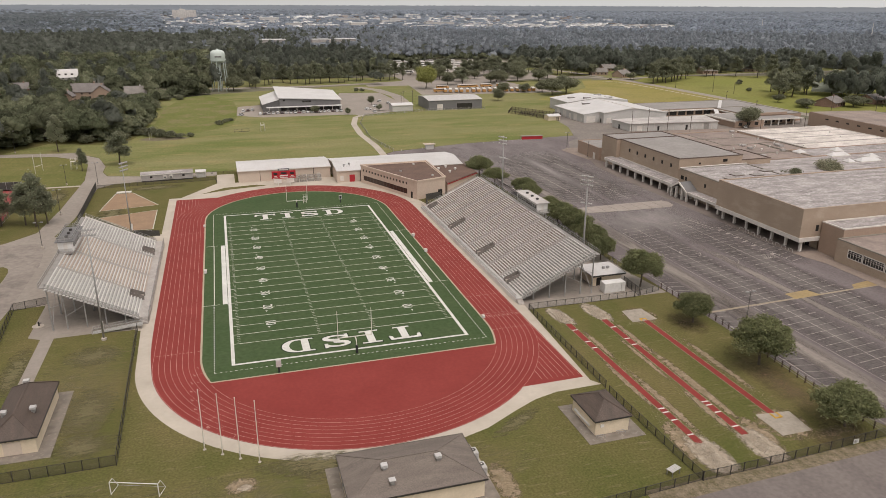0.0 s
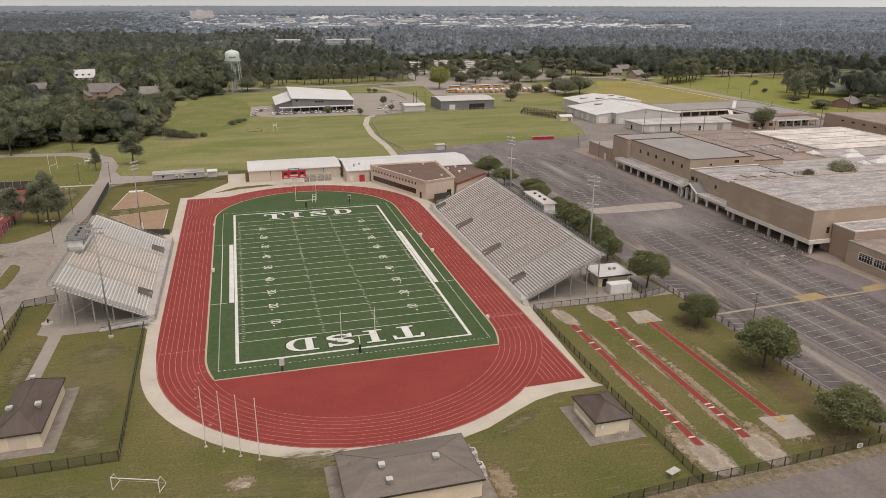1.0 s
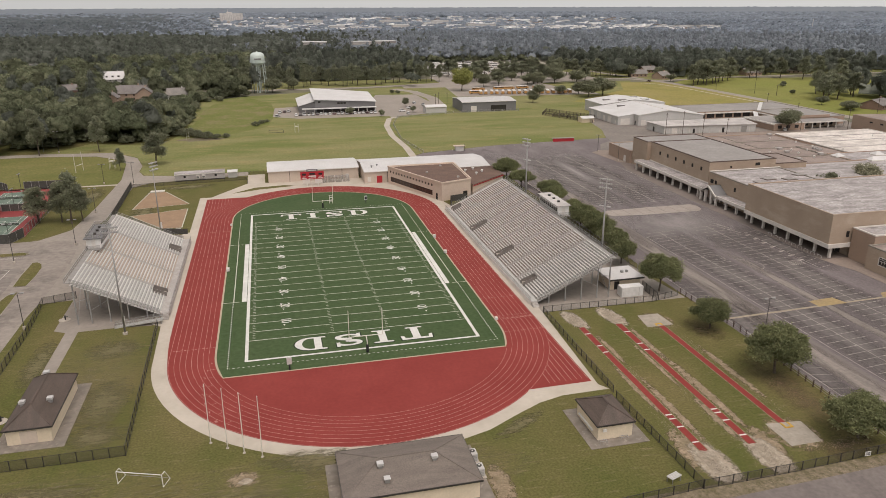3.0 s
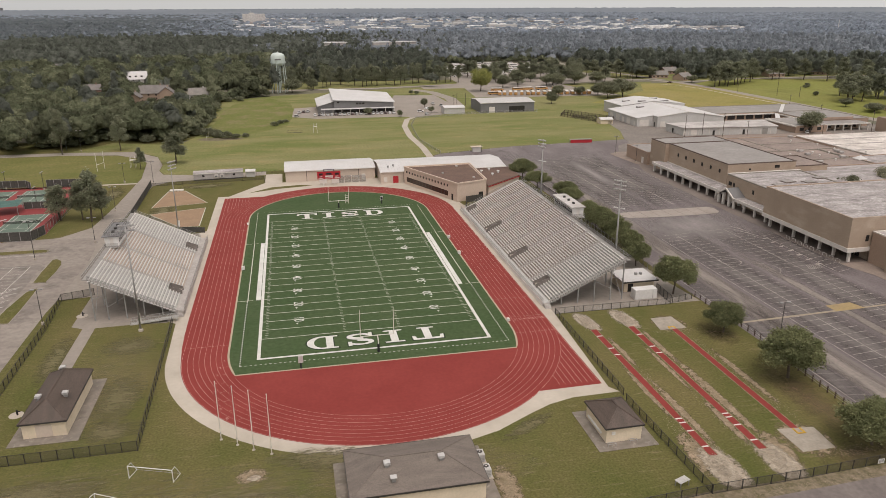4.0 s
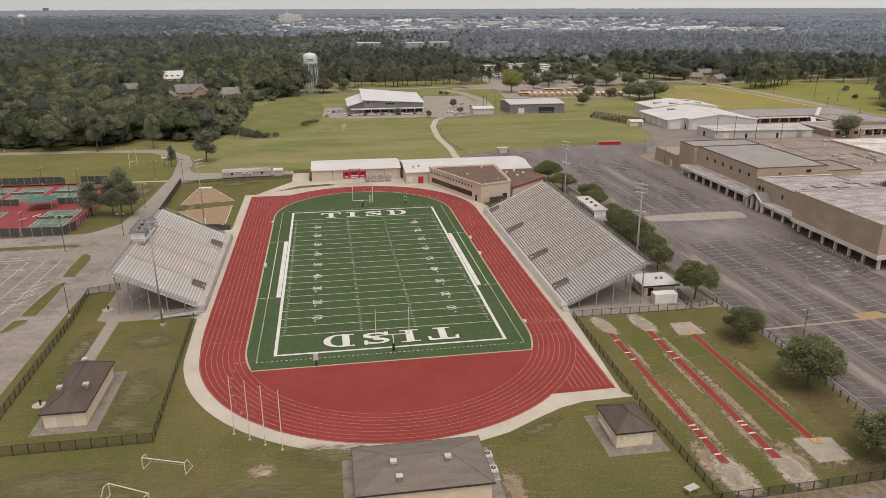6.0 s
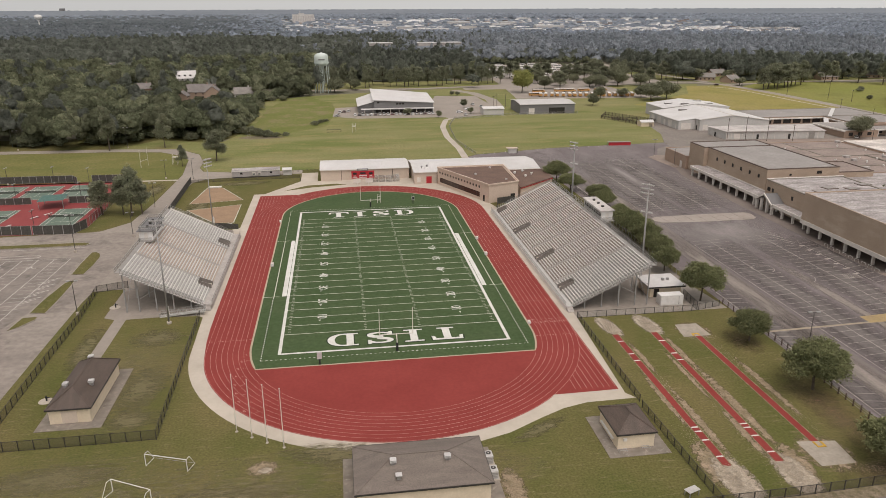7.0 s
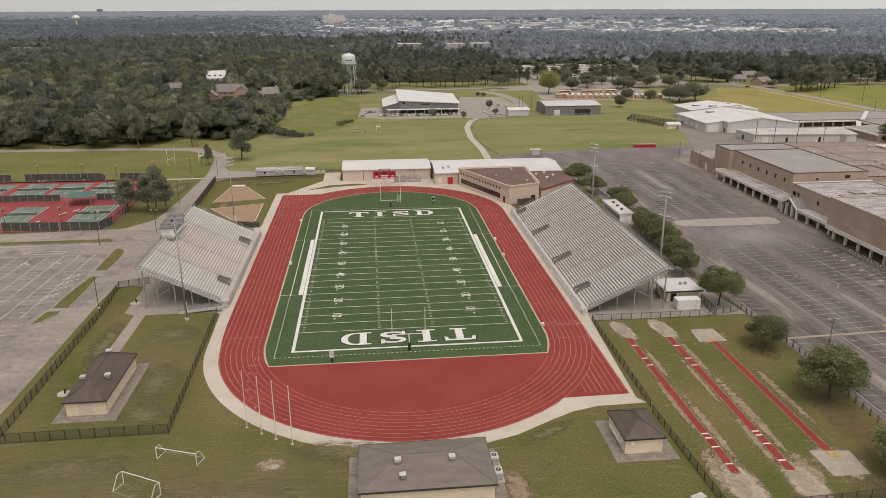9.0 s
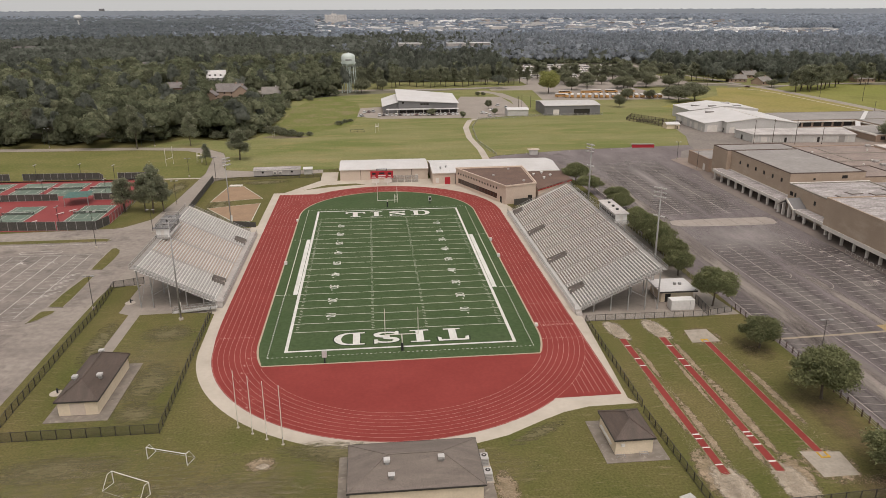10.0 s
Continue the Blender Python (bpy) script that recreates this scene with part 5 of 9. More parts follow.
# ---- buildings ----
def ribs(parent, x0, x1, ya, za, yb, zb, gap=1.2):
    """Standing seams on a roof slope that runs from y = ya to yb."""
    n = int((x1 - x0) / gap)
    for i in range(n + 1):
        x = x0 + (x1 - x0) * i / n
        part("roof_seam", Mesh().beam((x, ya, za + 0.04), (x, yb, zb + 0.04), 0.09, 0.09), RIBROOF, parent)


def metal_shed(name, label, x0, x1, y0, y1, eave, ridge, wall, yr=None, seams=True, roofm=None):
    """A long metal building with the ridge along x."""
    b = thing(name, label, "building")
    yr = yr or (y0 + y1) / 2
    w = Mesh()
    w.add([(x0, y0, 0), (x1, y0, 0), (x1, y1, 0), (x0, y1, 0), (x0, y0, eave), (x1, y0, eave), (x1, y1, eave), (x0, y1, eave), (x0, yr, ridge - 0.05), (x1, yr, ridge - 0.05)],
          [(0, 1, 5, 4), (1, 2, 6, 9, 5), (2, 3, 7, 6), (3, 0, 4, 8, 7)])
    part("wall", w, wall, b)
    for ya, yb in ((y0 - 0.4, yr), (y1 + 0.4, yr)):
        m = Mesh().add([(x0 - 0.3, ya, eave), (x1 + 0.3, ya, eave), (x1 + 0.3, yb, ridge), (x0 - 0.3, yb, ridge), (x0 - 0.3, ya, eave + 0.12), (x1 + 0.3, ya, eave + 0.12), (x1 + 0.3, yb, ridge + 0.12), (x0 - 0.3, yb, ridge + 0.12)],
                       [(0, 1, 2, 3), (7, 6, 5, 4), (0, 4, 5, 1), (1, 5, 6, 2), (2, 6, 7, 3), (3, 7, 4, 0)])
        part("roof", m, roofm or RIBROOF, b)
    if seams:
        ribs(b, x0, x1, y0 - 0.4, eave + 0.12, yr, ridge + 0.12)
    part("gutter", Mesh().box(x0 - 0.3, y0 - 0.55, eave - 0.12, x1 + 0.3, y0 - 0.4, eave + 0.1), TRIM, b)
    return b


barn = metal_shed("field_house", "long cream metal field house with a white ribbed roof", -18.6, 18.4, 103.0, 122.5, 4.6, 5.9, TAN, 112)
for x in (-10, 11.5):
    part("downpipe", Mesh().box(x - 0.08, 102.85, 0, x + 0.08, 103.0, 4.5), DARK_STEEL, barn)
part("side_door", Mesh().box(13.0, 102.93, 0, 14.2, 103, 2.2), TRIM, barn)
barn2 = metal_shed("locker_building", "white-roofed metal locker building with a red door", 19.6, 72.5, 92.4, 117.5, 4.7, 6.2, TAN, 104.5)
part("red_door", Mesh().box(24.6, 92.3, 0, 26.8, 92.4, 2.9), RED_PAINT, barn2, "bright red door")
part("louvre", Mesh().box(20.8, 92.34, 0.6, 22.2, 92.4, 2.6), TRIM, barn2)
for x, y, z in ((23.2, 97, 5.2), (25.6, 98.5, 5.3)):
    part("roof_vent", Mesh().lathe([(0.2, z - 0.3), (0.2, z + 0.7), (0.45, z + 0.75), (0.4, z + 1.2), (0.1, z + 1.3)], x, y, 8), STEEL, barn2)
part("downpipe", Mesh().box(29.0, 92.25, 0, 29.15, 92.4, 4.6), DARK_STEEL, barn2)

fh = thing("weight_room", "beige stucco weight room with a flat brown roof and a slanted front", "building")
pts = [(29.0, 90.8), (43.6, 57.6), (55.8, 61.8), (56.6, 91.5)]
part("wall", Mesh().prism(pts, 0, 6.7), STUCCO, fh)
A, B = Vector((29.0, 90.8, 0)), Vector((43.6, 57.6, 0))
along = (B - A).normalized()
outn = Vector((along.y, -along.x, 0))
parapet = Mesh()
for a, b in zip(pts, pts[1:] + pts[:1]):
    parapet.beam((a[0], a[1], 6.95), (b[0], b[1], 6.95), 0.5, 0.5)
part("parapet", parapet, STUCCO, fh)
part("roof", Mesh().flat([(30.2, 90.2), (44.0, 58.8), (55.2, 62.6), (55.9, 90.8)], 6.95 - 0.2), BROWN_ROOF, fh, "flat brown gravel roof")


def on_front(s0, s1, z0, z1, out, mt, nm, thick=0.08, label=""):
    p, q = A + along * s0 + outn * out, A + along * s1 + outn * out
    m = Mesh().add([p + Vector((0, 0, z0)), q + Vector((0, 0, z0)), q + Vector((0, 0, z1)), p + Vector((0, 0, z1)),
                    p - outn * thick + Vector((0, 0, z0)), q - outn * thick + Vector((0, 0, z0)), q - outn * thick + Vector((0, 0, z1)), p - outn * thick + Vector((0, 0, z1))],
                   [(0, 1, 2, 3), (7, 6, 5, 4), (0, 4, 5, 1), (1, 5, 6, 2), (2, 6, 7, 3), (3, 7, 4, 0)])
    part(nm, m, mt, fh, label)


on_front(2.0, 30.4, 1.2, 3.1, 0.05, mat("brown_glass", (0.06, 0.038, 0.03), (0.045, 0.03, 0.024), 0.3, 2.0, rough=0.2), "window_band", label="long dark brown window band")
for k in range(15):
    on_front(1.6 + 2.0 * k, 2.4 + 2.0 * k, 4.7, 5.5, 0.04, WINDOW, "square_window")
for k in range(13):
    on_front(2.4 + 2.15 * k, 2.5 + 2.15 * k, 1.2, 3.1, 0.09, DARK_STEEL, "mullion")
on_front(32.6, 33.7, 0.1, 2.5, 0.04, WINDOW, "dark_door")
m = Mesh().box(52.6, 60.5, 0.1, 54.2, 61.5, 2.6)
part("side_door", m, WINDOW, fh)
annex = thing("locker_annex", "low brown-roofed annex with a beige wall", "building")
part("wall", Mesh().prism([(56.8, 62.2), (73.4, 77), (73.4, 92.2), (56.8, 92.2)], 0, 4.2), STUCCO, annex)
part("roof", Mesh().prism([(56.7, 61.9), (73.7, 76.8), (73.7, 92.3), (56.7, 92.3)], 4.2, 4.45), BROWN_ROOF, annex, "flat brown gravel roof")
part("red_band", Mesh().beam((56.7, 61.85, 4.0), (73.75, 76.75, 4.0), 0.1, 0.3), RED_PAINT, annex)
for x, y in ((60, 85), (63, 79), (66.5, 83), (64, 88)):
    v = tagged(part("roof_vent", Mesh().lathe([(0.35, 4.4), (0.35, 4.9), (0.6, 4.95), (0.55, 5.3), (0.1, 5.45)], x, y, 8), WHITE_PAINT), "white turbine vent on the annex roof", "roof vent", "annex roof vents")
for x, y in ((50, 87), (42, 76), (52, 66)):
    tagged(part("roof_vent", Mesh().box(x - 0.4, y - 0.4, 6.7, x + 0.4, y + 0.4, 7.3), PALE_ROOF), "small pale vent on the brown roof", "roof vent", "annex roof vents")


def hip_hut(name, label, x0, y0, x1, y1, eave, ridge, roofm, over=0.45, vents=()):
    """A cream block hut with a hipped shingle roof."""
    b = thing(name, label, "hut")
    part("slab", Mesh().box(x0 - 2.0, y0 - 2.2, 0, x1 + 2.2, y1 + 1.8, 0.1), HUT_SLAB, b, "concrete slab round the hut")
    part("wall", Mesh().box(x0, y0, 0.1, x1, y1, eave), CREAM, b)
    X0, Y0, X1, Y1 = x0 - over, y0 - over, x1 + over, y1 + over
    w, l = X1 - X0, Y1 - Y0
    k = min(w, l) / 2
    if l > w:
        r0, r1 = ((X0 + X1) / 2, Y0 + k), ((X0 + X1) / 2, Y1 - k)
    else:
        r0, r1 = (X0 + k, (Y0 + Y1) / 2), (X1 - k, (Y0 + Y1) / 2)
    v = [(X0, Y0, eave), (X1, Y0, eave), (X1, Y1, eave), (X0, Y1, eave), (*r0, ridge), (*r1, ridge)]
    f = [(0, 1, 4), (1, 2, 5, 4), (2, 3, 5), (3, 0, 4, 5)] if l > w else [(0, 1, 5, 4), (1, 2, 5), (2, 3, 4, 5), (3, 0, 4)]
    part("roof", Mesh().add(v, f + [(3, 2, 1, 0)]), roofm, b)
    fa = Mesh()
    for (ax, ay), (bx, by) in (((X0, Y0), (X1, Y0)), ((X1, Y0), (X1, Y1)), ((X1, Y1), (X0, Y1)), ((X0, Y1), (X0, Y0))):
        fa.beam((ax, ay, eave - 0.1), (bx, by, eave - 0.1), 0.06, 0.3)
    part("fascia", fa, DARK_STEEL, b, "dark fascia board")
    cap = Mesh().beam((*r0, ridge + 0.03), (*r1, ridge + 0.03), 0.3, 0.08)
    for a, q in (((X0, Y0), r0), ((X1, Y0), r0 if l > w else r1), ((X1, Y1), r1), ((X0, Y1), r1 if l > w else r0)):
        cap.beam((*a, eave + 0.04), (*q, ridge + 0.03), 0.25, 0.06)
    part("ridge_cap", cap, roofm, b)
    for vx, vy, vz, big in vents:
        p = part("roof_vent", Mesh().box(vx - 0.3, vy - 0.3, vz - 0.3, vx + 0.3, vy + 0.3, vz + 0.3), STEEL, b, "grey louvred roof vent")
        for h in ((0.34, 0.5, 0.66) if big else (0.4,)):
            part("vent_cap", Mesh().prism([(vx - 0.48, vy - 0.48), (vx + 0.48, vy - 0.48), (vx + 0.48, vy + 0.48), (vx - 0.48, vy + 0.48)], vz + h, vz + h + 0.08), LAMP_GREY, p)
    return b


h1 = hip_hut("concession_hut", "cream block hut with a grey-brown hipped roof in the fenced lawn", -62.7, -76.5, -55.8, -58.8, 3.1, 5.6, SHINGLE_BROWN, 0.4, ((-61.3, -70.8, 4.4, True), (-57.0, -70.4, 4.4, True), (-60.2, -60.0, 4.3, True)))
part("roller_door", Mesh().box(-60.6, -76.58, 0.15, -58.0, -76.5, 2.5), TAN, h1)
h2 = hip_hut("concession_hut", "large cream block hut with a grey hipped roof by the track", -10.0, -107.6, 9.7, -96.2, 3.3, 5.4, SHINGLE, 0.4, ((-4.4, -103.4, 4.9, True), (3.8, -103.4, 4.9, True), (-3.8, -106.0, 4.3, False)))
part("wall_pipe", Mesh().tube((-10.15, -104, 0.1), (-10.15, -104, 2.2), 0.06).tube((-10.15, -100.6, 0.1), (-10.15, -100.6, 2.8), 0.06), STEEL, h2)
h3 = hip_hut("ticket_hut", "small cream block hut with a dark hipped roof by the fence", 32.9, -98.3, 39.2, -89.9, 3.0, 4.9, SHINGLE_BROWN, 0.35)
part("wall_pipe", Mesh().box(32.6, -96.6, 0.9, 32.9, -91.0, 1.1), WHITE_PAINT, h3)
part("wall_box", Mesh().box(33.8, -98.5, 1.6, 34.4, -98.3, 2.1), ALU, h3)
for x, y in ((33.6, -99.3), (37.6, -99.0)):
    w = thing("pipe_stand", "small white pipe frame on the hut slab", "pipe stand", x, y, 0.1)
    part("frame_bars", Mesh().tube((-0.7, 0, 0.35), (0.7, 0, 0.35), 0.04).tube((-0.7, 0.5, 0.35), (0.7, 0.5, 0.35), 0.04).tube((-0.7, 0, 0), (-0.7, 0, 0.35), 0.04).tube((0.7, 0, 0), (0.7, 0, 0.35), 0.04).tube((-0.7, 0.5, 0), (-0.7, 0.5, 0.35), 0.04).tube((0.7, 0.5, 0), (0.7, 0.5, 0.35), 0.04), STEEL, w)
for y in (-98.3, -102.2):
    ac = thing("air_conditioner", "white outdoor air conditioner beside the hut", "air conditioner", 11.2, y, 0.0, 0, "hut air conditioners")
    part("pad", Mesh().box(-0.9, -1.2, 0, 0.9, 1.2, 0.12), CONCRETE, ac)
    part("case", Mesh().box(-0.62, -0.85, 0.12, 0.62, 0.85, 1.5), LAMP_GREY, ac)
    part("fan_grille", Mesh().lathe([(0.42, 1.5), (0.42, 1.54), (0.36, 1.55)], 0, 0.2, 14), DARK_STEEL, ac, "round dark fan grille")
    part("fan_hub", Mesh().lathe([(0.12, 1.55), (0.12, 1.59)], 0, 0.2, 8), ALU, ac)
    for k in range(4):
        part("louvre", Mesh().box(-0.5, -0.88, 0.3 + 0.27 * k, 0.5, -0.85, 0.42 + 0.27 * k), STEEL, ac)

for x, y in ((-66.2, -23.8), (-66.5, -67.9)):
    hy = thing("hydrant", "black standpipe on a round concrete pad in the lawn", "hydrant", x, y, 0, 0, "lawn hydrants")
    part("pad", Mesh().lathe([(1.25, 0.0), (1.25, 0.09), (1.2, 0.1), (0.02, 0.1)], 0, 0, 20), CONCRETE, hy, "round concrete pad")
    part("pipe", Mesh().tube((0.2, 0, 0.1), (0.2, 0, 1.1), 0.17, n=8).tube((0.2, 0, 0.75), (0.75, 0, 0.75), 0.1), BLACK, hy)
sh = thing("storage_shed", "small cream shed with a white flat roof behind the stand", "shed")
part("wall", Mesh().box(65.0, -37.4, 0, 73.2, -30.4, 2.9), CREAM, sh)
part("roof", Mesh().box(64.2, -38.4, 2.9, 73.8, -29.8, 3.2), RIBROOF, sh, "white flat roof")
part("fascia", Mesh().box(64.15, -38.45, 2.75, 73.85, -38.4, 3.15), DARK_STEEL, sh)
part("doorway", Mesh().box(66.0, -37.46, 0.05, 67.4, -37.4, 2.2), WINDOW, sh)
for x in (69.6, 70.9):
    part("roof_vent", Mesh().box(x - 0.3, -34.5, 3.2, x + 0.3, -33.9, 3.8), STEEL, sh)
ct = thing("storage_container", "white steel storage container on the concrete", "container")
part("body", Mesh().box(65.4, -42.9, 0.1, 71.2, -40.4, 2.6), WHITE_PAINT, ct)
for i in range(18):
    part("corrugation", Mesh().box(65.5 + i * 0.32, -42.96, 0.25, 65.62 + i * 0.32, -42.9, 2.45), WHITE_PAINT, ct)
part("lock_bar", Mesh().box(70.0, -43.02, 0.3, 70.06, -42.9, 2.4), STEEL, ct)

for x, y, lean in ((-30.0, -83.5, 0), (-27.2, -85.7, 0), (-24.5, -87.7, 0), (-21.6, -89.5, 0)):
    f = thing("flag_pole", "tall off-white flag pole at the track's edge", "flag pole", x, y, 0, 0, "four flag poles")
    part("collar", Mesh().lathe([(0.3, 0), (0.25, 0.1), (0.11, 0.18), (0.09, 0.7)], 0, 0, 10), CONCRETE, f)
    part("pole", Mesh().tube((0, 0, 0.2), (0, 0, 11.0), 0.085, 0.05, 8), POST_WHITE, f)
    part("ball", Mesh().lathe([(0.02, 11.0), (0.09, 11.06), (0.09, 11.14), (0.02, 11.2)], 0, 0, 8), ALU, f)
    part("cleat", Mesh().box(-0.05, -0.16, 1.2, 0.05, -0.08, 1.5), STEEL, f)


def soccer_goal(x, y, turn, net=True):
    g = thing("soccer_goal", "white tubular soccer goal standing on the lawn", "soccer goal", x, y, 0, turn, "soccer goals")
    W, Ht, D = 3.65, 2.2, 2.2
    for s in (-W, W):
        part("post", Mesh().tube((s, 0, 0), (s, 0, Ht), 0.07), WHITE_PAINT, g)
        part("side_frame", Mesh().tube((s, 0, Ht), (s, 0.9, Ht), 0.05).tube((s, 0.9, Ht), (s, D, 0.05), 0.05).tube((s, D, 0.05), (s, 0, 0.05), 0.05), WHITE_PAINT, g)
    part("crossbar", Mesh().tube((-W, 0, Ht), (W, 0, Ht), 0.07), WHITE_PAINT, g)
    part("ground_bar", Mesh().tube((-W, D, 0.05), (W, D, 0.05), 0.03), STEEL, g)
    return g


soccer_goal(-39.7, -92.6, -20)
soccer_goal(-43.35, -98.95, 152)

# ---- school ----


def block(parent, x0, y0, x1, y1, z0, z1, wall, roofm, lip=0.5, name="block", cap=None):
    """A flat-roofed wing: walls, a parapet and a roof deck set below its rim."""
    part("wall", Mesh().box(x0, y0, z0, x1, y1, z1), wall, parent)
    part("roof", Mesh().box(x0 + lip, y0 + lip, z1 - 0.02, x1 - lip, y1 - lip, z1 + 0.06), roofm, parent)
    m = Mesh()
    m.box(x0 - 0.05, y0 - 0.05, z1, x0 + lip, y1 + 0.05, z1 + 0.35).box(x1 - lip, y0 - 0.05, z1, x1 + 0.05, y1 + 0.05, z1 + 0.35)
    m.box(x0 + lip, y0 - 0.05, z1, x1 - lip, y0 + lip, z1 + 0.35).box(x0 + lip, y1 - lip, z1, x1 - lip, y1 + 0.05, z1 + 0.35)
    part("parapet", m, cap or wall, parent)


PATCHED_ROOF = mat("patched_white_roof", (0.62, 0.565, 0.52), (0.34, 0.3, 0.27), 0.12, 1.2, grain=0.22, rough=0.9, stretch=(0.9, 1.2, 1), spread=(0.42, 0.7), c=(0.22, 0.19, 0.17), cscale=0.3, cut=(0.6, 0.75))
DARK_COPING = mat("dark_brown_coping", (0.13, 0.092, 0.076), (0.1, 0.072, 0.06), 0.4, 2.0, grain=0.1)
school = thing("school_building", "sprawling tan brick school with flat roofs and a white colonnade", "school")
# auditorium over the colonnade
block(school, 135.0, -31.0, 232, 7.0, 4.4, 12.9, BRICK, STAINED_ROOF, 0.45)
part("inner_wall", Mesh().box(143, -30.0, 0.1, 230, 7.0, 4.4), BRICK, school)
part("fascia", Mesh().box(134.7, -31.4, 3.3, 135.1, 7.0, 4.5).box(135.1, -31.4, 3.3, 143.5, -31.0, 4.5), TRIM, school, "white band over the colonnade")
part("soffit", Mesh().box(135.1, -31.0, 4.2, 143, 7.0, 4.38), TRIM, school)
for k in range(7):
    part("column", Mesh().box(136.3, -30.2 + 5.85 * k - 0.35, 0.1, 137.0, -30.2 + 5.85 * k + 0.35, 3.4), TRIM, school)
for k in range(4):
    d = part("door", Mesh().box(142.9, -27 + 2.0 * k, 0.12, 143.02, -25.4 + 2.0 * k, 3.0), WINDOW, school)
# entrance wing
block(school, 142.0, 7.0, 172, 39.0, 0.1, 9.6, BRICK, STAINED_ROOF, 0.45, cap=COPING)
part("coping", Mesh().box(142.0, 38.5, 9.95, 172, 39.1, 10.15), TRIM, school, "white roof edge")
for y in (22.5, 34.0, 36.0, 38.0 - 1.2):
    part("window", Mesh().box(141.9, y, 6.0, 142.0, y + 1.0, 7.4), WINDOW, school)
# gymnasium
block(school, 145.0, 44.0, 174, 88.0, 0.1, 12.0, BRICK, GREY_ROOF, 0.3, cap=DARK_COPING)
block(school, 143.2, 88.0, 174, 101.0, 0.1, 12.0, BRICK, GREY_ROOF, 0.3, cap=DARK_COPING)
block(school, 145.2, 39.0, 172, 44.0, 0.1, 8.0, BRICK, GREY_ROOF, 0.35)
block(school, 174.0, 51.5, 194.5, 70.0, 0.1, 8.1, BRICK, BROWN_GREY_ROOF, 0.3, cap=DARK_COPING)
for k in range(6):
    part("window", Mesh().box(144.9, 48.5 + 6.2 * k, 8.0, 145.0, 49.6 + 6.2 * k, 9.4), WINDOW, school)
part("window", Mesh().box(165, 43.9, 9.9, 167, 44.0, 11.0), WINDOW, school)
part("vent", Mesh().box(154, 43.9, 9.5, 154.8, 44.0, 10.2), WINDOW, school)
block(school, 142.0, 101.0, 176, 122.0, 0.1, 5.6, BRICK_PINK, GREY_ROOF, 0.35)
part("service_door", Mesh().box(141.92, 104.5, 0.1, 142.0, 106.5, 3.0), TRIM, school)
# colonnade along the gymnasium
part("canopy_roof", Mesh().box(138.8, 36.0, 3.7, 145.0, 90.0, 4.05), STAINED_ROOF, school, "stained flat canopy roof")
part("canopy_fascia", Mesh().box(138.5, 36.0, 3.1, 138.8, 90.0, 4.15).box(138.8, 90.0, 3.1, 145.0, 90.3, 4.15), TRIM, school, "white canopy edge")
part("canopy_kerb", Mesh().box(144.7, 36.0, 4.05, 145.0, 88.0, 4.4), TRIM, school)
part("canopy_roof", Mesh().box(137.8, 7.0, 3.4, 142.0, 27.5, 3.75), STAINED_ROOF, school, "stained flat canopy roof")
part("canopy_fascia", Mesh().box(137.5, 7.0, 2.8, 137.8, 27.5, 3.85), TRIM, school, "white canopy edge")
for y in [88.5 - 6.0 * k for k in range(9)]:
    part("column", Mesh().box(138.7, y - 0.3, 0.1, 139.45, y + 0.3, 3.2), TRIM, school)
for y in (9.5, 15.5, 21.5):
    part("column", Mesh().box(137.8, y - 0.3, 0.1, 138.5, y + 0.3, 2.9), TRIM, school)
# gabled porch
gx0, gx1, gy0, gy1, gym = 137.2, 149.5, 26.6, 37.0, 31.8
for a, b in ((gy0, gym), (gy1, gym)):
    part("porch_roof", Mesh().add([(gx0, a, 3.3), (gx1, a, 3.3), (gx1, b, 6.2), (gx0, b, 6.2), (gx0, a, 3.6), (gx1, a, 3.6), (gx1, b, 6.5), (gx0, b, 6.5)],
                                  [(0, 1, 2, 3), (7, 6, 5, 4), (0, 4, 5, 1), (1, 5, 6, 2), (2, 6, 7, 3), (3, 7, 4, 0)]), GREY_METAL, school, "dark metal porch roof")
    part("porch_edge", Mesh().beam((gx0 - 0.1, a, 3.4), (gx0 - 0.1, b, 6.3), 0.4, 0.6), TRIM, school, "white gable edge")
for y in (gy0 + 0.5, gy0 + 3.4, gy1 - 3.4, gy1 - 0.5):
    part("column", Mesh().box(137.3, y - 0.35, 0.1, 138.2, y + 0.35, 3.3 + (1.2 if abs(y - gym) < 3 else 0)), TRIM, school)
    part("column", Mesh().box(141.3, y - 0.35, 0.1, 142.0, y + 0.35, 3.3), TRIM, school)
# south wings
block(school, 142.0, -39.5, 232, -31.45, 0.1, 8.9, BRICK_PINK, STAINED_ROOF, 0.4, cap=TRIM)
block(school, 140.2, -62.0, 232, -39.5, 0.1, 6.4, BRICK, BROWN_GREY_ROOF, 0.4, cap=COPING)
for ya, yb in ((-48.6, -43.8), (-55.7, -48.9), (-61.4, -56.0)):
    w = part("window", Mesh().box(140.12, ya, 2.4, 140.2, yb, 4.7), WINDOW, school, "large gridded window")
    n = int((yb - ya) / 0.85)
    for j in range(n + 1):
        yy = ya + (yb - ya - 0.1) * j / n
        part("mullion", Mesh().box(140.06, yy, 2.4, 140.12, yy + (0.22 if j in (0, n) else 0.08), 4.7), TRIM, w)
    for z, th in ((2.3, 0.2), (3.6, 0.07), (4.15, 0.07), (4.6, 0.2)):
        part("mullion", Mesh().box(140.05, ya, z, 140.12, yb, z + th), TRIM, w)
part("window", Mesh().box(140.4, -31.06, 6.2, 141.4, -31.0, 8.0), WINDOW, school)
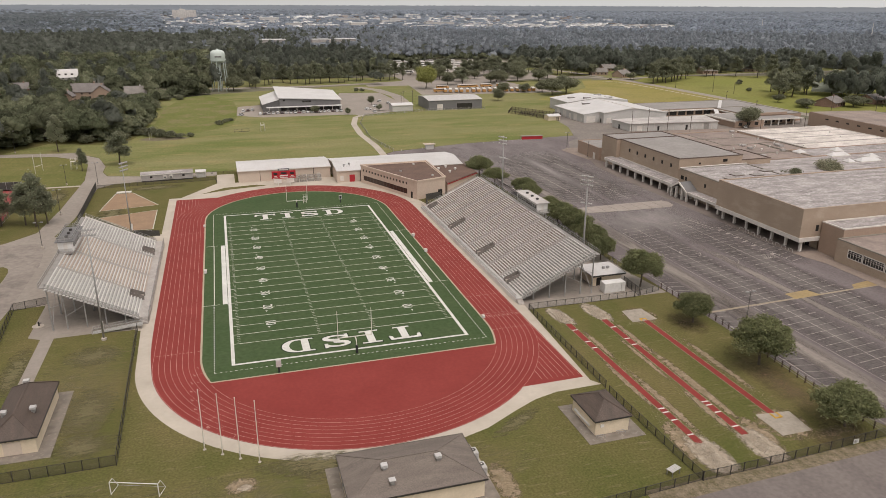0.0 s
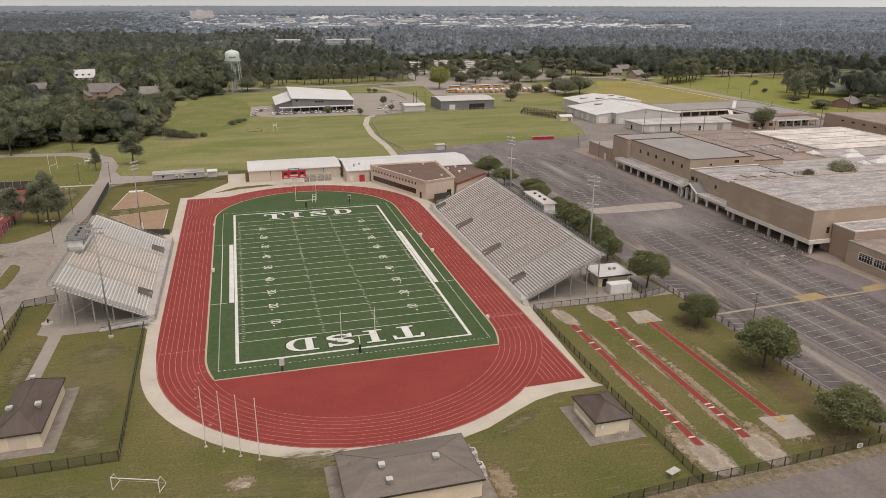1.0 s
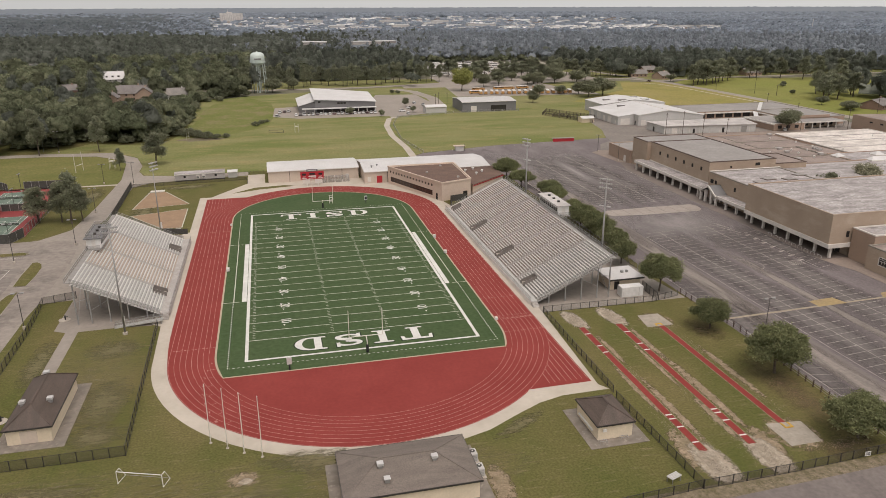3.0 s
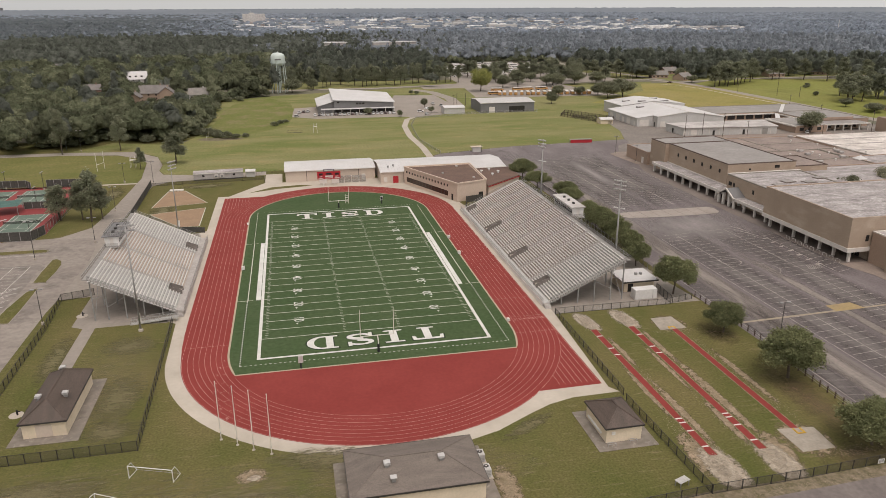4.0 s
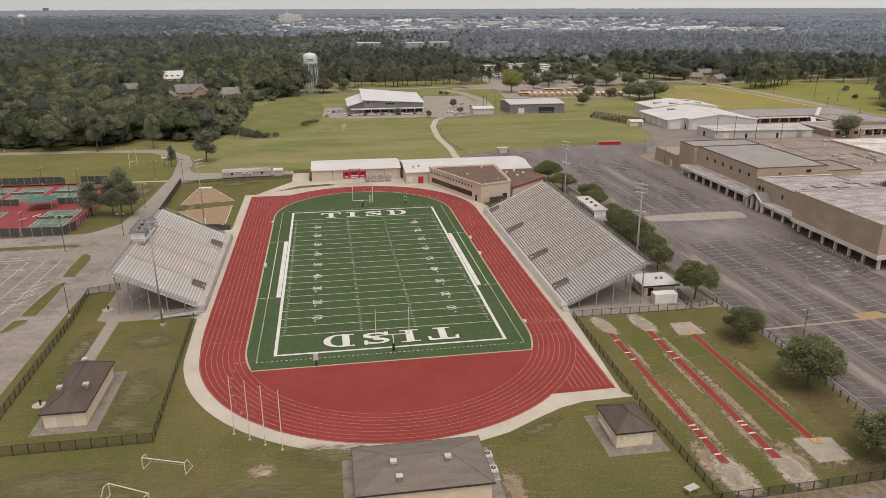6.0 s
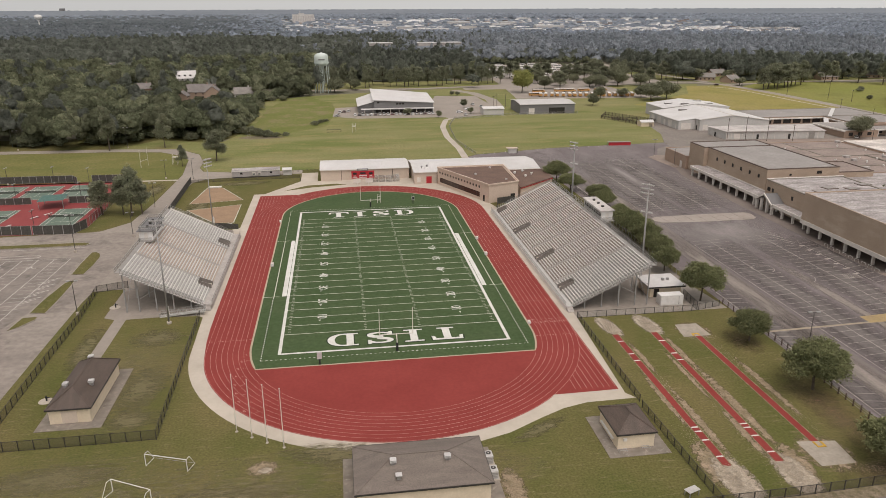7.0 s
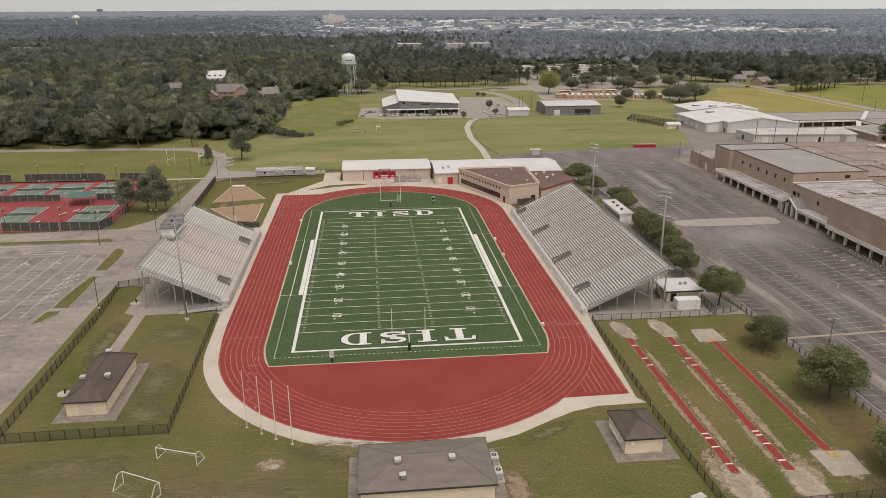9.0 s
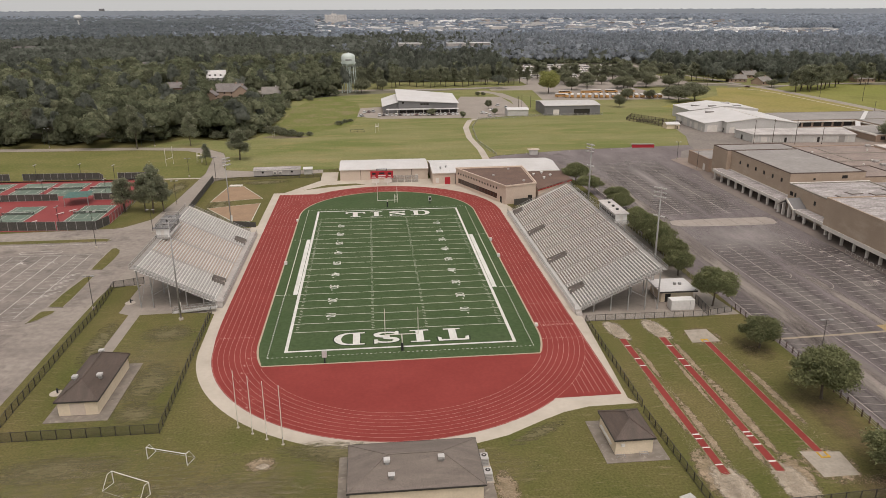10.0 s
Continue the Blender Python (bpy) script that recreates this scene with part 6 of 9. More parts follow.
# rear wings
block(school, 172.0, 7.0, 300, 57.0, 0.1, 6.0, BRICK_PINK, STAINED_ROOF, 0.4)
block(school, 222.0, 57.0, 300, 72.0, 0.1, 6.05, BRICK_PINK, STAINED_ROOF, 0.3)
block(school, 234.0, 72.0, 291, 122.5, 0.1, 6.0, BRICK_PINK, PATCHED_ROOF, 0.4, cap=TRIM)
block(school, 174.0, 70.0, 222, 92.0, 0.1, 5.4, BRICK_PINK, BROWN_GREY_ROOF, 0.4, cap=COPING)
block(school, 194.5, 57.0, 222, 70.0, 0.1, 5.9, BRICK_PINK, BROWN_GREY_ROOF, 0.35, cap=COPING)
block(school, 222.0, 72.0, 234, 92.0, 0.1, 5.6, BRICK_PINK, BROWN_GREY_ROOF, 0.35, cap=COPING)
block(school, 174.0, 92.0, 234, 127.0, 0.1, 5.2, BRICK_PINK, BROWN_GREY_ROOF, 0.4)
part("roof_seam", Mesh().box(180, 109, 5.26, 233.5, 109.5, 5.5).box(204, 92.4, 5.26, 204.5, 126.5, 5.45), COPING, school)
for y in (83.5, 97.5, 110):
    part("roof_seam", Mesh().box(234.5, y, 6.06, 290.5, y + 0.7, 6.3), PALE_ROOF, school)
long_pts = [(309, 86), (350, 84), (353, 152), (313, 158)]
part("wall", Mesh().prism(long_pts, 0.1, 8.0), BRICK_PINK, school, "long pinkish brick wing")
part("roof", Mesh().prism([(309.5, 86.4), (349.6, 84.4), (352.6, 151.6), (313.4, 157.5)], 7.96, 8.1), BROWN_GREY_ROOF, school)
for k in range(7):
    u = 0.12 + 0.11 * k
    part("window", Mesh().beam((308.95 + 4 * u, 86 + 72 * u, 5.6), (309.08 + 4 * u, 88.2 + 72 * u, 5.6), 0.12, 0.7), WINDOW, school)



def skylight(x, y, z, w, l):
    s = thing("skylight", "pale pyramid skylight on the school roof", "skylight", x, y, z, 0, "roof skylights")
    part("curb", Mesh().box(-w / 2, -l / 2, 0, w / 2, l / 2, 0.4), TRIM, s)
    part("hood", Mesh().add([(-w / 2, -l / 2, 0.4), (w / 2, -l / 2, 0.4), (w / 2, l / 2, 0.4), (-w / 2, l / 2, 0.4), (-w / 2 + min(w, l) / 2, 0, 1.7), (w / 2 - min(w, l) / 2, 0, 1.7)], [(0, 1, 5, 4), (1, 2, 5), (2, 3, 4, 5), (3, 0, 4)]), RIBROOF, s)


for x, y, z, w, l in ((222.5, 66, 6.1, 4.5, 4), (242, 65, 6.05, 5, 4), (234, 56, 6.05, 10, 4), (238, 44, 6.0, 11, 4.5), (228, 44, 6.0, 4, 4), (246, 50, 6.0, 5, 4)):
    skylight(x, y, z, w, l)
for x, y, z in ((150, 20, 9.6), (156, 24, 9.6), (163, 22, 9.6), (171, 27, 9.6)):
    p = thing("roof_panel", "low dark roof hatch on the stained roof", "roof hatch", x, y, z, 8, "roof hatches")
    part("rim", Mesh().box(-2.3, -1.7, 0, 2.3, 1.7, 0.22), DARK_COPING, p)
    part("cover", Mesh().box(-1.9, -1.3, 0.22, 1.9, 1.3, 0.32), GREY_ROOF, p)
random.seed(11)
for k in range(26):
    x, y, z = random.choice(((random.uniform(200, 221), random.uniform(72, 90), 5.46), (random.uniform(196, 220), random.uniform(58, 69), 5.96), (random.uniform(181, 232), random.uniform(95, 124), 5.26), (random.uniform(223, 240), random.uniform(74, 90), 5.66), (random.uniform(243, 288), random.uniform(75, 120), 6.06)))
    if k % 3:
        u = tagged(part("roof_vent", Mesh().lathe([(0.25, z), (0.25, z + 0.6), (0.45, z + 0.65), (0.4, z + 0.95), (0.05, z + 1.05)], x, y, 8), ALU), "small pale vent pipe on the school roof", "roof vent", "school roof vents")
    else:
        u = thing("roof_unit", "grey rooftop air handler on the school roof", "air conditioner", x, y, z, 0, "rooftop units")
        part("case", Mesh().box(-1.1, -0.8, 0.1, 1.1, 0.8, 0.9), PALE_ROOF, u)
        part("curb", Mesh().box(-1.0, -0.7, 0, 1.0, 0.7, 0.1), DARK_STEEL, u)
for k in range(9):
    r = thing("bike_rack", "white looped bike rack beside the colonnade", "bike rack", 133.9, -8.0 - 2.7 * k, 0.12, 90, "bike racks")
    part("loop", Mesh().tube((-0.8, 0, 0), (-0.8, 0, 0.85), 0.05).tube((-0.8, 0, 0.85), (0.8, 0, 0.85), 0.05).tube((0.8, 0, 0.85), (0.8, 0, 0), 0.05), LAMP_GREY, r)

# white metal workshop north of the school
ws = thing("workshop", "white metal workshop with gabled roofs and roller doors", "building")


def gable_y(parent, x0, x1, y0, y1, eave, ridge, wall, roofm, xr=None):
    """A wing with its ridge along y."""
    xr = xr or (x0 + x1) / 2
    part("wall", Mesh().add([(x0, y0, 0), (x1, y0, 0), (x1, y1, 0), (x0, y1, 0), (x0, y0, eave), (x1, y0, eave), (x1, y1, eave), (x0, y1, eave), (xr, y0, ridge - 0.05), (xr, y1, ridge - 0.05)],
                            [(0, 1, 5, 8, 4), (1, 2, 6, 5), (2, 3, 7, 9, 6), (3, 0, 4, 7)]), wall, parent)
    for xa in (x0 - 0.4, x1 + 0.4):
        part("roof", Mesh().add([(xa, y0 - 0.3, eave), (xr, y0 - 0.3, ridge), (xr, y1 + 0.3, ridge), (xa, y1 + 0.3, eave), (xa, y0 - 0.3, eave + 0.15), (xr, y0 - 0.3, ridge + 0.15), (xr, y1 + 0.3, ridge + 0.15), (xa, y1 + 0.3, eave + 0.15)],
                                [(0, 1, 2, 3), (7, 6, 5, 4), (0, 4, 5, 1), (1, 5, 6, 2), (2, 6, 7, 3), (3, 7, 4, 0)]), roofm, parent)


WHITE_WALL = mat("white_metal_wall", (0.5, 0.48, 0.46), (0.44, 0.42, 0.4), 0.1, 1.0, grain=0.06)
gable_y(ws, 187, 241, 202, 243, 5.1, 8.6, WHITE_WALL, RIBROOF, 217)
gable_y(ws, 196, 241, 243, 270, 6.8, 9.3, WHITE_WALL, RIBROOF, 219)
part("wall", Mesh().add([(x, y, z) for y in (197, 202) for x, z in ((197.5, 0), (241, 0), (241, 5.1), (217, 8.5), (197.5, 6.25))],
                        [(0, 1, 2, 3, 4), (1, 6, 7, 2), (5, 0, 4, 9)]), WHITE_WALL, ws, "white metal gable wall")
for xa, za in ((197.1, 6.31), (241.4, 5.1)):
    part("roof", Mesh().add([(x, y, z + h) for h in (0, 0.15) for x, y, z in ((xa, 196.7, za), (217, 196.7, 8.6), (217, 201.7, 8.6), (xa, 201.7, za))],
                            [(0, 1, 2, 3), (7, 6, 5, 4), (0, 4, 5, 1), (1, 5, 6, 2), (2, 6, 7, 3), (3, 7, 4, 0)]), RIBROOF, ws)
part("ridge_cap", Mesh().box(216.7, 196.6, 8.7, 217.3, 243.2, 8.86), TRIM, ws)
part("rake_trim", Mesh().beam((197.2, 196.66, 6.2), (217, 196.66, 8.52), 0.12, 0.3).beam((217, 196.66, 8.52), (241.3, 196.66, 5.0), 0.12, 0.3), TRIM, ws, "white gable edge trim")
part("gutter", Mesh().box(186.4, 202, 4.95, 186.6, 243, 5.15), TRIM, ws)
for y, w, h in ((205, 1.2, 2.6), (211, 5.0, 4.0), (219.5, 2.8, 3.4), (226, 5.0, 4.0), (235.5, 4.5, 4.0)):
    part("roller_door", Mesh().box(186.9, y, 0, 187, y + w, h), TRIM, ws)
part("roller_door", Mesh().box(188.6, 201.9, 0, 194.6, 202, 3.9), TRIM, ws)
part("door", Mesh().box(197.42, 199.8, 0, 197.5, 201.0, 2.6), WINDOW, ws, "dark doorway in the recess")
part("roller_door", Mesh().box(199.5, 196.92, 0, 202.5, 197, 3.4), TRIM, ws)
for x, y, z in ((203, 231, 7.0), (212, 247, 8.4), (205, 256, 7.6), (228, 262, 8.0), (230, 250, 7.8)):
    mon = part("roof_monitor", Mesh().box(x - 2.4, y - 0.9, z - 0.6, x + 2.4, y + 0.9, z + 0.9), GREY_ROOF, ws, "grey ridge ventilator")
    part("cap", Mesh().box(x - 2.7, y - 1.3, z + 0.9, x + 2.7, y + 1.3, z + 1.1), RIBROOF, mon)
sw = thing("service_wing", "long low white service building with a pale flat roof", "building")
SWP = [(197.8, 167.6), (252.2, 162.0), (258.5, 184), (196.6, 185)]
part("wall", Mesh().prism(SWP, 0, 4.2), WHITE_WALL, sw)
part("roof", Mesh().prism([(197.3, 166.9), (252.6, 161.3), (259.0, 184.6), (196.0, 185.6)], 4.2, 4.45), PALE_ROOF, sw, "pale flat roof with a small overhang")
for d, w, z0, z1, mt in ((0.1, 1.2, 0, 2.5, TRIM), (4.5, 3.2, 0, 3.2, TRIM), (17, 1.2, 0, 2.6, WINDOW), (34.5, 1.3, 0, 2.8, WINDOW), (46, 3.2, 0, 3.4, ALU_DARK)):
    ux, uy = 54.4 / 54.69, -5.6 / 54.69
    a, b = (197.8 + ux * d, 167.54 + uy * d), (197.8 + ux * (d + w), 167.54 + uy * (d + w))
    part("door", Mesh().beam((*a, (z0 + z1) / 2), (*b, (z0 + z1) / 2), 0.1, z1 - z0), mt, sw)
for k in range(9):
    d = 3.0 + 6.0 * k
    part("downpipe", Mesh().box(197.7 + 0.9947 * d, 167.44 - 0.1024 * d, 0, 197.85 + 0.9947 * d, 167.56 - 0.1024 * d, 4.2), TRIM, sw)
part("door", Mesh().box(196.85, 177, 0, 197.0, 178.3, 2.6), WINDOW, sw)
cw = thing("classroom_wing", "low classroom wing with a flat grey roof and white eaves", "building")
block(cw, 243, 209, 322, 240, 0, 4.6, BRICK_PINK, GREY_ROOF, 0.3, cap=COPING)
block(cw, 284, 174, 322, 209, 0, 4.6, BRICK_PINK, GREY_ROOF, 0.3, cap=COPING)
block(cw, 263.4, 161, 283.6, 189, 0, 3.9, BRICK_PINK, GREY_ROOF, 0.3, cap=TRIM)
part("eaves_canopy", Mesh().box(284, 162.4, 3.5, 313, 174, 4.0), GREY_ROOF, cw, "flat grey porch roof")
part("raised_parapet", Mesh().box(288, 173.6, 4.6, 311, 174.2, 6.0), BRICK_PINK, cw, "pinkish raised parapet")
part("porch_wall", Mesh().box(286, 167.5, 0, 312, 174, 3.5), BRICK, cw)
for k in range(6):
    part("porch_column", Mesh().box(285 + 5.4 * k, 162.8, 0, 285.6 + 5.4 * k, 163.4, 3.5), TRIM, cw)
for x0, y0, z0, x1, y1, z1 in ((243, 207.6, 3.6, 283.0, 209, 4.2), (283.0, 189, 3.6, 284, 209, 4.2), (284, 162.0, 3.4, 313, 162.4, 4.1), (262.6, 160.6, 3.4, 263.4, 189, 4.0)):
    part("eaves_board", Mesh().box(x0, y0, z0, x1, y1, z1), TRIM, cw, "white eaves board")
for k in range(6):
    part("window", Mesh().box(245 + 6.4 * k, 208.9, 0.9, 250 + 6.4 * k, 209.0, 3.4), WINDOW, cw)
for k in range(4):
    part("window", Mesh().box(288.5 + 5.6 * k, 167.4, 1.0, 291.5 + 5.6 * k, 167.5, 3.0), WINDOW, cw)
for k in range(3):
    part("window", Mesh().box(266 + 5.6 * k, 160.9, 1.2, 268.5 + 5.6 * k, 161.0, 3.0), WINDOW, cw)
part("roof_flashing", Mesh().beam((286, 206, 4.95), (312, 239, 4.95), 2.2, 0.25), RIBROOF, cw, "white diagonal roof flashing")
part("walkway_roof", Mesh().beam((272, 189, 4.02), (285, 208, 4.02), 2.6, 0.25), RIBROOF, cw, "white covered walkway roof")
setting("paved_court", Mesh().flat([(198, 129), (240, 126), (264, 126), (284, 142), (284, 160), (252, 161), (198, 166)], 0.062), WALK_PINK, "pinkish paved court behind the school", "pavement")

setting("loading_pad", Mesh().flat([(237, 144), (243, 131), (262, 146), (256, 153), (244, 152)], 0.072), APRON, "pale concrete loading pad behind the school", "pavement")

# metal gymnasium in the north
gy = thing("metal_gymnasium", "grey metal gymnasium with a white shed roof", "building")
gy.matrix_world = Matrix.Translation((34.5, 300, 0)) @ Matrix.Diagonal((0.88, 0.95, 0.9, 1)) @ Matrix.Translation((-35, -300, 0))
part("wall", Mesh().add([(12, 300, 0), (58, 300, 0), (58, 340, 0), (12, 340, 0), (12, 300, 9.6), (58, 300, 7.0), (58, 340, 9.0), (12, 340, 13.0)], [(0, 1, 5, 4), (1, 2, 6, 5), (2, 3, 7, 6), (3, 0, 4, 7)]), GREY_METAL, gy)
part("roof", Mesh().add([(11, 299, 9.7), (59, 299, 7.1), (59, 342, 9.2), (11, 342, 13.4), (11, 299, 10.1), (59, 299, 7.5), (59, 342, 9.6), (11, 342, 13.8)], [(3, 2, 1, 0), (4, 5, 6, 7), (0, 1, 5, 4), (1, 2, 6, 5), (2, 3, 7, 6), (3, 0, 4, 7)]), RIBROOF, gy)
part("side_wing", Mesh().add([(0, 302, 0), (12, 302, 0), (12, 338, 0), (0, 338, 0), (0, 302, 5.0), (12, 302, 8.2), (12, 338, 10.0), (0, 338, 6.0)], [(0, 1, 5, 4), (1, 2, 6, 5), (2, 3, 7, 6), (3, 0, 4, 7)]), GREY_METAL, gy)
part("wing_roof", Mesh().add([(-0.8, 301, 5.0), (12, 301, 8.4), (12, 339, 10.2), (-0.8, 339, 6.2), (-0.8, 301, 5.3), (12, 301, 8.7), (12, 339, 10.5), (-0.8, 339, 6.5)], [(3, 2, 1, 0), (4, 5, 6, 7), (0, 1, 5, 4), (1, 2, 6, 5), (2, 3, 7, 6), (3, 0, 4, 7)]), RIBROOF, gy)
part("awning", Mesh().box(2, 295, 3.4, 58.5, 300, 3.7), RIBROOF, gy, "pale awning along the front")
part("shopfront", Mesh().box(13, 299.9, 0.2, 57, 300, 3.2), WINDOW, gy)
for k in range(9):
    part("awning_post", Mesh().box(4 + 6.7 * k, 295.2, 0, 4.3 + 6.7 * k, 295.5, 3.4), TRIM, gy)
for x in (29, 31.3, 33.6):
    part("window", Mesh().box(x, 299.9, 6.2, x + 1.8, 300, 7.4), WINDOW, gy)
part("window", Mesh().box(14.5, 299.9, 7.4, 16.2, 300, 8.6), WINDOW, gy)

gs = metal_shed("bus_barn", "grey metal bus barn with a low pale roof", 111, 149, 279, 306, 6.4, 7.6, GREY_METAL, None, False, LAMP_GREY)
# a dark panel stands in for the shade inside the open bay
part("open_bay", Mesh().box(131, 278.9, 0, 142, 279, 4.0), WINDOW, gs)
part("door", Mesh().box(117, 278.9, 0, 121, 279, 3.8), TRIM, gs)
s2 = metal_shed("pump_shed", "small white metal shed with a tan roof", 86, 100, 279, 290, 4.0, 5.0, WHITE_WALL, None, False)

# water tower
wt = thing("water_tower", "pale green water tower on six slender legs", "water tower", -22, 432, 0)
part("tank", Mesh().lathe([(1.2, 21.6), (3.8, 22.3), (5.3, 23.7), (5.7, 25.4), (5.7, 29.4), (5.2, 31.0), (3.4, 32.1), (0.6, 32.6), (0.4, 33.2), (0.1, 33.3)], 0, 0, 24), TOWER_PAINT, wt, smooth=True)
part("balcony", Mesh().lathe([(5.5, 24.2), (6.3, 24.2), (6.3, 25.3), (6.2, 25.3), (6.2, 24.4), (5.5, 24.4)], 0, 0, 24), TOWER_PAINT, wt)
part("riser_pipe", Mesh().tube((0, 0, 0), (0, 0, 22), 0.9, n=10), TOWER_PAINT, wt)
for k in range(6):
    a = radians(60 * k + 15)
    part("leg", Mesh().tube((6.6 * math.cos(a), 6.6 * math.sin(a), 0), (5.3 * math.cos(a), 5.3 * math.sin(a), 24.5), 0.32, n=8), TOWER_PAINT, wt)
    b = radians(60 * k + 75)
    for z, r in ((9, 6.1), (17, 5.7)):
        part("strut", Mesh().tube((r * math.cos(a), r * math.sin(a), z), (r * math.cos(b), r * math.sin(b), z), 0.12, n=4), TOWER_PAINT, wt)
part("text_bar", Mesh().box(-2.4, -5.85, 26.8, 2.8, -5.1, 27.8), GREY_METAL, wt, "faded dark writing")
m = thing("far_water_tower", "white ball-shaped water tower over the distant woods", "water tower", -812, 2005, 12)
part("stem", Mesh().lathe([(4.0, 0), (2.2, 8), (2.0, 20), (4.0, 26)], 0, 0, 12), WHITE_PAINT, m, smooth=True)
part("ball", Mesh().lathe([(3.5, 24), (8.5, 27), (10.6, 31), (9.0, 35.2), (4.0, 37.5), (0.5, 38)], 0, 0, 20), WHITE_PAINT, m, smooth=True)

# ---- portable building and shed beyond the track ----
LILAC_METAL = mat("pale_lilac_metal_wall", (0.4, 0.365, 0.355), (0.34, 0.31, 0.3), 0.2, 1.5, grain=0.08, rough=0.6)
tr = thing("portable_building", "long pale lilac-grey metal portable building beside the road", "portable building", -46.2, 115.4, 0, 3)
part("skirting", Mesh().box(-9.8, -0.5, 0, 9.8, 3.5, 0.5), DARK_STEEL, tr, "dark skirting under the floor")
part("body", Mesh().box(-9.9, -0.6, 0.5, 9.9, 3.6, 2.9), LILAC_METAL, tr)
part("roof", Mesh().add([(x, y, z + h) for h in (0, 0.12) for x, y, z in ((-10.1, -0.85, 2.9), (10.1, -0.85, 2.9), (10.1, 3.85, 3.25), (-10.1, 3.85, 3.25))],
                        [(3, 2, 1, 0), (4, 5, 6, 7), (0, 1, 5, 4), (1, 2, 6, 5), (2, 3, 7, 6), (3, 0, 4, 7)]), STAINED_ROOF, tr, "stained white sheet roof")
part("fascia", Mesh().box(-10.1, -0.9, 2.72, 10.1, -0.85, 3.04), TRIM, tr)
for k in range(9):
    part("wall_seam", Mesh().box(-9.9 + 2.45 * k, -0.64, 0.5, -9.82 + 2.45 * k, -0.6, 2.72), TREAD_GREY, tr)
for x in (-1.6, 0.7):
    ac = part("air_conditioner", Mesh().box(x, -1.1, 1.1, x + 1.4, -0.6, 2.5), TRIM, tr, "white wall-mounted air conditioner")
    part("grille", Mesh().box(x + 0.2, -1.13, 1.25, x + 1.2, -1.1, 1.9), GREY_METAL, ac)
for x in (-6.5, 5.8):
    part("window", Mesh().box(x, -0.63, 1.5, x + 0.9, -0.6, 2.3), WINDOW, tr)
s3 = metal_shed("tool_shed", "small white tool shed beside the portable building", -35, -31.4, 117, 120, 2.4, 3.0, WHITE_WALL, None, False)
for k in range(5):
    c = thing("hurdle_stack", "dark steel hurdle stack on the grass", "hurdles", -30 + 2.2 * k, 122.5, 0, 10 * k, "hurdles")
    part("bars", Mesh().tube((-0.9, 0, 0), (-0.9, 0, 1.0), 0.05).tube((0.9, 0, 0), (0.9, 0, 1.0), 0.05).tube((-0.9, 0, 1.0), (0.9, 0, 1.0), 0.05).tube((-0.9, 0.5, 0), (0.9, 0.5, 0), 0.05), DARK_STEEL, c)
for k in range(4):
    c = thing("batting_cage", "grey wire equipment cage beside the field house", "cage", 3.6 + 3.0 * k, 98.8, 0, 0, "equipment cages")
    fr = Mesh()
    for x in (-1.3, 1.3):
        for y in (-1.2, 1.2):
            fr.tube((x, y, 0), (x, y, 2.4), 0.05, n=4)
        fr.tube((x, -1.2, 2.4), (x, 1.2, 2.4), 0.05, n=4)
    for y in (-1.2, 1.2):
        fr.tube((-1.3, y, 2.4), (1.3, y, 2.4), 0.05, n=4).tube((-1.3, y, 1.2), (1.3, y, 1.2), 0.05, n=4)
    part("bars", fr, STEEL, c)
    part("wire", Mesh().box(-1.28, -1.18, 0.05, 1.28, 1.18, 2.38), CHAIN_LIGHT, c)
rd = thing("dugout", "red dugout bench shelter beside the practice field", "dugout", 134.6, 160.2, 0, -5)
part("back_wall", Mesh().box(-5.8, -0.1, 0, 5.8, 0.1, 1.7), RED_PAINT, rd)
part("roof", Mesh().box(-6.0, -0.3, 1.7, 6.0, 2.0, 1.84), GREY_ROOF, rd)
for x in (-5.7, -1.9, 1.9, 5.7):
    part("post", Mesh().box(x - 0.08, 2.1, 0, x + 0.08, 2.3, 1.7), STEEL, rd)
kk = thing("guard_kiosk", "small white guard kiosk at the lot's edge", "kiosk", 74.5, 149.5, 0)
part("body", Mesh().box(-2.0, -1.2, 0, 2.0, 1.2, 2.4), WHITE_WALL, kk)
part("roof", Mesh().box(-2.8, -1.6, 2.4, 2.8, 1.6, 2.65), TAN, kk)
part("post", Mesh().box(2.4, -1.4, 0, 2.55, -1.25, 3.6), DARK_STEEL, kk)

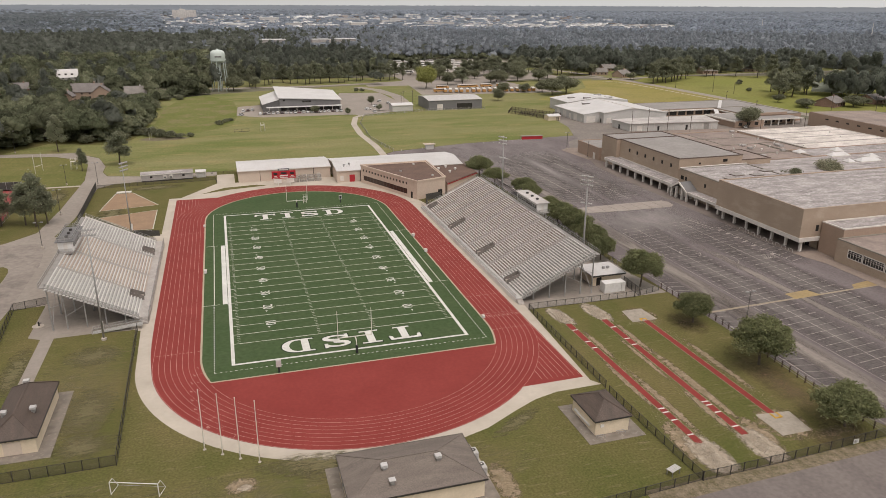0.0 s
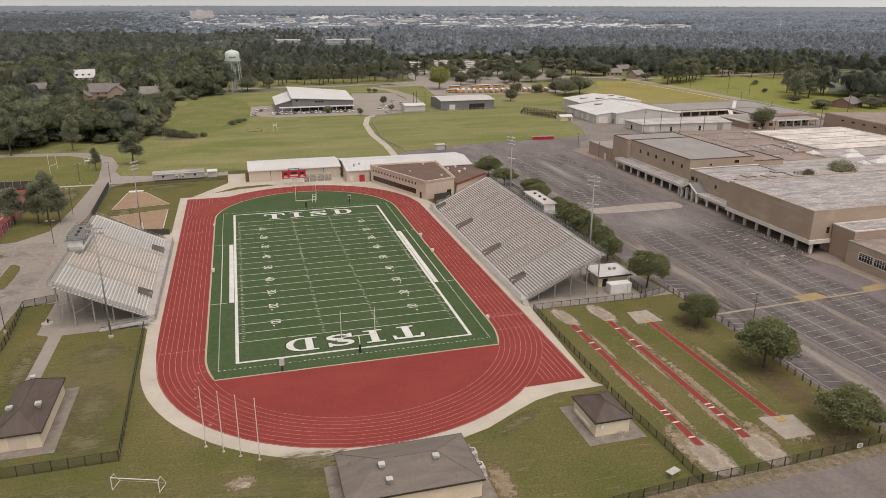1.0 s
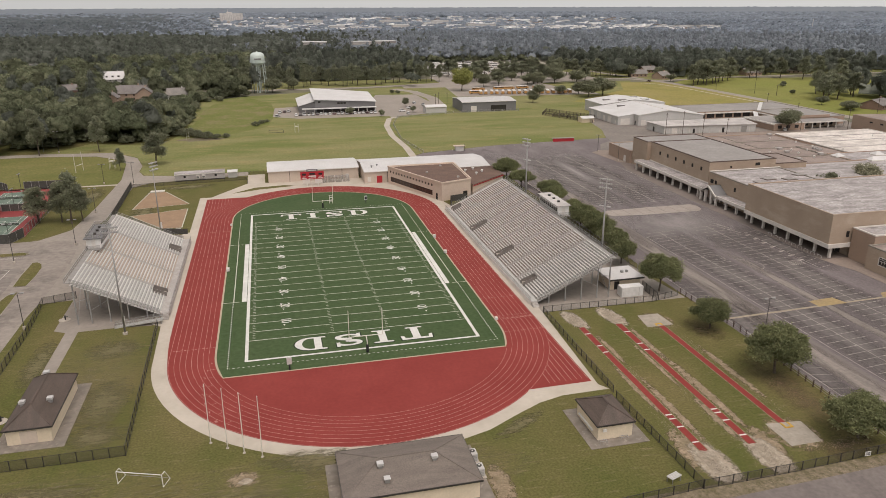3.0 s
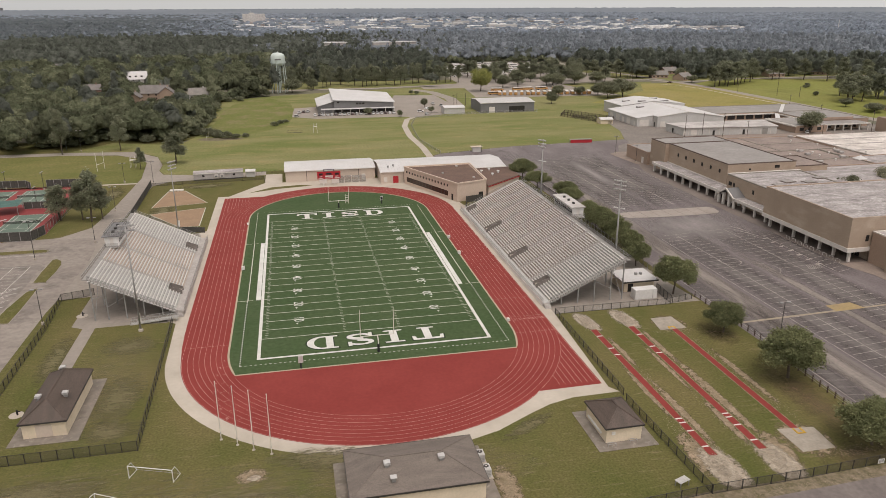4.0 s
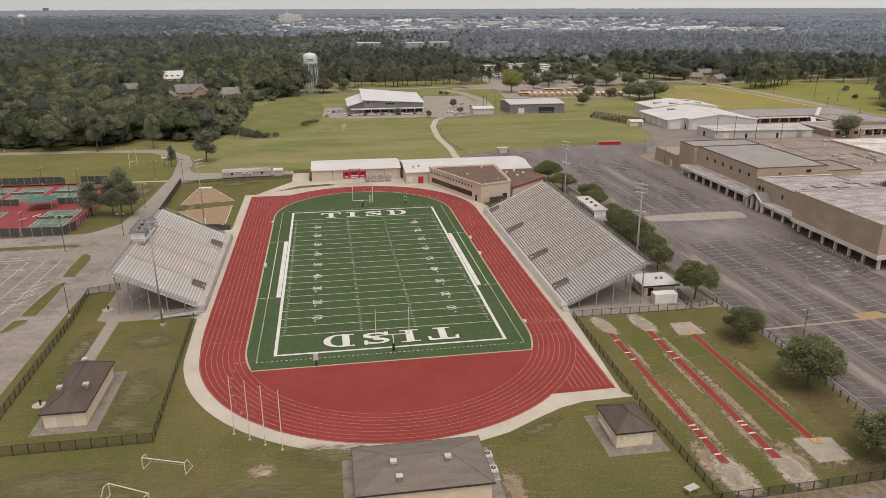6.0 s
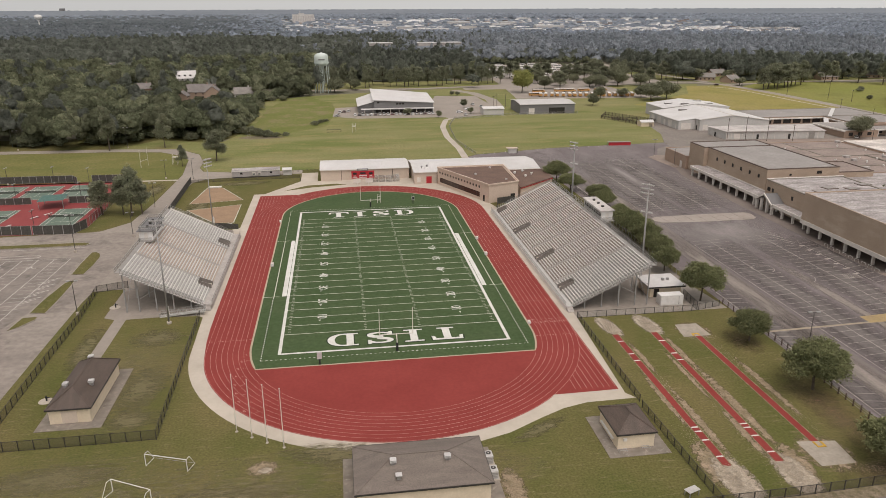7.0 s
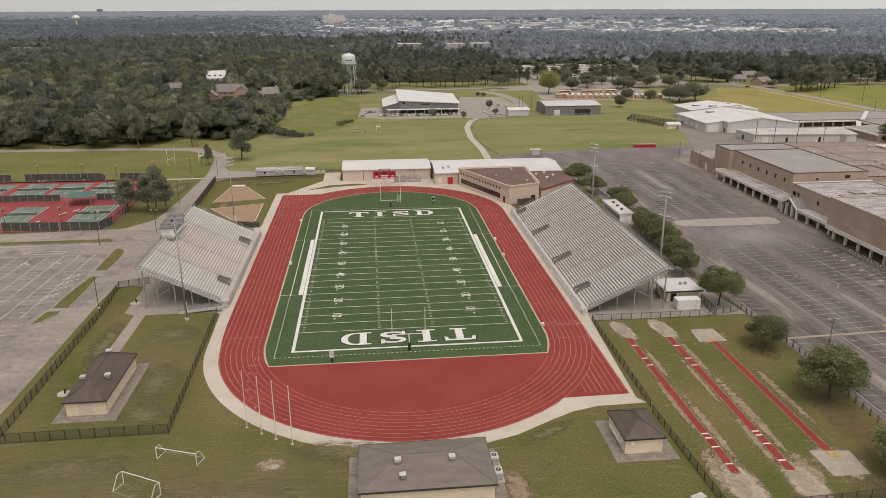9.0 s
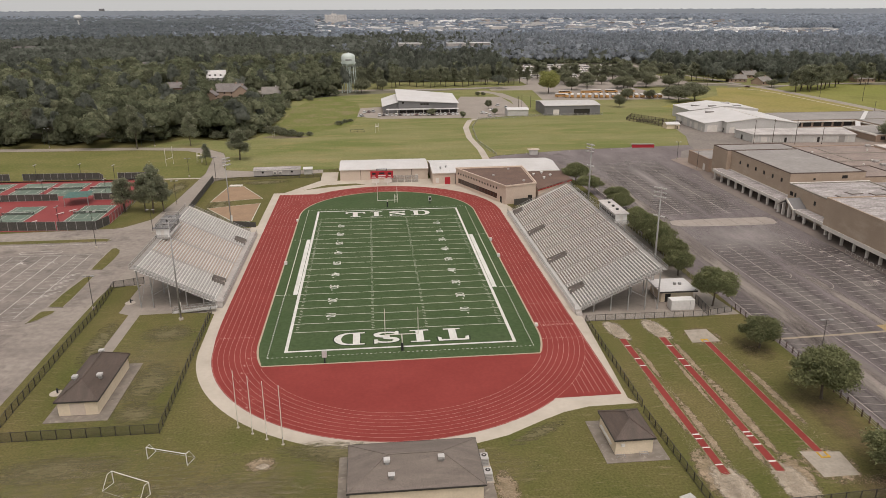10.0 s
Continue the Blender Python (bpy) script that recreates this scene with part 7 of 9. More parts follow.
# ---- tennis courts ----
setting("tennis_surface", Mesh().flat([(-260, 45), (-97, 41.5), (-94.2, 48), (-97.5, 112), (-100, 116), (-260, 119)], 0.07), TENNIS_RED, "red tennis court surface", "tennis court")
for cx0, cx1, cy0, cy1 in [(-148, -136, 89, 112), (-133.5, -122, 89, 111), (-119, -107, 89, 111), (-164, -152, 89, 112), (-136, -125, 51.5, 74), (-111.5, -100, 51, 73.5), (-152, -141, 51.5, 74), (-168, -157, 51.5, 74)]:
    ct = setting("tennis_court", Mesh().rect(cx0, cy0, cx1, cy1, 0.085), TENNIS_GREEN, "pale green tennis court with white lines", "tennis court")
    part("court_line", Mesh().strip([(cx0 + 0.3, cy0 + 0.3), (cx1 - 0.3, cy0 + 0.3), (cx1 - 0.3, cy1 - 0.3), (cx0 + 0.3, cy1 - 0.3)], 0.2, 0.1, True), WHITE, ct)
    xm, ym = (cx0 + cx1) / 2, (cy0 + cy1) / 2
    for pts in ([(cx0 + 1.8, cy0), (cx0 + 1.8, cy1)], [(cx1 - 1.8, cy0), (cx1 - 1.8, cy1)], [(cx0 + 1.8, ym - 6), (cx1 - 1.8, ym - 6)], [(cx0 + 1.8, ym + 6), (cx1 - 1.8, ym + 6)], [(xm, ym - 6), (xm, ym + 6)]):
        part("court_line", Mesh().strip(pts, 0.14, 0.1), WHITE, ct)
    n = thing("tennis_net", "dark tennis net across the court", "tennis net", xm, ym, 0.085, 0, "tennis nets")
    part("net", Mesh().box(-(cx1 - cx0) / 2, -0.02, 0.05, (cx1 - cx0) / 2, 0.02, 0.95), CHAIN, n)
    part("tape", Mesh().box(-(cx1 - cx0) / 2, -0.04, 0.95, (cx1 - cx0) / 2, 0.04, 1.02), WHITE_PAINT, n)
    for s in (-1, 1):
        part("post", Mesh().tube((s * (cx1 - cx0) / 2, 0, 0), (s * (cx1 - cx0) / 2, 0, 1.15), 0.06), DARK_STEEL, n)
sd = thing("shade_shelter", "teal canopy shelter between the tennis courts", "shelter", -115.2, 78.2, 0.07, 8)
part("canopy", Mesh().add([(-4.4, -5, 3.2), (4.4, -5, 3.2), (4.4, 5, 3.2), (-4.4, 5, 3.2), (-2.6, 0, 4.2), (2.6, 0, 4.2)], [(0, 1, 5, 4), (1, 2, 5), (2, 3, 4, 5), (3, 0, 4), (3, 2, 1, 0)]), TEAL, sd)
for x in (-4, 4):
    for y in (-4.6, 4.6):
        part("post", Mesh().tube((x, y, 0), (x, y, 3.2), 0.12), STEEL, sd)
for x, y in ((-113, 66), (-116, 62), (-121, 52), (-119, 49), (-105, 84), (-103, 88), (-150, 86), (-153, 84)):
    b = thing("court_bench", "white bench on the red tennis surface", "bench", x, y, 0.07, 60, "tennis benches")
    part("seat", Mesh().box(-1.6, -0.25, 0.42, 1.6, 0.25, 0.5), WHITE_PAINT, b)
    for s in (-1.2, 1.2):
        part("leg", Mesh().box(s - 0.06, -0.2, 0, s + 0.06, 0.2, 0.42), STEEL, b)


# ---- fences ----
def fence(label, pts, height, gap, wire, postm, rail=True, r=0.05, group="chain-link fences", z=0.0):
    f = thing("fence", label, "fence", pts[0][0], pts[0][1], 0, 0, group)
    ox, oy = pts[0]
    pts = [(x - ox, y - oy) for x, y in pts]
    pm = Mesh().box(-r, -r, 0, r, r, height + 0.08).data("post", postm)
    for (ax, ay), (bx, by) in zip(pts, pts[1:]):
        L = math.hypot(bx - ax, by - ay)
        n = max(1, round(L / gap))
        for i in range(n):
            p = new("post", pm)
            p.parent = f
            p.location = (ax + (bx - ax) * i / n, ay + (by - ay) * i / n, z)
        part("wire_panel", Mesh().add([(ax, ay, z + 0.05), (bx, by, z + 0.05), (bx, by, z + height), (ax, ay, z + height)], [(0, 1, 2, 3)]), wire, f)
        if rail:
            part("top_rail", Mesh().beam((ax, ay, z + height), (bx, by, z + height), 0.06, 0.06), postm, f)
            part("bottom_rail", Mesh().beam((ax, ay, z + 0.1), (bx, by, z + 0.1), 0.05, 0.05), postm, f)
    p = new("post", pm)
    p.parent = f
    p.location = (*pts[-1], z)
    return f


fence("black chain-link fence round the hut lawn", [(-140, -84.4), (-43.2, -83.9), (-44.6, -33)], 1.9, 2.45, CHAIN, DARK_STEEL, True, 0.06)
fence("black chain-link fence beside the west road", [(-71.4, -84), (-71.9, -55), (-72.2, -31), (-73.5, -13), (-66.5, -10.5)], 1.9, 2.45, CHAIN, DARK_STEEL, True, 0.06)
fence("black chain-link fence along the jumping lawn", [(43.2, -46.8), (42.6, -84.5)], 1.6, 2.45, CHAIN, DARK_STEEL, True, 0.06)
fence("black chain-link fence past the ticket hut", [(42.2, -86.5), (43.0, -113.6), (30.0, -114.5), (5, -116)], 1.6, 2.45, CHAIN, DARK_STEEL, True, 0.06)
fence("black chain-link fence along the south road", [(43.0, -113.8), (58, -113.5), (80.2, -112.4)], 1.7, 2.45, CHAIN, DARK_STEEL, True, 0.06)
fence("black chain-link fence along the grandstand paving", [(43.2, -46.6), (71.5, -46.9), (79.5, -45.0)], 1.6, 2.3, CHAIN_LIGHT, DARK_STEEL, True, 0.05)
fence("dark fence between the stand and the car park", [(73.4, -38.5), (73.0, -46.6)], 2.2, 2.3, CHAIN, DARK_STEEL, True, 0.05)
fence("pale fence behind the grandstand", [(79.0, -28), (79.2, 40), (74.5, 75)], 1.6, 2.6, CHAIN_LIGHT, STEEL, True, 0.05)
fence("dark windscreen fence round the softball infields", [(-70.8, 60), (-70.9, 66.6), (-71.9, 108.2)], 2.6, 3.0, SCREEN, DARK_STEEL, True, 0.06)
fence("wire fence along the road bend", [(-71.9, 108.2), (-27.4, 111), (-27.0, 104)], 1.3, 3.0, CHAIN, DARK_STEEL, True, 0.05)
fence("dark fence beside the visitors' stand", [(-44.4, 38.4), (-52, 40.6)], 1.8, 2.4, SCREEN, DARK_STEEL, True, 0.05)
fence("dark fence at the grandstand's far corner", [(44.5, 46.5), (46.5, 56), (53, 58)], 2.4, 2.4, SCREEN, DARK_STEEL, True, 0.05)
for pts in ([(-128, 43.4), (-109.5, 42)], [(-109, 42), (-96.5, 41.2), (-94.4, 48)]):
    fence("dark windscreen tennis fence with steel posts", pts, 3.1, 3.0, SCREEN, STEEL, True, 0.06, "tennis fences")
fence("tall wire tennis fence with steel posts", [(-94.4, 48), (-94.6, 88), (-99, 114)], 3.1, 3.0, CHAIN, STEEL, True, 0.06, "tennis fences")
for pts in ([(-152.6, 118.2), (-121, 117.2), (-118, 113)], [(-113.2, 116.4), (-99, 115.6)], [(-190, 119), (-158, 118.4)]):
    fence("dark windscreen fence behind the tennis courts", pts, 3.0, 3.0, SCREEN, STEEL, True, 0.06, "tennis fences")
for pts in ([(-190, 83.4), (-124.5, 82.4)], [(-111, 82), (-97, 81.5)]):
    fence("dark windscreen divider between the tennis courts", pts, 2.6, 3.0, SCREEN, STEEL, True, 0.06, "tennis fences")
# slim rail fence by the car park
ef = thing("rail_fence", "dark post-and-rail fence between lawn and car park", "fence")
pts = [(81.0, -44), (82.0, -67), (80.8, -81), (80.3, -96), (80.0, -112.4)]
pmesh = Mesh().box(-0.09, -0.09, 0, 0.09, 0.09, 1.5).data("post", mat("rust_brown_post", (0.07, 0.045, 0.035), (0.1, 0.06, 0.05), 0.6, 3.0))
for (ax, ay), (bx, by) in zip(pts, pts[1:]):
    n = round(math.hypot(bx - ax, by - ay) / 2.3)
    for i in range(n):
        p = new("post", pmesh)
        p.parent = ef
        p.location = (ax + (bx - ax) * i / n, ay + (by - ay) * i / n, 0)
    for z in (0.5, 0.95, 1.3):
        part("rail", Mesh().beam((ax, ay, z), (bx, by, z), 0.05, 0.06), STEEL, ef)
sg = thing("fence_sign", "small white sign with dark writing on the fence", "sign", 72.5, -113.4, 0)
part("board", Mesh().box(-0.55, -0.08, 0.75, 0.55, -0.04, 1.55), WHITE_PAINT, sg)
for z in (1.3, 1.1, 0.92):
    part("text_bar", Mesh().box(-0.4, -0.09, z, 0.4, -0.08, z + 0.1), BLACK, sg)
tb = thing("white_table", "white slatted table at the fence corner", "table", 39.6, -111.0, 0, 20)
for k in range(5):
    part("slat", Mesh().box(-1.1, -0.6 + 0.25 * k, 1.0, 1.1, -0.4 + 0.25 * k, 1.06), LAMP_GREY, tb)
for x in (-0.9, 0.9):
    for y in (-0.5, 0.5):
        part("leg", Mesh().box(x - 0.05, y - 0.05, 0, x + 0.05, y + 0.05, 1.0), STEEL, tb)


# ---- lamp posts, poles ----
def lamp_post(x, y, h, label="tall slim dark car park lamp", heads=2, turn=0):
    l = thing("lamp_post", label, "street lamp", x, y, 0, turn, "lamp posts")
    part("footing", Mesh().lathe([(0.35, 0), (0.35, 0.7), (0.3, 0.75)], 0, 0, 8), CONCRETE, l)
    part("pole", Mesh().tube((0, 0, 0.7), (0, 0, h), 0.1, 0.07), DARK_STEEL, l)
    for k in range(heads):
        s = 1 if k % 2 else -1
        part("arm", Mesh().beam((0, 0, h), (s * 0.9, 0, h + 0.1), 0.08, 0.08), DARK_STEEL, l)
        part("head", Mesh().box(s * 0.9 - 0.4, -0.25, h, s * 0.9 + 0.4, 0.25, h + 0.22), STEEL, l)


for x, y, h in ((88.3, -67.2, 7.4), (-73.8, -27.0, 8.6), (-71.8, 112.7, 9.3), (-78.2, 72, 8.8), (-76.6, 35, 8.0), (-89.7, 21.5, 11.5), (140.1, 130, 8.2), (139.7, 107.4, 8.0), (-173, 196, 10), (-119, 194, 10.5), (-98.5, -28.5, 7.5), (-84, 118, 8)):
    lamp_post(x, y, h)
for x, y in ((-150, 80), (-131, 86), (-108, 86), (-128, 46), (-110, 46), (-146, 116), (-128, 116), (-113, 112), (-160, 46)):
    lamp_post(x, y, 7.0, "grey tennis court lamp on a slim pole", 2, 90)
for x, y, h in ((194.3, 160, 13), (205, 160.5, 13.5), (217.3, 160, 13), (231, 158, 9), (330, 256, 9), (364, 317, 15), (372, 301, 9), (307, 154, 12), (363, 192, 12), (371, 165, 14), (267, 144, 8), (351, 350, 10), (320, 212, 8), (352, 420, 12), (300, 440, 11), (262, 445, 11), (100, 312, 9), (110, 318, 9), (104, 320, 9)):
    u = thing("utility_pole", "brown wooden utility pole with a cross-arm", "utility pole", x, y, 0, 20, "utility poles")
    part("pole", Mesh().tube((0, 0, 0), (0, 0, h), 0.17, 0.12), BARK, u)
    part("cross_arm", Mesh().beam((-1.2, 0, h - 0.8), (1.2, 0, h - 0.8), 0.12, 0.12), BARK, u)
    for s in (-1.0, 0, 1.0):
        part("insulator", Mesh().tube((s, 0, h - 0.75), (s, 0, h - 0.5), 0.06), WHITE_PAINT, u)
for x, y, s in ((-99.0, 145, 1.0), (-60, 216, 0.5)):
    pg = thing("practice_goal", "pale practice goal post on the field", "goal post", x, y, 0, 70)
    pg.scale = (s, s, s)
    part("frame_bars", Mesh().tube((-2.8, 0, 3.0), (2.8, 0, 3.0), 0.09).tube((-2.8, 0, 0), (-2.8, 0, 8.2), 0.09).tube((2.8, 0, 0), (2.8, 0, 8.2), 0.09), POST_WHITE, pg)
for x, y in ((-86, 148), (-1.5, 225)):
    st = thing("coaching_tower", "white steel coaching tower on the field", "tower", x, y, 0)
    for a in (-1, 1):
        for b in (-1, 1):
            part("leg", Mesh().tube((a * 1.1, b * 1.1, 0), (a * 0.9, b * 0.9, 5.0), 0.07), POST_WHITE, st)
    part("platform", Mesh().box(-1.1, -1.1, 3.4, 1.1, 1.1, 3.55), POST_WHITE, st)
    part("rail", Mesh().strip([(-1, -1), (1, -1), (1, 1), (-1, 1)], 0.1, 4.6, True), POST_WHITE, st)
sl = thing("blocking_sled", "dark football blocking sled on the practice field", "blocking sled", -13, 226, 0)
part("bars", Mesh().tube((-4, 0, 0.2), (4, 0, 0.2), 0.08).tube((-4, 0, 1.6), (4, 0, 1.6), 0.08).tube((-4, 0, 0), (-4, 0, 1.6), 0.08).tube((4, 0, 0), (4, 0, 1.6), 0.08).tube((0, 0, 0), (0, 0, 1.6), 0.08), DARK_STEEL, sl)
for i in range(2):
    f = fence("wire fence of the practice field", [[(56, 148), (52, 185), (56, 235), (64, 265)], [(64, 265), (104, 276), (150, 276)]][i], 1.5, 6, CHAIN_LIGHT, STEEL, True, 0.06)
bn = fence("wooden corral fence of the ag yard", [(158, 252), (167, 268), (186, 232), (176, 214), (158, 252)], 2.0, 3.0, CHAIN, BARK, True, 0.12, "corrals")
bn = fence("wooden corral fence of the ag yard", [(163, 245), (178, 240), (172, 228), (163, 258)], 2.0, 3.0, CHAIN, BARK, True, 0.12, "corrals")
metal_shed("corral_shed", "small cream shed by the corral", 170, 178, 216, 222, 2.6, 3.6, CREAM, None, False)


# ---- vehicles ----
def car_body(name, paint, label, bed=False):
    c = thing(name, label, "car", 0, 0, 0, 0, "parked cars")
    low = [(-2.25, 0.35), (2.25, 0.35), (2.3, 0.8), (1.35, 0.98), (-2.2, 1.0)]
    part("body", Mesh().add([(x, -0.88, z) for x, z in low] + [(x, 0.88, z) for x, z in low], [(4, 3, 2, 1, 0), (5, 6, 7, 8, 9)] + [(i, (i + 1) % 5, 5 + (i + 1) % 5, 5 + i) for i in range(5)]), paint, c)
    cab = [(-0.4 if bed else -1.9, 0.98), (1.25, 0.97), (0.55, 1.5), (-0.3 if bed else -1.4, 1.55)]
    part("cabin", Mesh().add([(x, -0.76, z) for x, z in cab] + [(x, 0.76, z) for x, z in cab], [(3, 2, 1, 0), (4, 5, 6, 7)] + [(i, (i + 1) % 4, 4 + (i + 1) % 4, 4 + i) for i in range(4)]), WINDOW, c, "dark window glass")
    part("roof", Mesh().box(-0.28 if bed else -1.35, -0.72, 1.54, 0.55, 0.72, 1.6), paint, c)
    for x in (-1.4, 1.4):
        for y in (-0.85, 0.85):
            part("wheel", Mesh().tube((x, y - 0.1, 0.33), (x, y + 0.1, 0.33), 0.33, n=10), BLACK, c)
    return c


CARS = [car_body("car", CAR_PAINT, "silver-white parked car on the concrete lot"), car_body("car", CAR_DARK, "dark parked car on the concrete lot"), car_body("pickup", CAR_PAINT, "white parked pickup truck on the lot", True)]
spots = [(1 + 2.75 * i, 289.5 + random.uniform(-0.4, 0.4), 90) for i in range(20)] + [(-9 + 3 * i, 305 + i * 2, 80) for i in range(3)] + [(6, 292, 90), (-11, 288, 60), (58, 290, 90), (72, 292, 0), (80, 306, 20), (74, 280, 90), (330, 425, 120), (270, 160, 60), (92, 318, 95), (88, 330, 95), (84, 342, 95)]
for i, (x, y, r) in enumerate(spots):
    src = CARS[0] if i % 4 in (0, 2) else CARS[1 if i % 4 == 1 else 2]
    if i < 3:
        CARS[i].matrix_world = pose(x, y, 0.08, 0, 0, r)
    else:
        copy_thing(src, pose(x, y, 0.08, 0, 0, r))


def bus():
    b = thing("school_bus", "yellow school bus with a white roof in the yard", "bus", 0, 0, 0, 0, "school buses")
    part("body", Mesh().box(-5.2, -1.2, 0.6, 4.2, 1.2, 2.5).box(4.2, -1.05, 0.6, 5.6, 1.05, 1.6), BUS_YELLOW, b)
    part("roof", Mesh().prism([(-5.2, -1.1), (4.2, -1.1), (4.2, 1.1), (-5.2, 1.1)], 2.5, 2.95), WHITE_PAINT, b, "white roof")
    for s in (-1.21, 1.19):
        part("window_strip", Mesh().box(-4.9, s, 1.75, 3.6, s + 0.02, 2.35), WINDOW, b)
    part("windscreen", Mesh().box(4.2, -0.95, 1.7, 4.24, 0.95, 2.4), WINDOW, b)
    for x in (-3.4, 3.6):
        for y in (-1.1, 1.1):
            part("wheel", Mesh().tube((x, y - 0.12, 0.48), (x, y + 0.12, 0.48), 0.48, n=10), BLACK, b)
    return b


BUS = bus()
BUS.matrix_world = pose(148, 376, 0.07, 0, 0, 5)
for i in range(17):
    copy_thing(BUS, pose(151.5 + 4.6 * i + random.uniform(-0.4, 0.4), 374 - 0.13 * 4.6 * i + random.uniform(-0.4, 0.4), 0.07, 0, 0, 75 + random.uniform(-4, 4)))
for i, x in enumerate((157, 176, 184, 197, 212)):
    copy_thing(BUS, pose(x, 399 + i * 0.6, 0.07, 0, 0, 2 * i))
WHITE_BUS = copy_thing(BUS, pose(146, 530, 0.07))
tagged(WHITE_BUS, "white bus parked in the back yard", "bus")
for o in WHITE_BUS.children:
    if o.name.startswith("body"):
        o.data = o.data.copy()
        o.data.materials[0] = WHITE_PAINT
for r in range(6):
    for i in range(9):
        if (r * 9 + i) % 7 != 3:
            copy_thing(WHITE_BUS, pose(150 + 13.5 * i + 4 * r + random.uniform(-1, 1), 540 + 26 * r + random.uniform(-1, 1), 0.07, 0, 0, random.choice((0, 3, -4))))

# ---- trees ----
RNG = np.random.default_rng(5)
BI = np.array([[0, 1, 3], [1, 2, 3], [2, 0, 3], [1, 0, 4], [2, 1, 4], [0, 2, 4]])


def clumps(centres, size, squash=0.75):
    """Leaf masses: a rough five-cornered body at each centre."""
    n = len(centres)
    a = RNG.uniform(0, 6.283, n)[:, None] + np.array([0, 2.094, 4.189])[None]
    r = size * RNG.uniform(0.65, 1.3, (n, 5))
    v = np.zeros((n, 5, 3))
    v[:, :3, 0], v[:, :3, 1] = np.cos(a) * r[:, :3], np.sin(a) * r[:, :3]
    v[:, :3, 2] = RNG.uniform(-0.45, 0.45, (n, 3)) * size
    v[:, 3, 2], v[:, 4, 2] = r[:, 3] * squash, -r[:, 4] * squash
    v[:, 3:, :2] = RNG.uniform(-0.4, 0.4, (n, 2, 2)) * size
    v += centres[:, None]
    f = BI[None] + (np.arange(n) * 5)[:, None, None]
    return v.reshape(-1, 3), f.reshape(-1, 3)


def sprays(centres, size):
    """Leaf sprays: small bent leaf cards that face every way."""
    n = len(centres)
    d = RNG.normal(size=(n, 3))
    d /= np.linalg.norm(d, axis=1)[:, None]
    e = np.cross(d, RNG.normal(size=(n, 3)))
    e /= np.linalg.norm(e, axis=1)[:, None]
    g = np.cross(d, e)
    s = (size * RNG.uniform(0.6, 1.35, n))[:, None]
    v = np.stack([centres - d * s, centres + e * s * 0.55 + g * s * 0.2, centres + d * s, centres - e * s * 0.55 + g * s * 0.2], 1)
    f = np.array([[0, 1, 2], [0, 2, 3]])[None] + (np.arange(n) * 4)[:, None, None]
    return v.reshape(-1, 3), f.reshape(-1, 3)


def leaf_cards(centres, outward, size):
    """Leaf cards that lie along the surface of a crown, at uneven angles."""
    n = len(centres)
    up = outward + RNG.normal(size=(n, 3)) * 0.45
    up /= np.linalg.norm(up, axis=1)[:, None]
    d = np.cross(up, RNG.normal(size=(n, 3)))
    d /= np.linalg.norm(d, axis=1)[:, None]
    e = np.cross(up, d)
    s = (size * RNG.uniform(0.6, 1.4, n))[:, None]
    v = np.stack([centres - d * s, centres + e * s * 0.6 + up * s * 0.25, centres + d * s, centres - e * s * 0.6 + up * s * 0.25], 1)
    f = np.array([[0, 1, 2], [0, 2, 3]])[None] + (np.arange(n) * 4)[:, None, None]
    return v.reshape(-1, 3), f.reshape(-1, 3)


def crown_lobes(kind):
    """The main masses of a crown, in a unit box: centres and radii."""
    if kind == "round":
        d = RNG.normal(size=(16, 3))
        d /= np.linalg.norm(d, axis=1)[:, None]
        return np.array([0, 0, 0.58]) + d * np.array([0.26, 0.26, 0.22]), RNG.uniform(0.17, 0.25, 16)
    lobes = 26
    ang = RNG.uniform(0, 6.283, lobes)
    if kind == "oak":
        u = (np.arange(lobes) + RNG.random(lobes)) / lobes
        zz = 1.0 - 1.5 * u
        rad = np.sqrt(1 - zz * zz) * RNG.uniform(0.5, 1.2, lobes)
        ang = np.arange(lobes) * 2.39996 + RNG.uniform(-0.4, 0.4, lobes)
        return np.stack([np.cos(ang) * rad * 0.33, np.sin(ang) * rad * 0.33, 0.58 + zz * 0.25 * RNG.uniform(0.85, 1.1, lobes)], 1), RNG.uniform(0.07, 0.2, lobes)
    zz = np.linspace(0.34, 0.93, lobes)
    rad = (1.25 - zz) * RNG.uniform(0.15, 0.5, lobes)
    return np.stack([np.cos(ang) * rad, np.sin(ang) * rad, zz], 1), RNG.uniform(0.12, 0.2, lobes) * (1.5 - zz * 0.7)


def squash_of(kind):
    return np.array([1.15, 1.15, 0.46 if kind == "pine" else 0.8])


def crown_points(n, kind, shell, lobes):
    """Points near the surface of a lobed crown."""
    lc, lr = lobes
    k = RNG.integers(0, len(lr), n)
    d = RNG.normal(size=(n, 3))
    d /= np.linalg.norm(d, axis=1)[:, None]
    r = (shell + (1 - shell) * RNG.random(n))[:, None] * lr[k][:, None]
    return lc[k] + d * r * squash_of(kind)


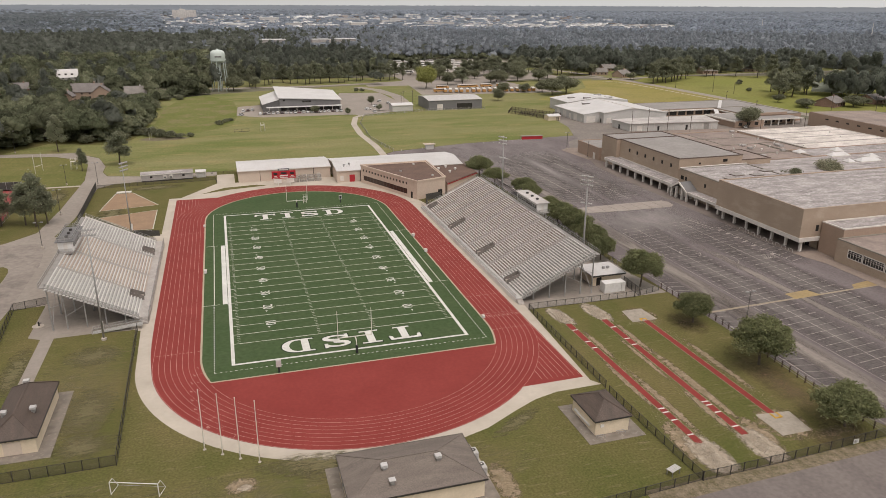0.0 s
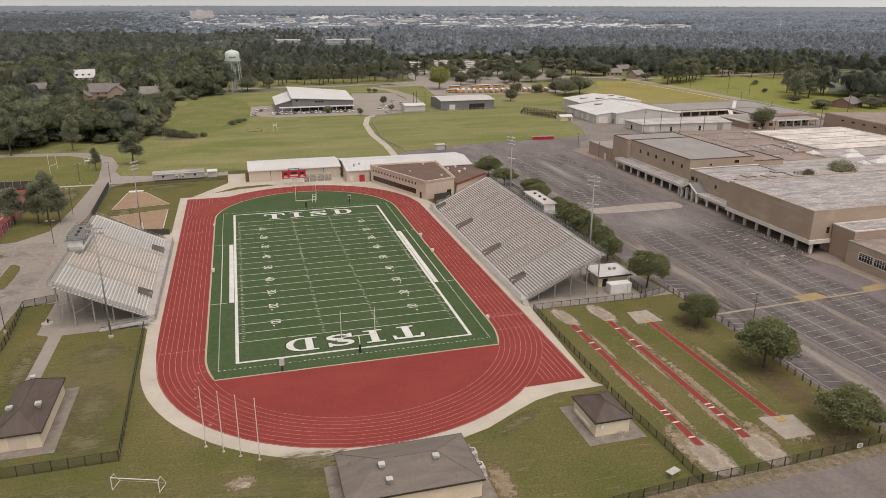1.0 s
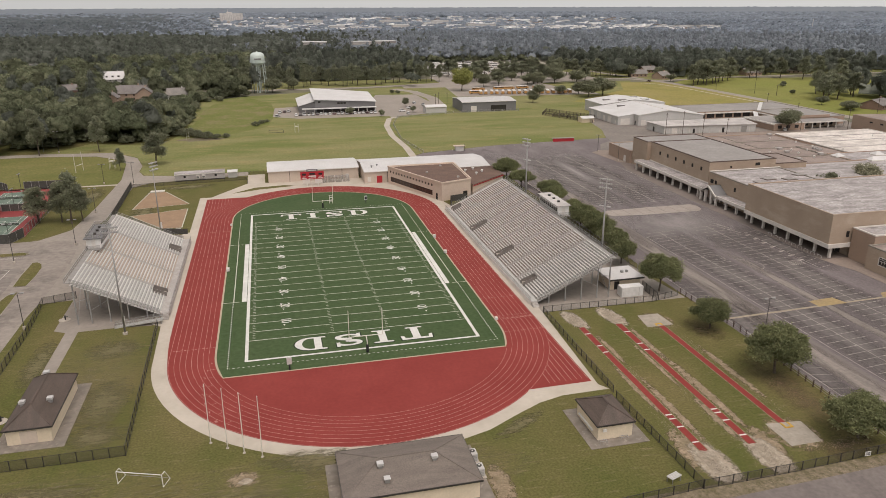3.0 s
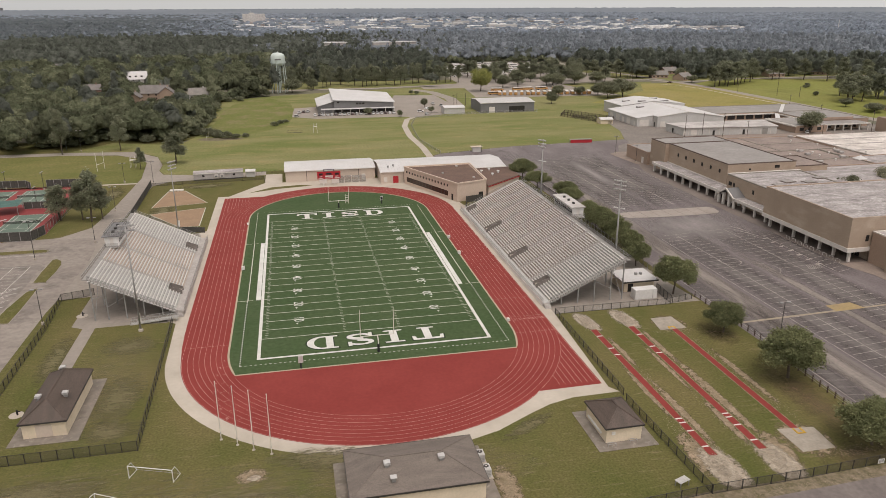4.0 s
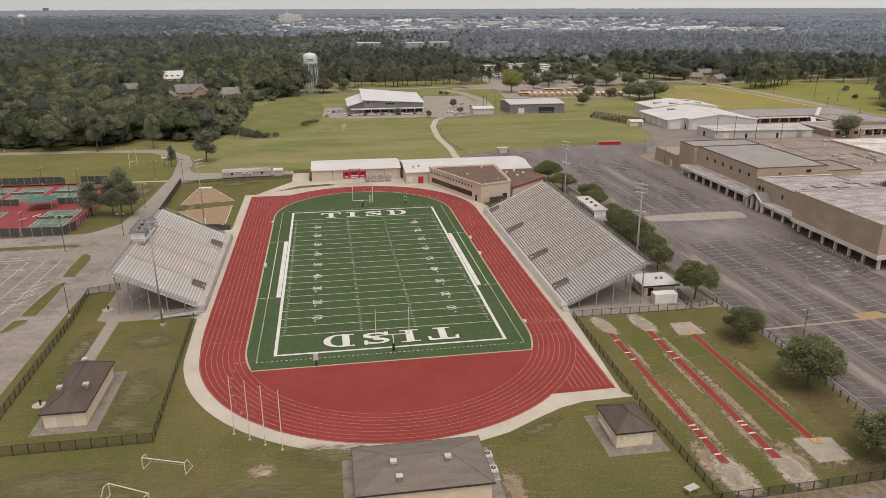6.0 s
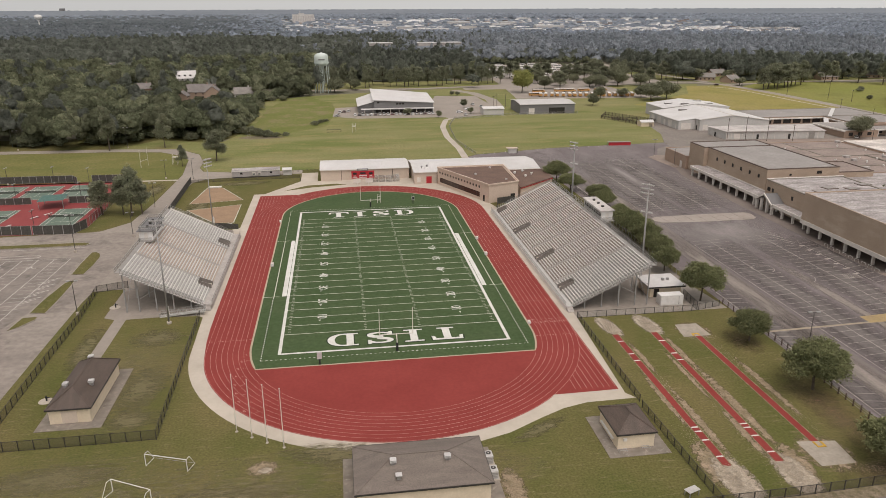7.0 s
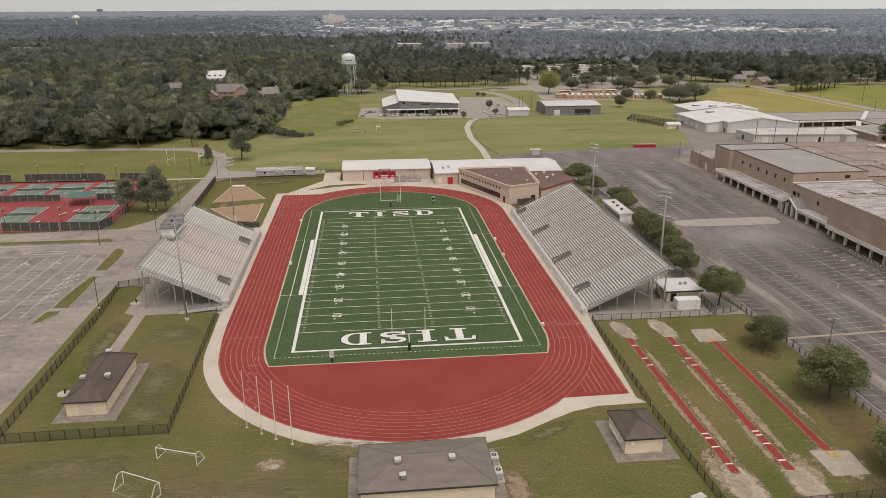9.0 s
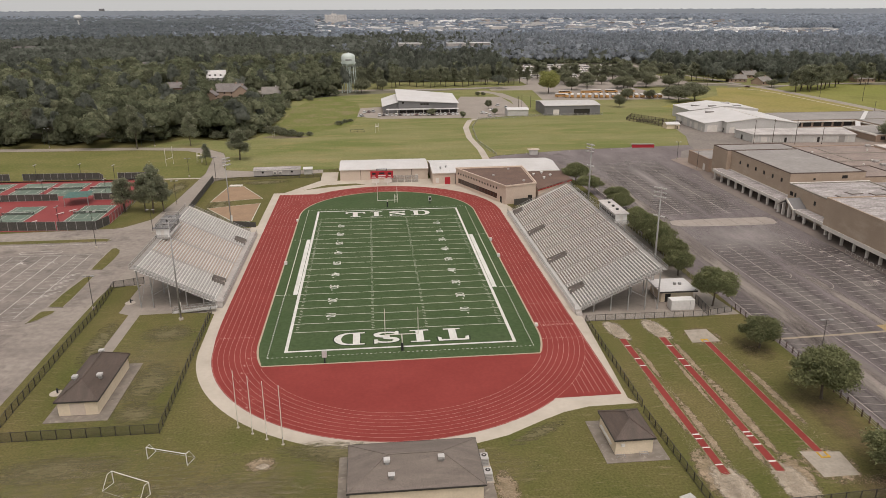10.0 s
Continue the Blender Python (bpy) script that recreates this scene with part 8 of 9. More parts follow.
def ball(level):
    """A unit sphere of triangles: 20 at level 0, 80 at level 1."""
    g = (1 + 5 ** 0.5) / 2
    V = [tuple(c / 1.9021 for c in p) for p in ((-1, g, 0), (1, g, 0), (-1, -g, 0), (1, -g, 0), (0, -1, g), (0, 1, g), (0, -1, -g), (0, 1, -g), (g, 0, -1), (g, 0, 1), (-g, 0, -1), (-g, 0, 1))]
    T = [(0, 11, 5), (0, 5, 1), (0, 1, 7), (0, 7, 10), (0, 10, 11), (1, 5, 9), (5, 11, 4), (11, 10, 2), (10, 7, 6), (7, 1, 8), (3, 9, 4), (3, 4, 2), (3, 2, 6), (3, 6, 8), (3, 8, 9), (4, 9, 5), (2, 4, 11), (6, 2, 10), (8, 6, 7), (9, 8, 1)]
    for k in range(level):
        mid, out = {}, []
        for t in T:
            m = []
            for i, j in ((0, 1), (1, 2), (2, 0)):
                key = (min(t[i], t[j]), max(t[i], t[j]))
                if key not in mid:
                    q = Vector(V[t[i]]) + Vector(V[t[j]])
                    mid[key] = len(V)
                    V.append(tuple(q.normalized()))
                m.append(mid[key])
            out += [(t[0], m[0], m[2]), (t[1], m[1], m[0]), (t[2], m[2], m[1]), tuple(m)]
        T = out
    return np.array(V), np.array(T)


BALLS = [ball(0), ball(1)]


def lobe_bodies(lc, lr, stretch, level, rough=0.2):
    """Uneven rounded leaf masses, one at each centre, without their undersides."""
    V, T = BALLS[level]
    T = T[V[T].mean(1)[:, 2] > -0.45]
    vs, fs = [], []
    for k in range(len(lr)):
        bumps = 1 + rough * RNG.uniform(-1, 1, (len(V), 1))
        vs.append(lc[k] + V * bumps * lr[k] * np.array(stretch))
        fs.append(T + len(V) * k)
    return np.vstack(vs), np.vstack(fs)


def woods_crown(kind, detail):
    """A crown for the woods in a unit box: bodies, and the points where leaf sprays sit. detail 3 stands near, 0 far off."""
    if kind == "oak":
        n, lo, hi = ((1, 0.46, 0.5), (3, 0.3, 0.4), (6, 0.24, 0.33), (13, 0.15, 0.24))[detail]
        lc, lr = np.array([[0, 0, 0.56]]), np.array([0.46])
        if n > 1:
            d = RNG.normal(size=(n, 3))
            d /= np.linalg.norm(d, axis=1)[:, None]
            d[:, 2] = np.abs(d[:, 2]) * 0.8 - 0.15
            lr = RNG.uniform(lo, hi, n)
            lc = np.array([0, 0, 0.55]) + d * (0.52 - lr)[:, None] * np.array([1, 1, 0.8])
        stretch = (1.0, 1.0, 0.92)
    else:
        n = (1, 2, 4, 10)[detail]
        z = np.linspace(0.5, 0.86, n) if n > 1 else np.array([0.66])
        a = RNG.uniform(0, 6.283, n)
        off = RNG.uniform(0.0, 0.22, n) * (n > 1)
        lc = np.stack([np.cos(a) * off, np.sin(a) * off, z], 1)
        lr = (1.25 - z) * RNG.uniform(0.42, 0.6, n) * (1.0 if n < 9 else 0.72)
        stretch = (1.0, 1.0, 0.62 if n > 1 else 1.0)
    return lc, lr, stretch


def np_mesh(name, v, f, material, smooth=False):
    me = bpy.data.meshes.new(name)
    me.vertices.add(len(v))
    me.vertices.foreach_set("co", np.ascontiguousarray(v, dtype=np.float32).ravel())
    me.loops.add(len(f) * 3)
    me.loops.foreach_set("vertex_index", np.ascontiguousarray(f, dtype=np.int32).ravel())
    me.polygons.add(len(f))
    me.polygons.foreach_set("loop_start", np.arange(0, len(f) * 3, 3, dtype=np.int32))
    me.polygons.foreach_set("loop_total", np.full(len(f), 3, dtype=np.int32))
    if smooth:
        me.polygons.foreach_set("use_smooth", np.ones(len(f), dtype=bool))
    me.materials.append(material)
    me.update(calc_edges=True)
    return me


def tree_kind(kind, h, w, leafm, cards, label, category="tree", group=""):
    """A tapered trunk with limbs and a crown of many leaf sprays over darker leaf masses."""
    e = thing("pine_tree" if kind == "pine" else "oak_tree", label, category, 0, 0, 0, 0, group)
    t = Mesh()
    top = h * (0.92 if kind == "pine" else 0.5)
    t.tube((0, 0, 0), (0.02 * h, 0, top * 0.5), (0.015 if kind == "pine" else 0.022) * h, (0.011 if kind == "pine" else 0.017) * h, 7).tube((0.02 * h, 0, top * 0.5), (0, 0.01 * h, top), (0.011 if kind == "pine" else 0.017) * h, 0.005 * h, 7)
    for k in range(9 if kind == "pine" else 7):
        a = 2.4 * k
        z0 = h * (0.36 + 0.055 * k) if kind == "pine" else h * (0.28 + 0.03 * k)
        rr = w * (0.3 * (1.2 - 0.09 * k) if kind == "pine" else 0.34)
        t.tube((0, 0, z0), (rr * math.cos(a), rr * math.sin(a), z0 + h * (0.06 if kind == "pine" else 0.22)), 0.011 * h, 0.004 * h, 5)
    part("trunk", t, BARK, e, "grey-brown trunk with limbs")
    lobes = crown_lobes(kind)
    p1 = crown_points(cards // 200, kind, 0.0, lobes)
    p2 = crown_points(cards, kind, 0.3, lobes)
    p2 += RNG.normal(size=p2.shape) * 0.018
    s = np.array([w, w, h])
    v1, f1 = clumps(p1 * s, 0.045 * w)
    v2, f2 = sprays(p2 * s, (0.034 if kind == "pine" else 0.025 if cards < 20000 else 0.02) * w)
    part("crown", np_mesh("crown", np.vstack([v1, v2]), np.vstack([f1, f2 + len(v1)]), leafm), None, e, "crown of small leaves")
    return e


OAKS = [tree_kind("oak", 10.0, 10.5, LEAF, 21000, "broad green live oak with a rounded crown", group="site trees") for k in range(3)]
FAR_OAKS = [tree_kind("round", 10.0, 10.5, LEAF_HAZED, 8000, "green broadleaf tree with a full rounded crown, haze in its colour", group="site trees") for k in range(3)]
PINES = [tree_kind("pine", 20.0, 10.0, LEAF_PINE, 5600, "tall dark green pine with a bare trunk", group="site trees") for k in range(3)]
LIME = tree_kind("round", 20.0, 21.0, LEAF_LIME, 11000, "large pale yellow-green tree by the bus yard")
LIME.matrix_world = pose(143.5, 402, 0)
court = tagged(copy_thing(LIME, pose(210, 37, 0)), "pale olive tree rising from the school's inner court")
court.scale = (0.62, 0.62, 0.52)
for o in court.children:
    if o.name.startswith("crown"):
        o.data = o.data.copy()
        o.data.materials[0] = mat("olive_court_leaves", (0.3, 0.295, 0.2), (0.36, 0.345, 0.25), 0.3, 1.6, grain=0.25, rough=0.7, island=0.3, spec=0.08, thin=0.45)
used = set()


def plant(kinds, k, x, y, sx, sz, turn, label=""):
    src = kinds[k % 3]
    m = pose(x, y, 0, 0, 0, turn)
    if src.name not in used:
        used.add(src.name)
        src.matrix_world = m
        ob = src
    else:
        ob = copy_thing(src, m)
    ob.scale = (sx * 1.2, sx * 1.2, sz) if kinds is not PINES else (sx * 1.15, sx * 1.15, sz)
    return tagged(ob, label)


site = [(76.6, -41.2, 0.95, 1.08), (76.3, -64.0, 0.82, 0.74), (76.9, -85.2, 1.12, 1.05), (75.8, -108.0, 0.98, 0.84), (78.6, 87, 0.95, 0.9), (79, 70, 0.85, 0.8), (84, 54, 0.82, 0.72),
        (80, 22, 0.72, 0.8), (79.4, 14, 0.8, 0.88), (79.5, 6, 0.86, 0.92), (79.2, -2, 0.8, 0.88), (78.6, -10.5, 0.8, 0.84), (76.8, -20.1, 0.74, 0.8), (83.5, 45, 0.75, 0.68)]
for k, (x, y, sx, sz) in enumerate(site):
    plant(OAKS, k, x, y, sx, sz, 47 * k, "round green live oak beside the car park")
for k, (x, y, sx, sz) in enumerate([(193, 350, 1.0, 1.0), (214, 358, 0.9, 0.8), (228, 353, 1.1, 1.0), (228, 334, 1.7, 1.35), (243, 340, 1.8, 1.6), (174, 313, 0.85, 0.95), (79, 315, 0.5, 0.7), (78.5, 287, 0.4, 0.5), (36, 288, 0.55, 0.5), (82.5, 394, 0.4, 0.35), (87, 392, 0.4, 0.35), (55, 273, 0.35, 0.5),
                                    (272, 160, 1.3, 1.3)] + [(190, 34, 0.75, 0.9), (-38, 410, 1.0, 0.9), (-12, 428, 1.5, 1.2), (-33, 432, 1.0, 1.0), (-48, 403, 1.1, 0.9), (6, 446, 1.0, 1.0), (370, 249, 0.8, 0.7), (393, 309, 0.4, 0.4), (429, 366, 0.45, 0.4), (190, 446, 1.5, 1.5), (218, 420, 1.2, 1.3), (252, 462, 1.7, 1.8), (210, 468, 0.9, 1.0), (176, 470, 1.2, 1.4)]):
    plant(FAR_OAKS, k + 1, x, y, sx, sz, 61 * k, "green broadleaf tree on the school grounds")
for k, (x, y, sx, sz) in enumerate([(-83.3, 60, 0.95, 0.88), (-86.8, 62.5, 0.7, 0.7), (-80.2, 62, 0.65, 0.66), (-94, 63.5, 0.95, 0.64), (-82, 143, 0.45, 0.5), (-68.3, 153, 1.05, 0.75), (-126, 187, 0.9, 1.15), (-100, 192, 0.8, 0.9),
                                    (352, 386, 1.3, 0.95), (360, 392, 1.4, 1.0), (366, 388, 1.3, 0.95), (371, 400, 1.4, 1.05), (378, 396, 1.4, 1.05), (386, 404, 1.4, 1.0), (392, 408, 1.3, 1.1), (400, 414, 1.3, 1.0), (407, 416, 1.3, 1.1), (382, 412, 1.3, 1.05), (372, 410, 1.3, 1.05), (441, 431, 1.3, 1.05), (452, 436, 1.3, 1.0), (426, 440, 1.3, 1.0)] + [
                                    (387, 268, 1.4, 0.95), (394, 276, 1.4, 1.0), (403, 272, 1.3, 0.9), (405, 284, 1.4, 1.0), (417, 296, 1.4, 1.0), (426, 282, 1.4, 0.95), (439, 309, 1.3, 1.1), (450, 281, 1.3, 1.0), (458, 279, 1.3, 0.9), (489, 284, 1.4, 0.9), (433, 292, 1.3, 0.95), (482, 407, 1.3, 1.1), (470, 424, 1.3, 1.0), (500, 410, 1.4, 1.1), (520, 402, 1.3, 1.0), (412, 306, 1.2, 0.95)]):
    plant(PINES, k, x, y, sx, sz, 73 * k, "tall dark pine with a bare trunk")
for k in range(26):
    x = 160 + 6.0 * k + random.uniform(-2.5, 2.5)
    plant(PINES, k + 1, x, 484 + random.uniform(0, 44), random.uniform(1.05, 1.35), random.uniform(0.75, 0.95), 50 * k, "tall pine before the back bus yard")
for k, (x, y, sx, sz) in enumerate([(170, 426, 1.2, 1.2), (183, 423, 1.25, 1.3), (213, 432, 1.2, 1.1), (230, 440, 1.7, 1.5), (241, 436, 1.6, 1.5), (221, 438, 1.4, 1.3), (262, 436, 1.4, 1.2), (278, 452, 1.3, 1.2), (352, 424, 0.9, 0.8), (336, 476, 1.5, 1.2), (363, 462, 1.4, 1.1), (326, 484, 1.6, 1.4), (383, 470, 1.5, 1.3), (400, 460, 1.5, 1.3), (420, 458, 1.4, 1.2), (440, 460, 1.5, 1.3), (482, 462, 1.5, 1.2), (368, 220, 1.15, 0.7), (404, 214, 1.3, 0.85), (416, 217, 1.0, 0.65), (374, 228, 0.9, 0.6)]):
    if k < 8 and k % 2:
        plant(PINES, k, x, y, sx * 0.9, sz * 0.6, 53 * k, "grey-green pine with a bare trunk by the road")
    else:
        plant(FAR_OAKS, k, x, y, sx, sz, 53 * k, "dark green broadleaf tree by the road")


for k in range(34):
    x = -52 + 5.9 * k + random.uniform(-2.5, 2.5)
    plant(PINES, k, x, 456 + max(0, x - 60) * 0.17 + random.uniform(0, 30), random.uniform(0.8, 1.15), random.uniform(0.75, 0.98), 40 * k, "tall roadside pine with a bare trunk")


def inside(x, y, poly):
    c = np.zeros(len(x), bool)
    j = len(poly) - 1
    for i in range(len(poly)):
        (xi, yi), (xj, yj) = poly[i], poly[j]
        c ^= ((yi > y) != (yj > y)) & (x < (xj - xi) * (y - yi) / (yj - yi + 1e-9) + xi)
        j = i
    return c


def near_line(x, y, pts, w):
    out = np.zeros(len(x), bool)
    for (ax, ay), (bx, by) in zip(pts, pts[1:]):
        t = np.clip(((x - ax) * (bx - ax) + (y - ay) * (by - ay)) / ((bx - ax) ** 2 + (by - ay) ** 2), 0, 1)
        out |= np.hypot(x - ax - t * (bx - ax), y - ay - t * (by - ay)) < w
    return out


OPEN = [[(-330, -400), (420, -400), (420, 190), (-128, 190), (-330, 203)],
        [(-126, 188), (420, 180), (420, 300), (640, 225), (650, 405), (430, 448), (345, 452), (230, 440), (100, 445), (20, 442), (-20, 442), (-30, 408), (-57, 396), (-72, 366), (-70, 300), (-70, 240), (-76, 215), (-88, 212), (-108, 222)],
        [(100, 425), (310, 440), (300, 700), (140, 700), (130, 480)],
        [(-60, 449), (62, 452), (150, 466), (150, 503), (20, 510), (-60, 498)]]
EDGE = [(-330, 207), (-230, 206), (-128, 209), (-108, 226), (-88, 217), (-77, 220), (-71, 242), (-70, 300), (-72, 366), (-57, 400), (-30, 412)]
HOUSES = [(-153, 532, 12), (-117, 408, 15), (-127, 384, 9), (-84, 406, 12), (-172, 452, 12), (-265, 728, 18), (-545, 1047, 45), (376, 512, 12), (345, 474, 10), (357, 449, 12), (462, 458, 12), (60, 962, 24), (130, 944, 20), (168, 948, 20), (-19, 1567, 30), (-6, 1497, 35), (-86, 1337, 30)]


def wooded(x, y):
    ok = np.ones(len(x), bool)
    for p in OPEN:
        ok &= ~inside(x, y, p)
    for hx, hy, r in HOUSES:
        front = (y < hy) & (y > hy - 2.2 * r) & (np.abs(x - hx) < r * 0.8)
        ok &= ~((np.hypot(x - hx, y - hy) < r * 0.75) | (front & (RNG.random(len(x)) < 0.6)))
    ok &= ~near_line(x, y, [(-330, 445), (-150, 448), (60, 446), (140, 462), (240, 473), (325, 457), (340, 432), (344, 400), (346, 300), (345, 200)], 9)
    ok &= ~near_line(x, y, [(338, 452), (325, 545), (310, 600), (320, 700)], 8)
    ok &= ~near_line(x, y, [(340, 430), (420, 446), (640, 448)], 8)
    return ok


def scatter(r0, r1, area):
    n = int(0.5 * radians(84) * (r1 * r1 - r0 * r0) / area)
    a = np.radians(RNG.uniform(-31, 53, n))
    r = np.sqrt(RNG.uniform(r0 * r0, r1 * r1, n))
    return -10 + r * np.sin(a), -193 + r * np.cos(a)


def land(x, y):
    d = np.hypot(x, y)
    return 40.0 * np.maximum(0, (d - 1100) / 3600) ** 1.4


def woods(name, x, y, h, w, kind, detail, cards, size, material, label, trunks=False, low=False):
    """Many trees in one mesh, from ten crown shapes."""
    shapes = []
    for k in range(10):
        lc, lr, stretch = woods_crown(kind, detail)
        v, f = lobe_bodies(lc, lr * (0.9 if cards > 20 else 1.0), stretch, 1 if detail == 3 else 0, 0.28)
        if cards:
            pick = RNG.integers(0, len(lr), cards)
            d = RNG.normal(size=(cards, 3))
            d /= np.linalg.norm(d, axis=1)[:, None]
            d[:, 2] = np.where(d[:, 2] < -0.3, -d[:, 2], d[:, 2])
            p = lc[pick] + d * (lr[pick] * RNG.uniform(0.86, 1.16, cards))[:, None] * np.array(stretch)
            v2, f2 = leaf_cards(p, d, size)
            v, f = np.vstack([v, v2]), np.vstack([f, f2 + len(v)])
        if low:
            v[:, 2] = v[:, 2] * 1.25 - 0.25
        if trunks:
            t = Mesh().tube((0, 0, 0), (0, 0, 0.75), 0.016, 0.01, 3)
            f = np.vstack([f, np.array([(0, 1, 4), (0, 4, 3), (1, 2, 5), (1, 5, 4), (2, 0, 3), (2, 3, 5)]) + len(v)])
            v = np.vstack([v, np.array(t.v)])
        shapes.append((v, f))
    V, F, o = [], [], 0
    z0 = land(x, y)
    pick = RNG.integers(0, 10, len(x))
    turn = RNG.uniform(0, 6.283, len(x))
    for i in range(len(x)):
        v, f = shapes[pick[i]]
        c, s = math.cos(turn[i]), math.sin(turn[i])
        q = np.empty_like(v)
        q[:, 0] = (v[:, 0] * c - v[:, 1] * s) * w[i] + x[i]
        q[:, 1] = (v[:, 0] * s + v[:, 1] * c) * w[i] + y[i]
        q[:, 2] = v[:, 2] * h[i] + z0[i]
        V.append(q)
        F.append(f + o)
        o += len(v)
    ob = new(name, np_mesh(name, np.vstack(V), np.vstack(F), material, True))
    return tagged(ob, label, "woodland", "woods", "stuff")


ex, ey = [], []
for (ax, ay), (bx, by) in zip(EDGE, EDGE[1:]):
    n = int(math.hypot(bx - ax, by - ay) / 3.4)
    u = RNG.random(n)
    ex += list(ax + (bx - ax) * u + RNG.normal(size=n) * 2.5)
    ey += list(ay + (by - ay) * u + RNG.normal(size=n) * 2.5)
for hx, hy in ((-93, 230), (-86, 228), (-98, 240), (-94, 250), (-90, 240), (-104, 244), (-83, 240), (-88, 256), (-97, 262)):
    ex += list(hx + RNG.normal(size=5) * 3)
    ey += list(hy + RNG.normal(size=5) * 3)
ex, ey = np.array(ex + list(RNG.uniform(128, 312, 75))), np.array(ey + list(RNG.uniform(702, 716, 75)))
woods("woodland_edge", ex, ey, RNG.uniform(4, 11, len(ex)), RNG.uniform(5, 11, len(ex)), "oak", 3, 420, 0.045, WOODS, "low leafy undergrowth at the edge of the woods", False, True)


qx = ex[:len(ex) - 75] + RNG.uniform(0, 3, len(ex) - 75)
qy = ey[:len(ey) - 75] - RNG.uniform(0, 3.5, len(ey) - 75)
woods("woodland_edge", qx, qy, RNG.uniform(2, 5, len(qx)), RNG.uniform(3.5, 7, len(qx)), "oak", 3, 260, 0.06, WOODS, "low leafy bushes before the woods", False, True)


def low_near_houses(x, y, h, w):
    """Garden trees stay low and slim where they stand before a house."""
    for hx, hy, r in HOUSES:
        k = (y < hy) & (y > hy - 150) & (np.abs(x - hx - (y - hy) * (hx + 10) / (hy + 193)) < r * 0.9)
        h, w = np.where(k, np.minimum(h, 3.5 + (hy - y) * 0.085), h), np.where(k, np.minimum(w, 8.0), w)
    return h, w


# farther and eastern trees take the colours with more haze put in
for r0, r1, area, detail, cards, size, ma, mb in ((280, 560, 85, 3, 900, 0.034, WOODS, WOODS_PINE), (560, 900, 105, 2, 240, 0.052, WOODS, WOODS_PINE), (900, 1500, 165, 1, 26, 0.09, WOODS_DARK, WOODS_MID_HAZE)):
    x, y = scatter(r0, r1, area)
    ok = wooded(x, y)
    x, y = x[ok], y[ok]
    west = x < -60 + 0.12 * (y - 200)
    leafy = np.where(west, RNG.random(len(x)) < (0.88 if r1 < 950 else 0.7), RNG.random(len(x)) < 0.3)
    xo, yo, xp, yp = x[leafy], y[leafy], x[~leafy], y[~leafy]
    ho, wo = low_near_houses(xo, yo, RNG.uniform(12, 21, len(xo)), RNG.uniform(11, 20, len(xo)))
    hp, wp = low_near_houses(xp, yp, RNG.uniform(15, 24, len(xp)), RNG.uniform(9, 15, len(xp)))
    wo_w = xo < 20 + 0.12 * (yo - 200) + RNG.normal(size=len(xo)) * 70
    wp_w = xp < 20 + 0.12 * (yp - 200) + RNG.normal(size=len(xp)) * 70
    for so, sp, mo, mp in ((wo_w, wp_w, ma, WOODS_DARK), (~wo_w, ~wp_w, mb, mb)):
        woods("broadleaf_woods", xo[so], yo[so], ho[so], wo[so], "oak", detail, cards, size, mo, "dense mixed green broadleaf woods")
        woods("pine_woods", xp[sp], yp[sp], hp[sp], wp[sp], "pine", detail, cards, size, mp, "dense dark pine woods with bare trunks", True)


def town(x, y):
    """Where roofs and streets take the place of trees far out."""
    a = np.degrees(np.arctan2(x + 10, y + 193))
    d = np.hypot(x + 10, y + 193)
    return ((a > -4) & (a < 27 + 3 * np.sin(d / 300)) & (d > 1700) & (d < 3000)) | ((a > 18) & (a < 34) & (d > 1720) & (d < 2150))


# the haze before the farthest woods is part of their base colour
WOODS_HORIZON_HAZE = mat("horizon_woodland", (0.22, 0.2454, 0.2782), (0.25, 0.2746, 0.3078), 0.002, 0.03, grain=0.08, rough=0.7, island=0.04, spec=0.1, thin=0.3)
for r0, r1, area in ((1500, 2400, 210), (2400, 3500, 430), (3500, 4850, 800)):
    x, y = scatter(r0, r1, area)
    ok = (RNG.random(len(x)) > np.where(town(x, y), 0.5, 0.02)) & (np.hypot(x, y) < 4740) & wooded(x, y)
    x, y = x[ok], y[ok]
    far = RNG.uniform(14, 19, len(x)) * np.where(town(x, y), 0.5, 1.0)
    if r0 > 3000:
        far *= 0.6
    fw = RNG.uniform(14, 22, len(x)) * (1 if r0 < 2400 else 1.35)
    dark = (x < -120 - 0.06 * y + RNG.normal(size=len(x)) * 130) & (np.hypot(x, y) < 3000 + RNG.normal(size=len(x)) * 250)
    for k, mt in ((dark, WOODS_FAR_DARK_HAZE), (~dark, WOODS_FAR_HAZE if r0 < 3000 else WOODS_HORIZON_HAZE)):
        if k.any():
            woods("distant_woods", x[k], y[k], far[k], fw[k], "oak", 0, 9 if r0 < 2000 else 0, 0.16, mt, "distant woodland to the horizon with haze in its colour")

# the closed canopy that fills the dark gaps between the far crowns
rings = [640 * 1.034 ** k for k in range(61)]
spokes = np.radians(np.linspace(-33, 55, 240))
cx = np.array([[-10 + r * math.sin(a) for a in spokes] for r in rings]).ravel()
cy = np.array([[-193 + r * math.cos(a) for a in spokes] for r in rings]).ravel()
cz = land(cx, cy) + RNG.uniform(11.5, 14.5, len(cx))
d_eye = np.hypot(cx + 10, cy + 193)
cz += np.where(d_eye < 1010, -2.0, np.where(d_eye < 1500, 1.0, 0))
shut = wooded(cx, cy)
grid = shut.reshape(len(rings), len(spokes))
rim = grid & ~(np.roll(grid, 1, 0) & np.roll(grid, -1, 0) & np.roll(grid, 1, 1) & np.roll(grid, -1, 1))
cz = np.where(rim.ravel() & (d_eye < 1010), 1.0, cz)
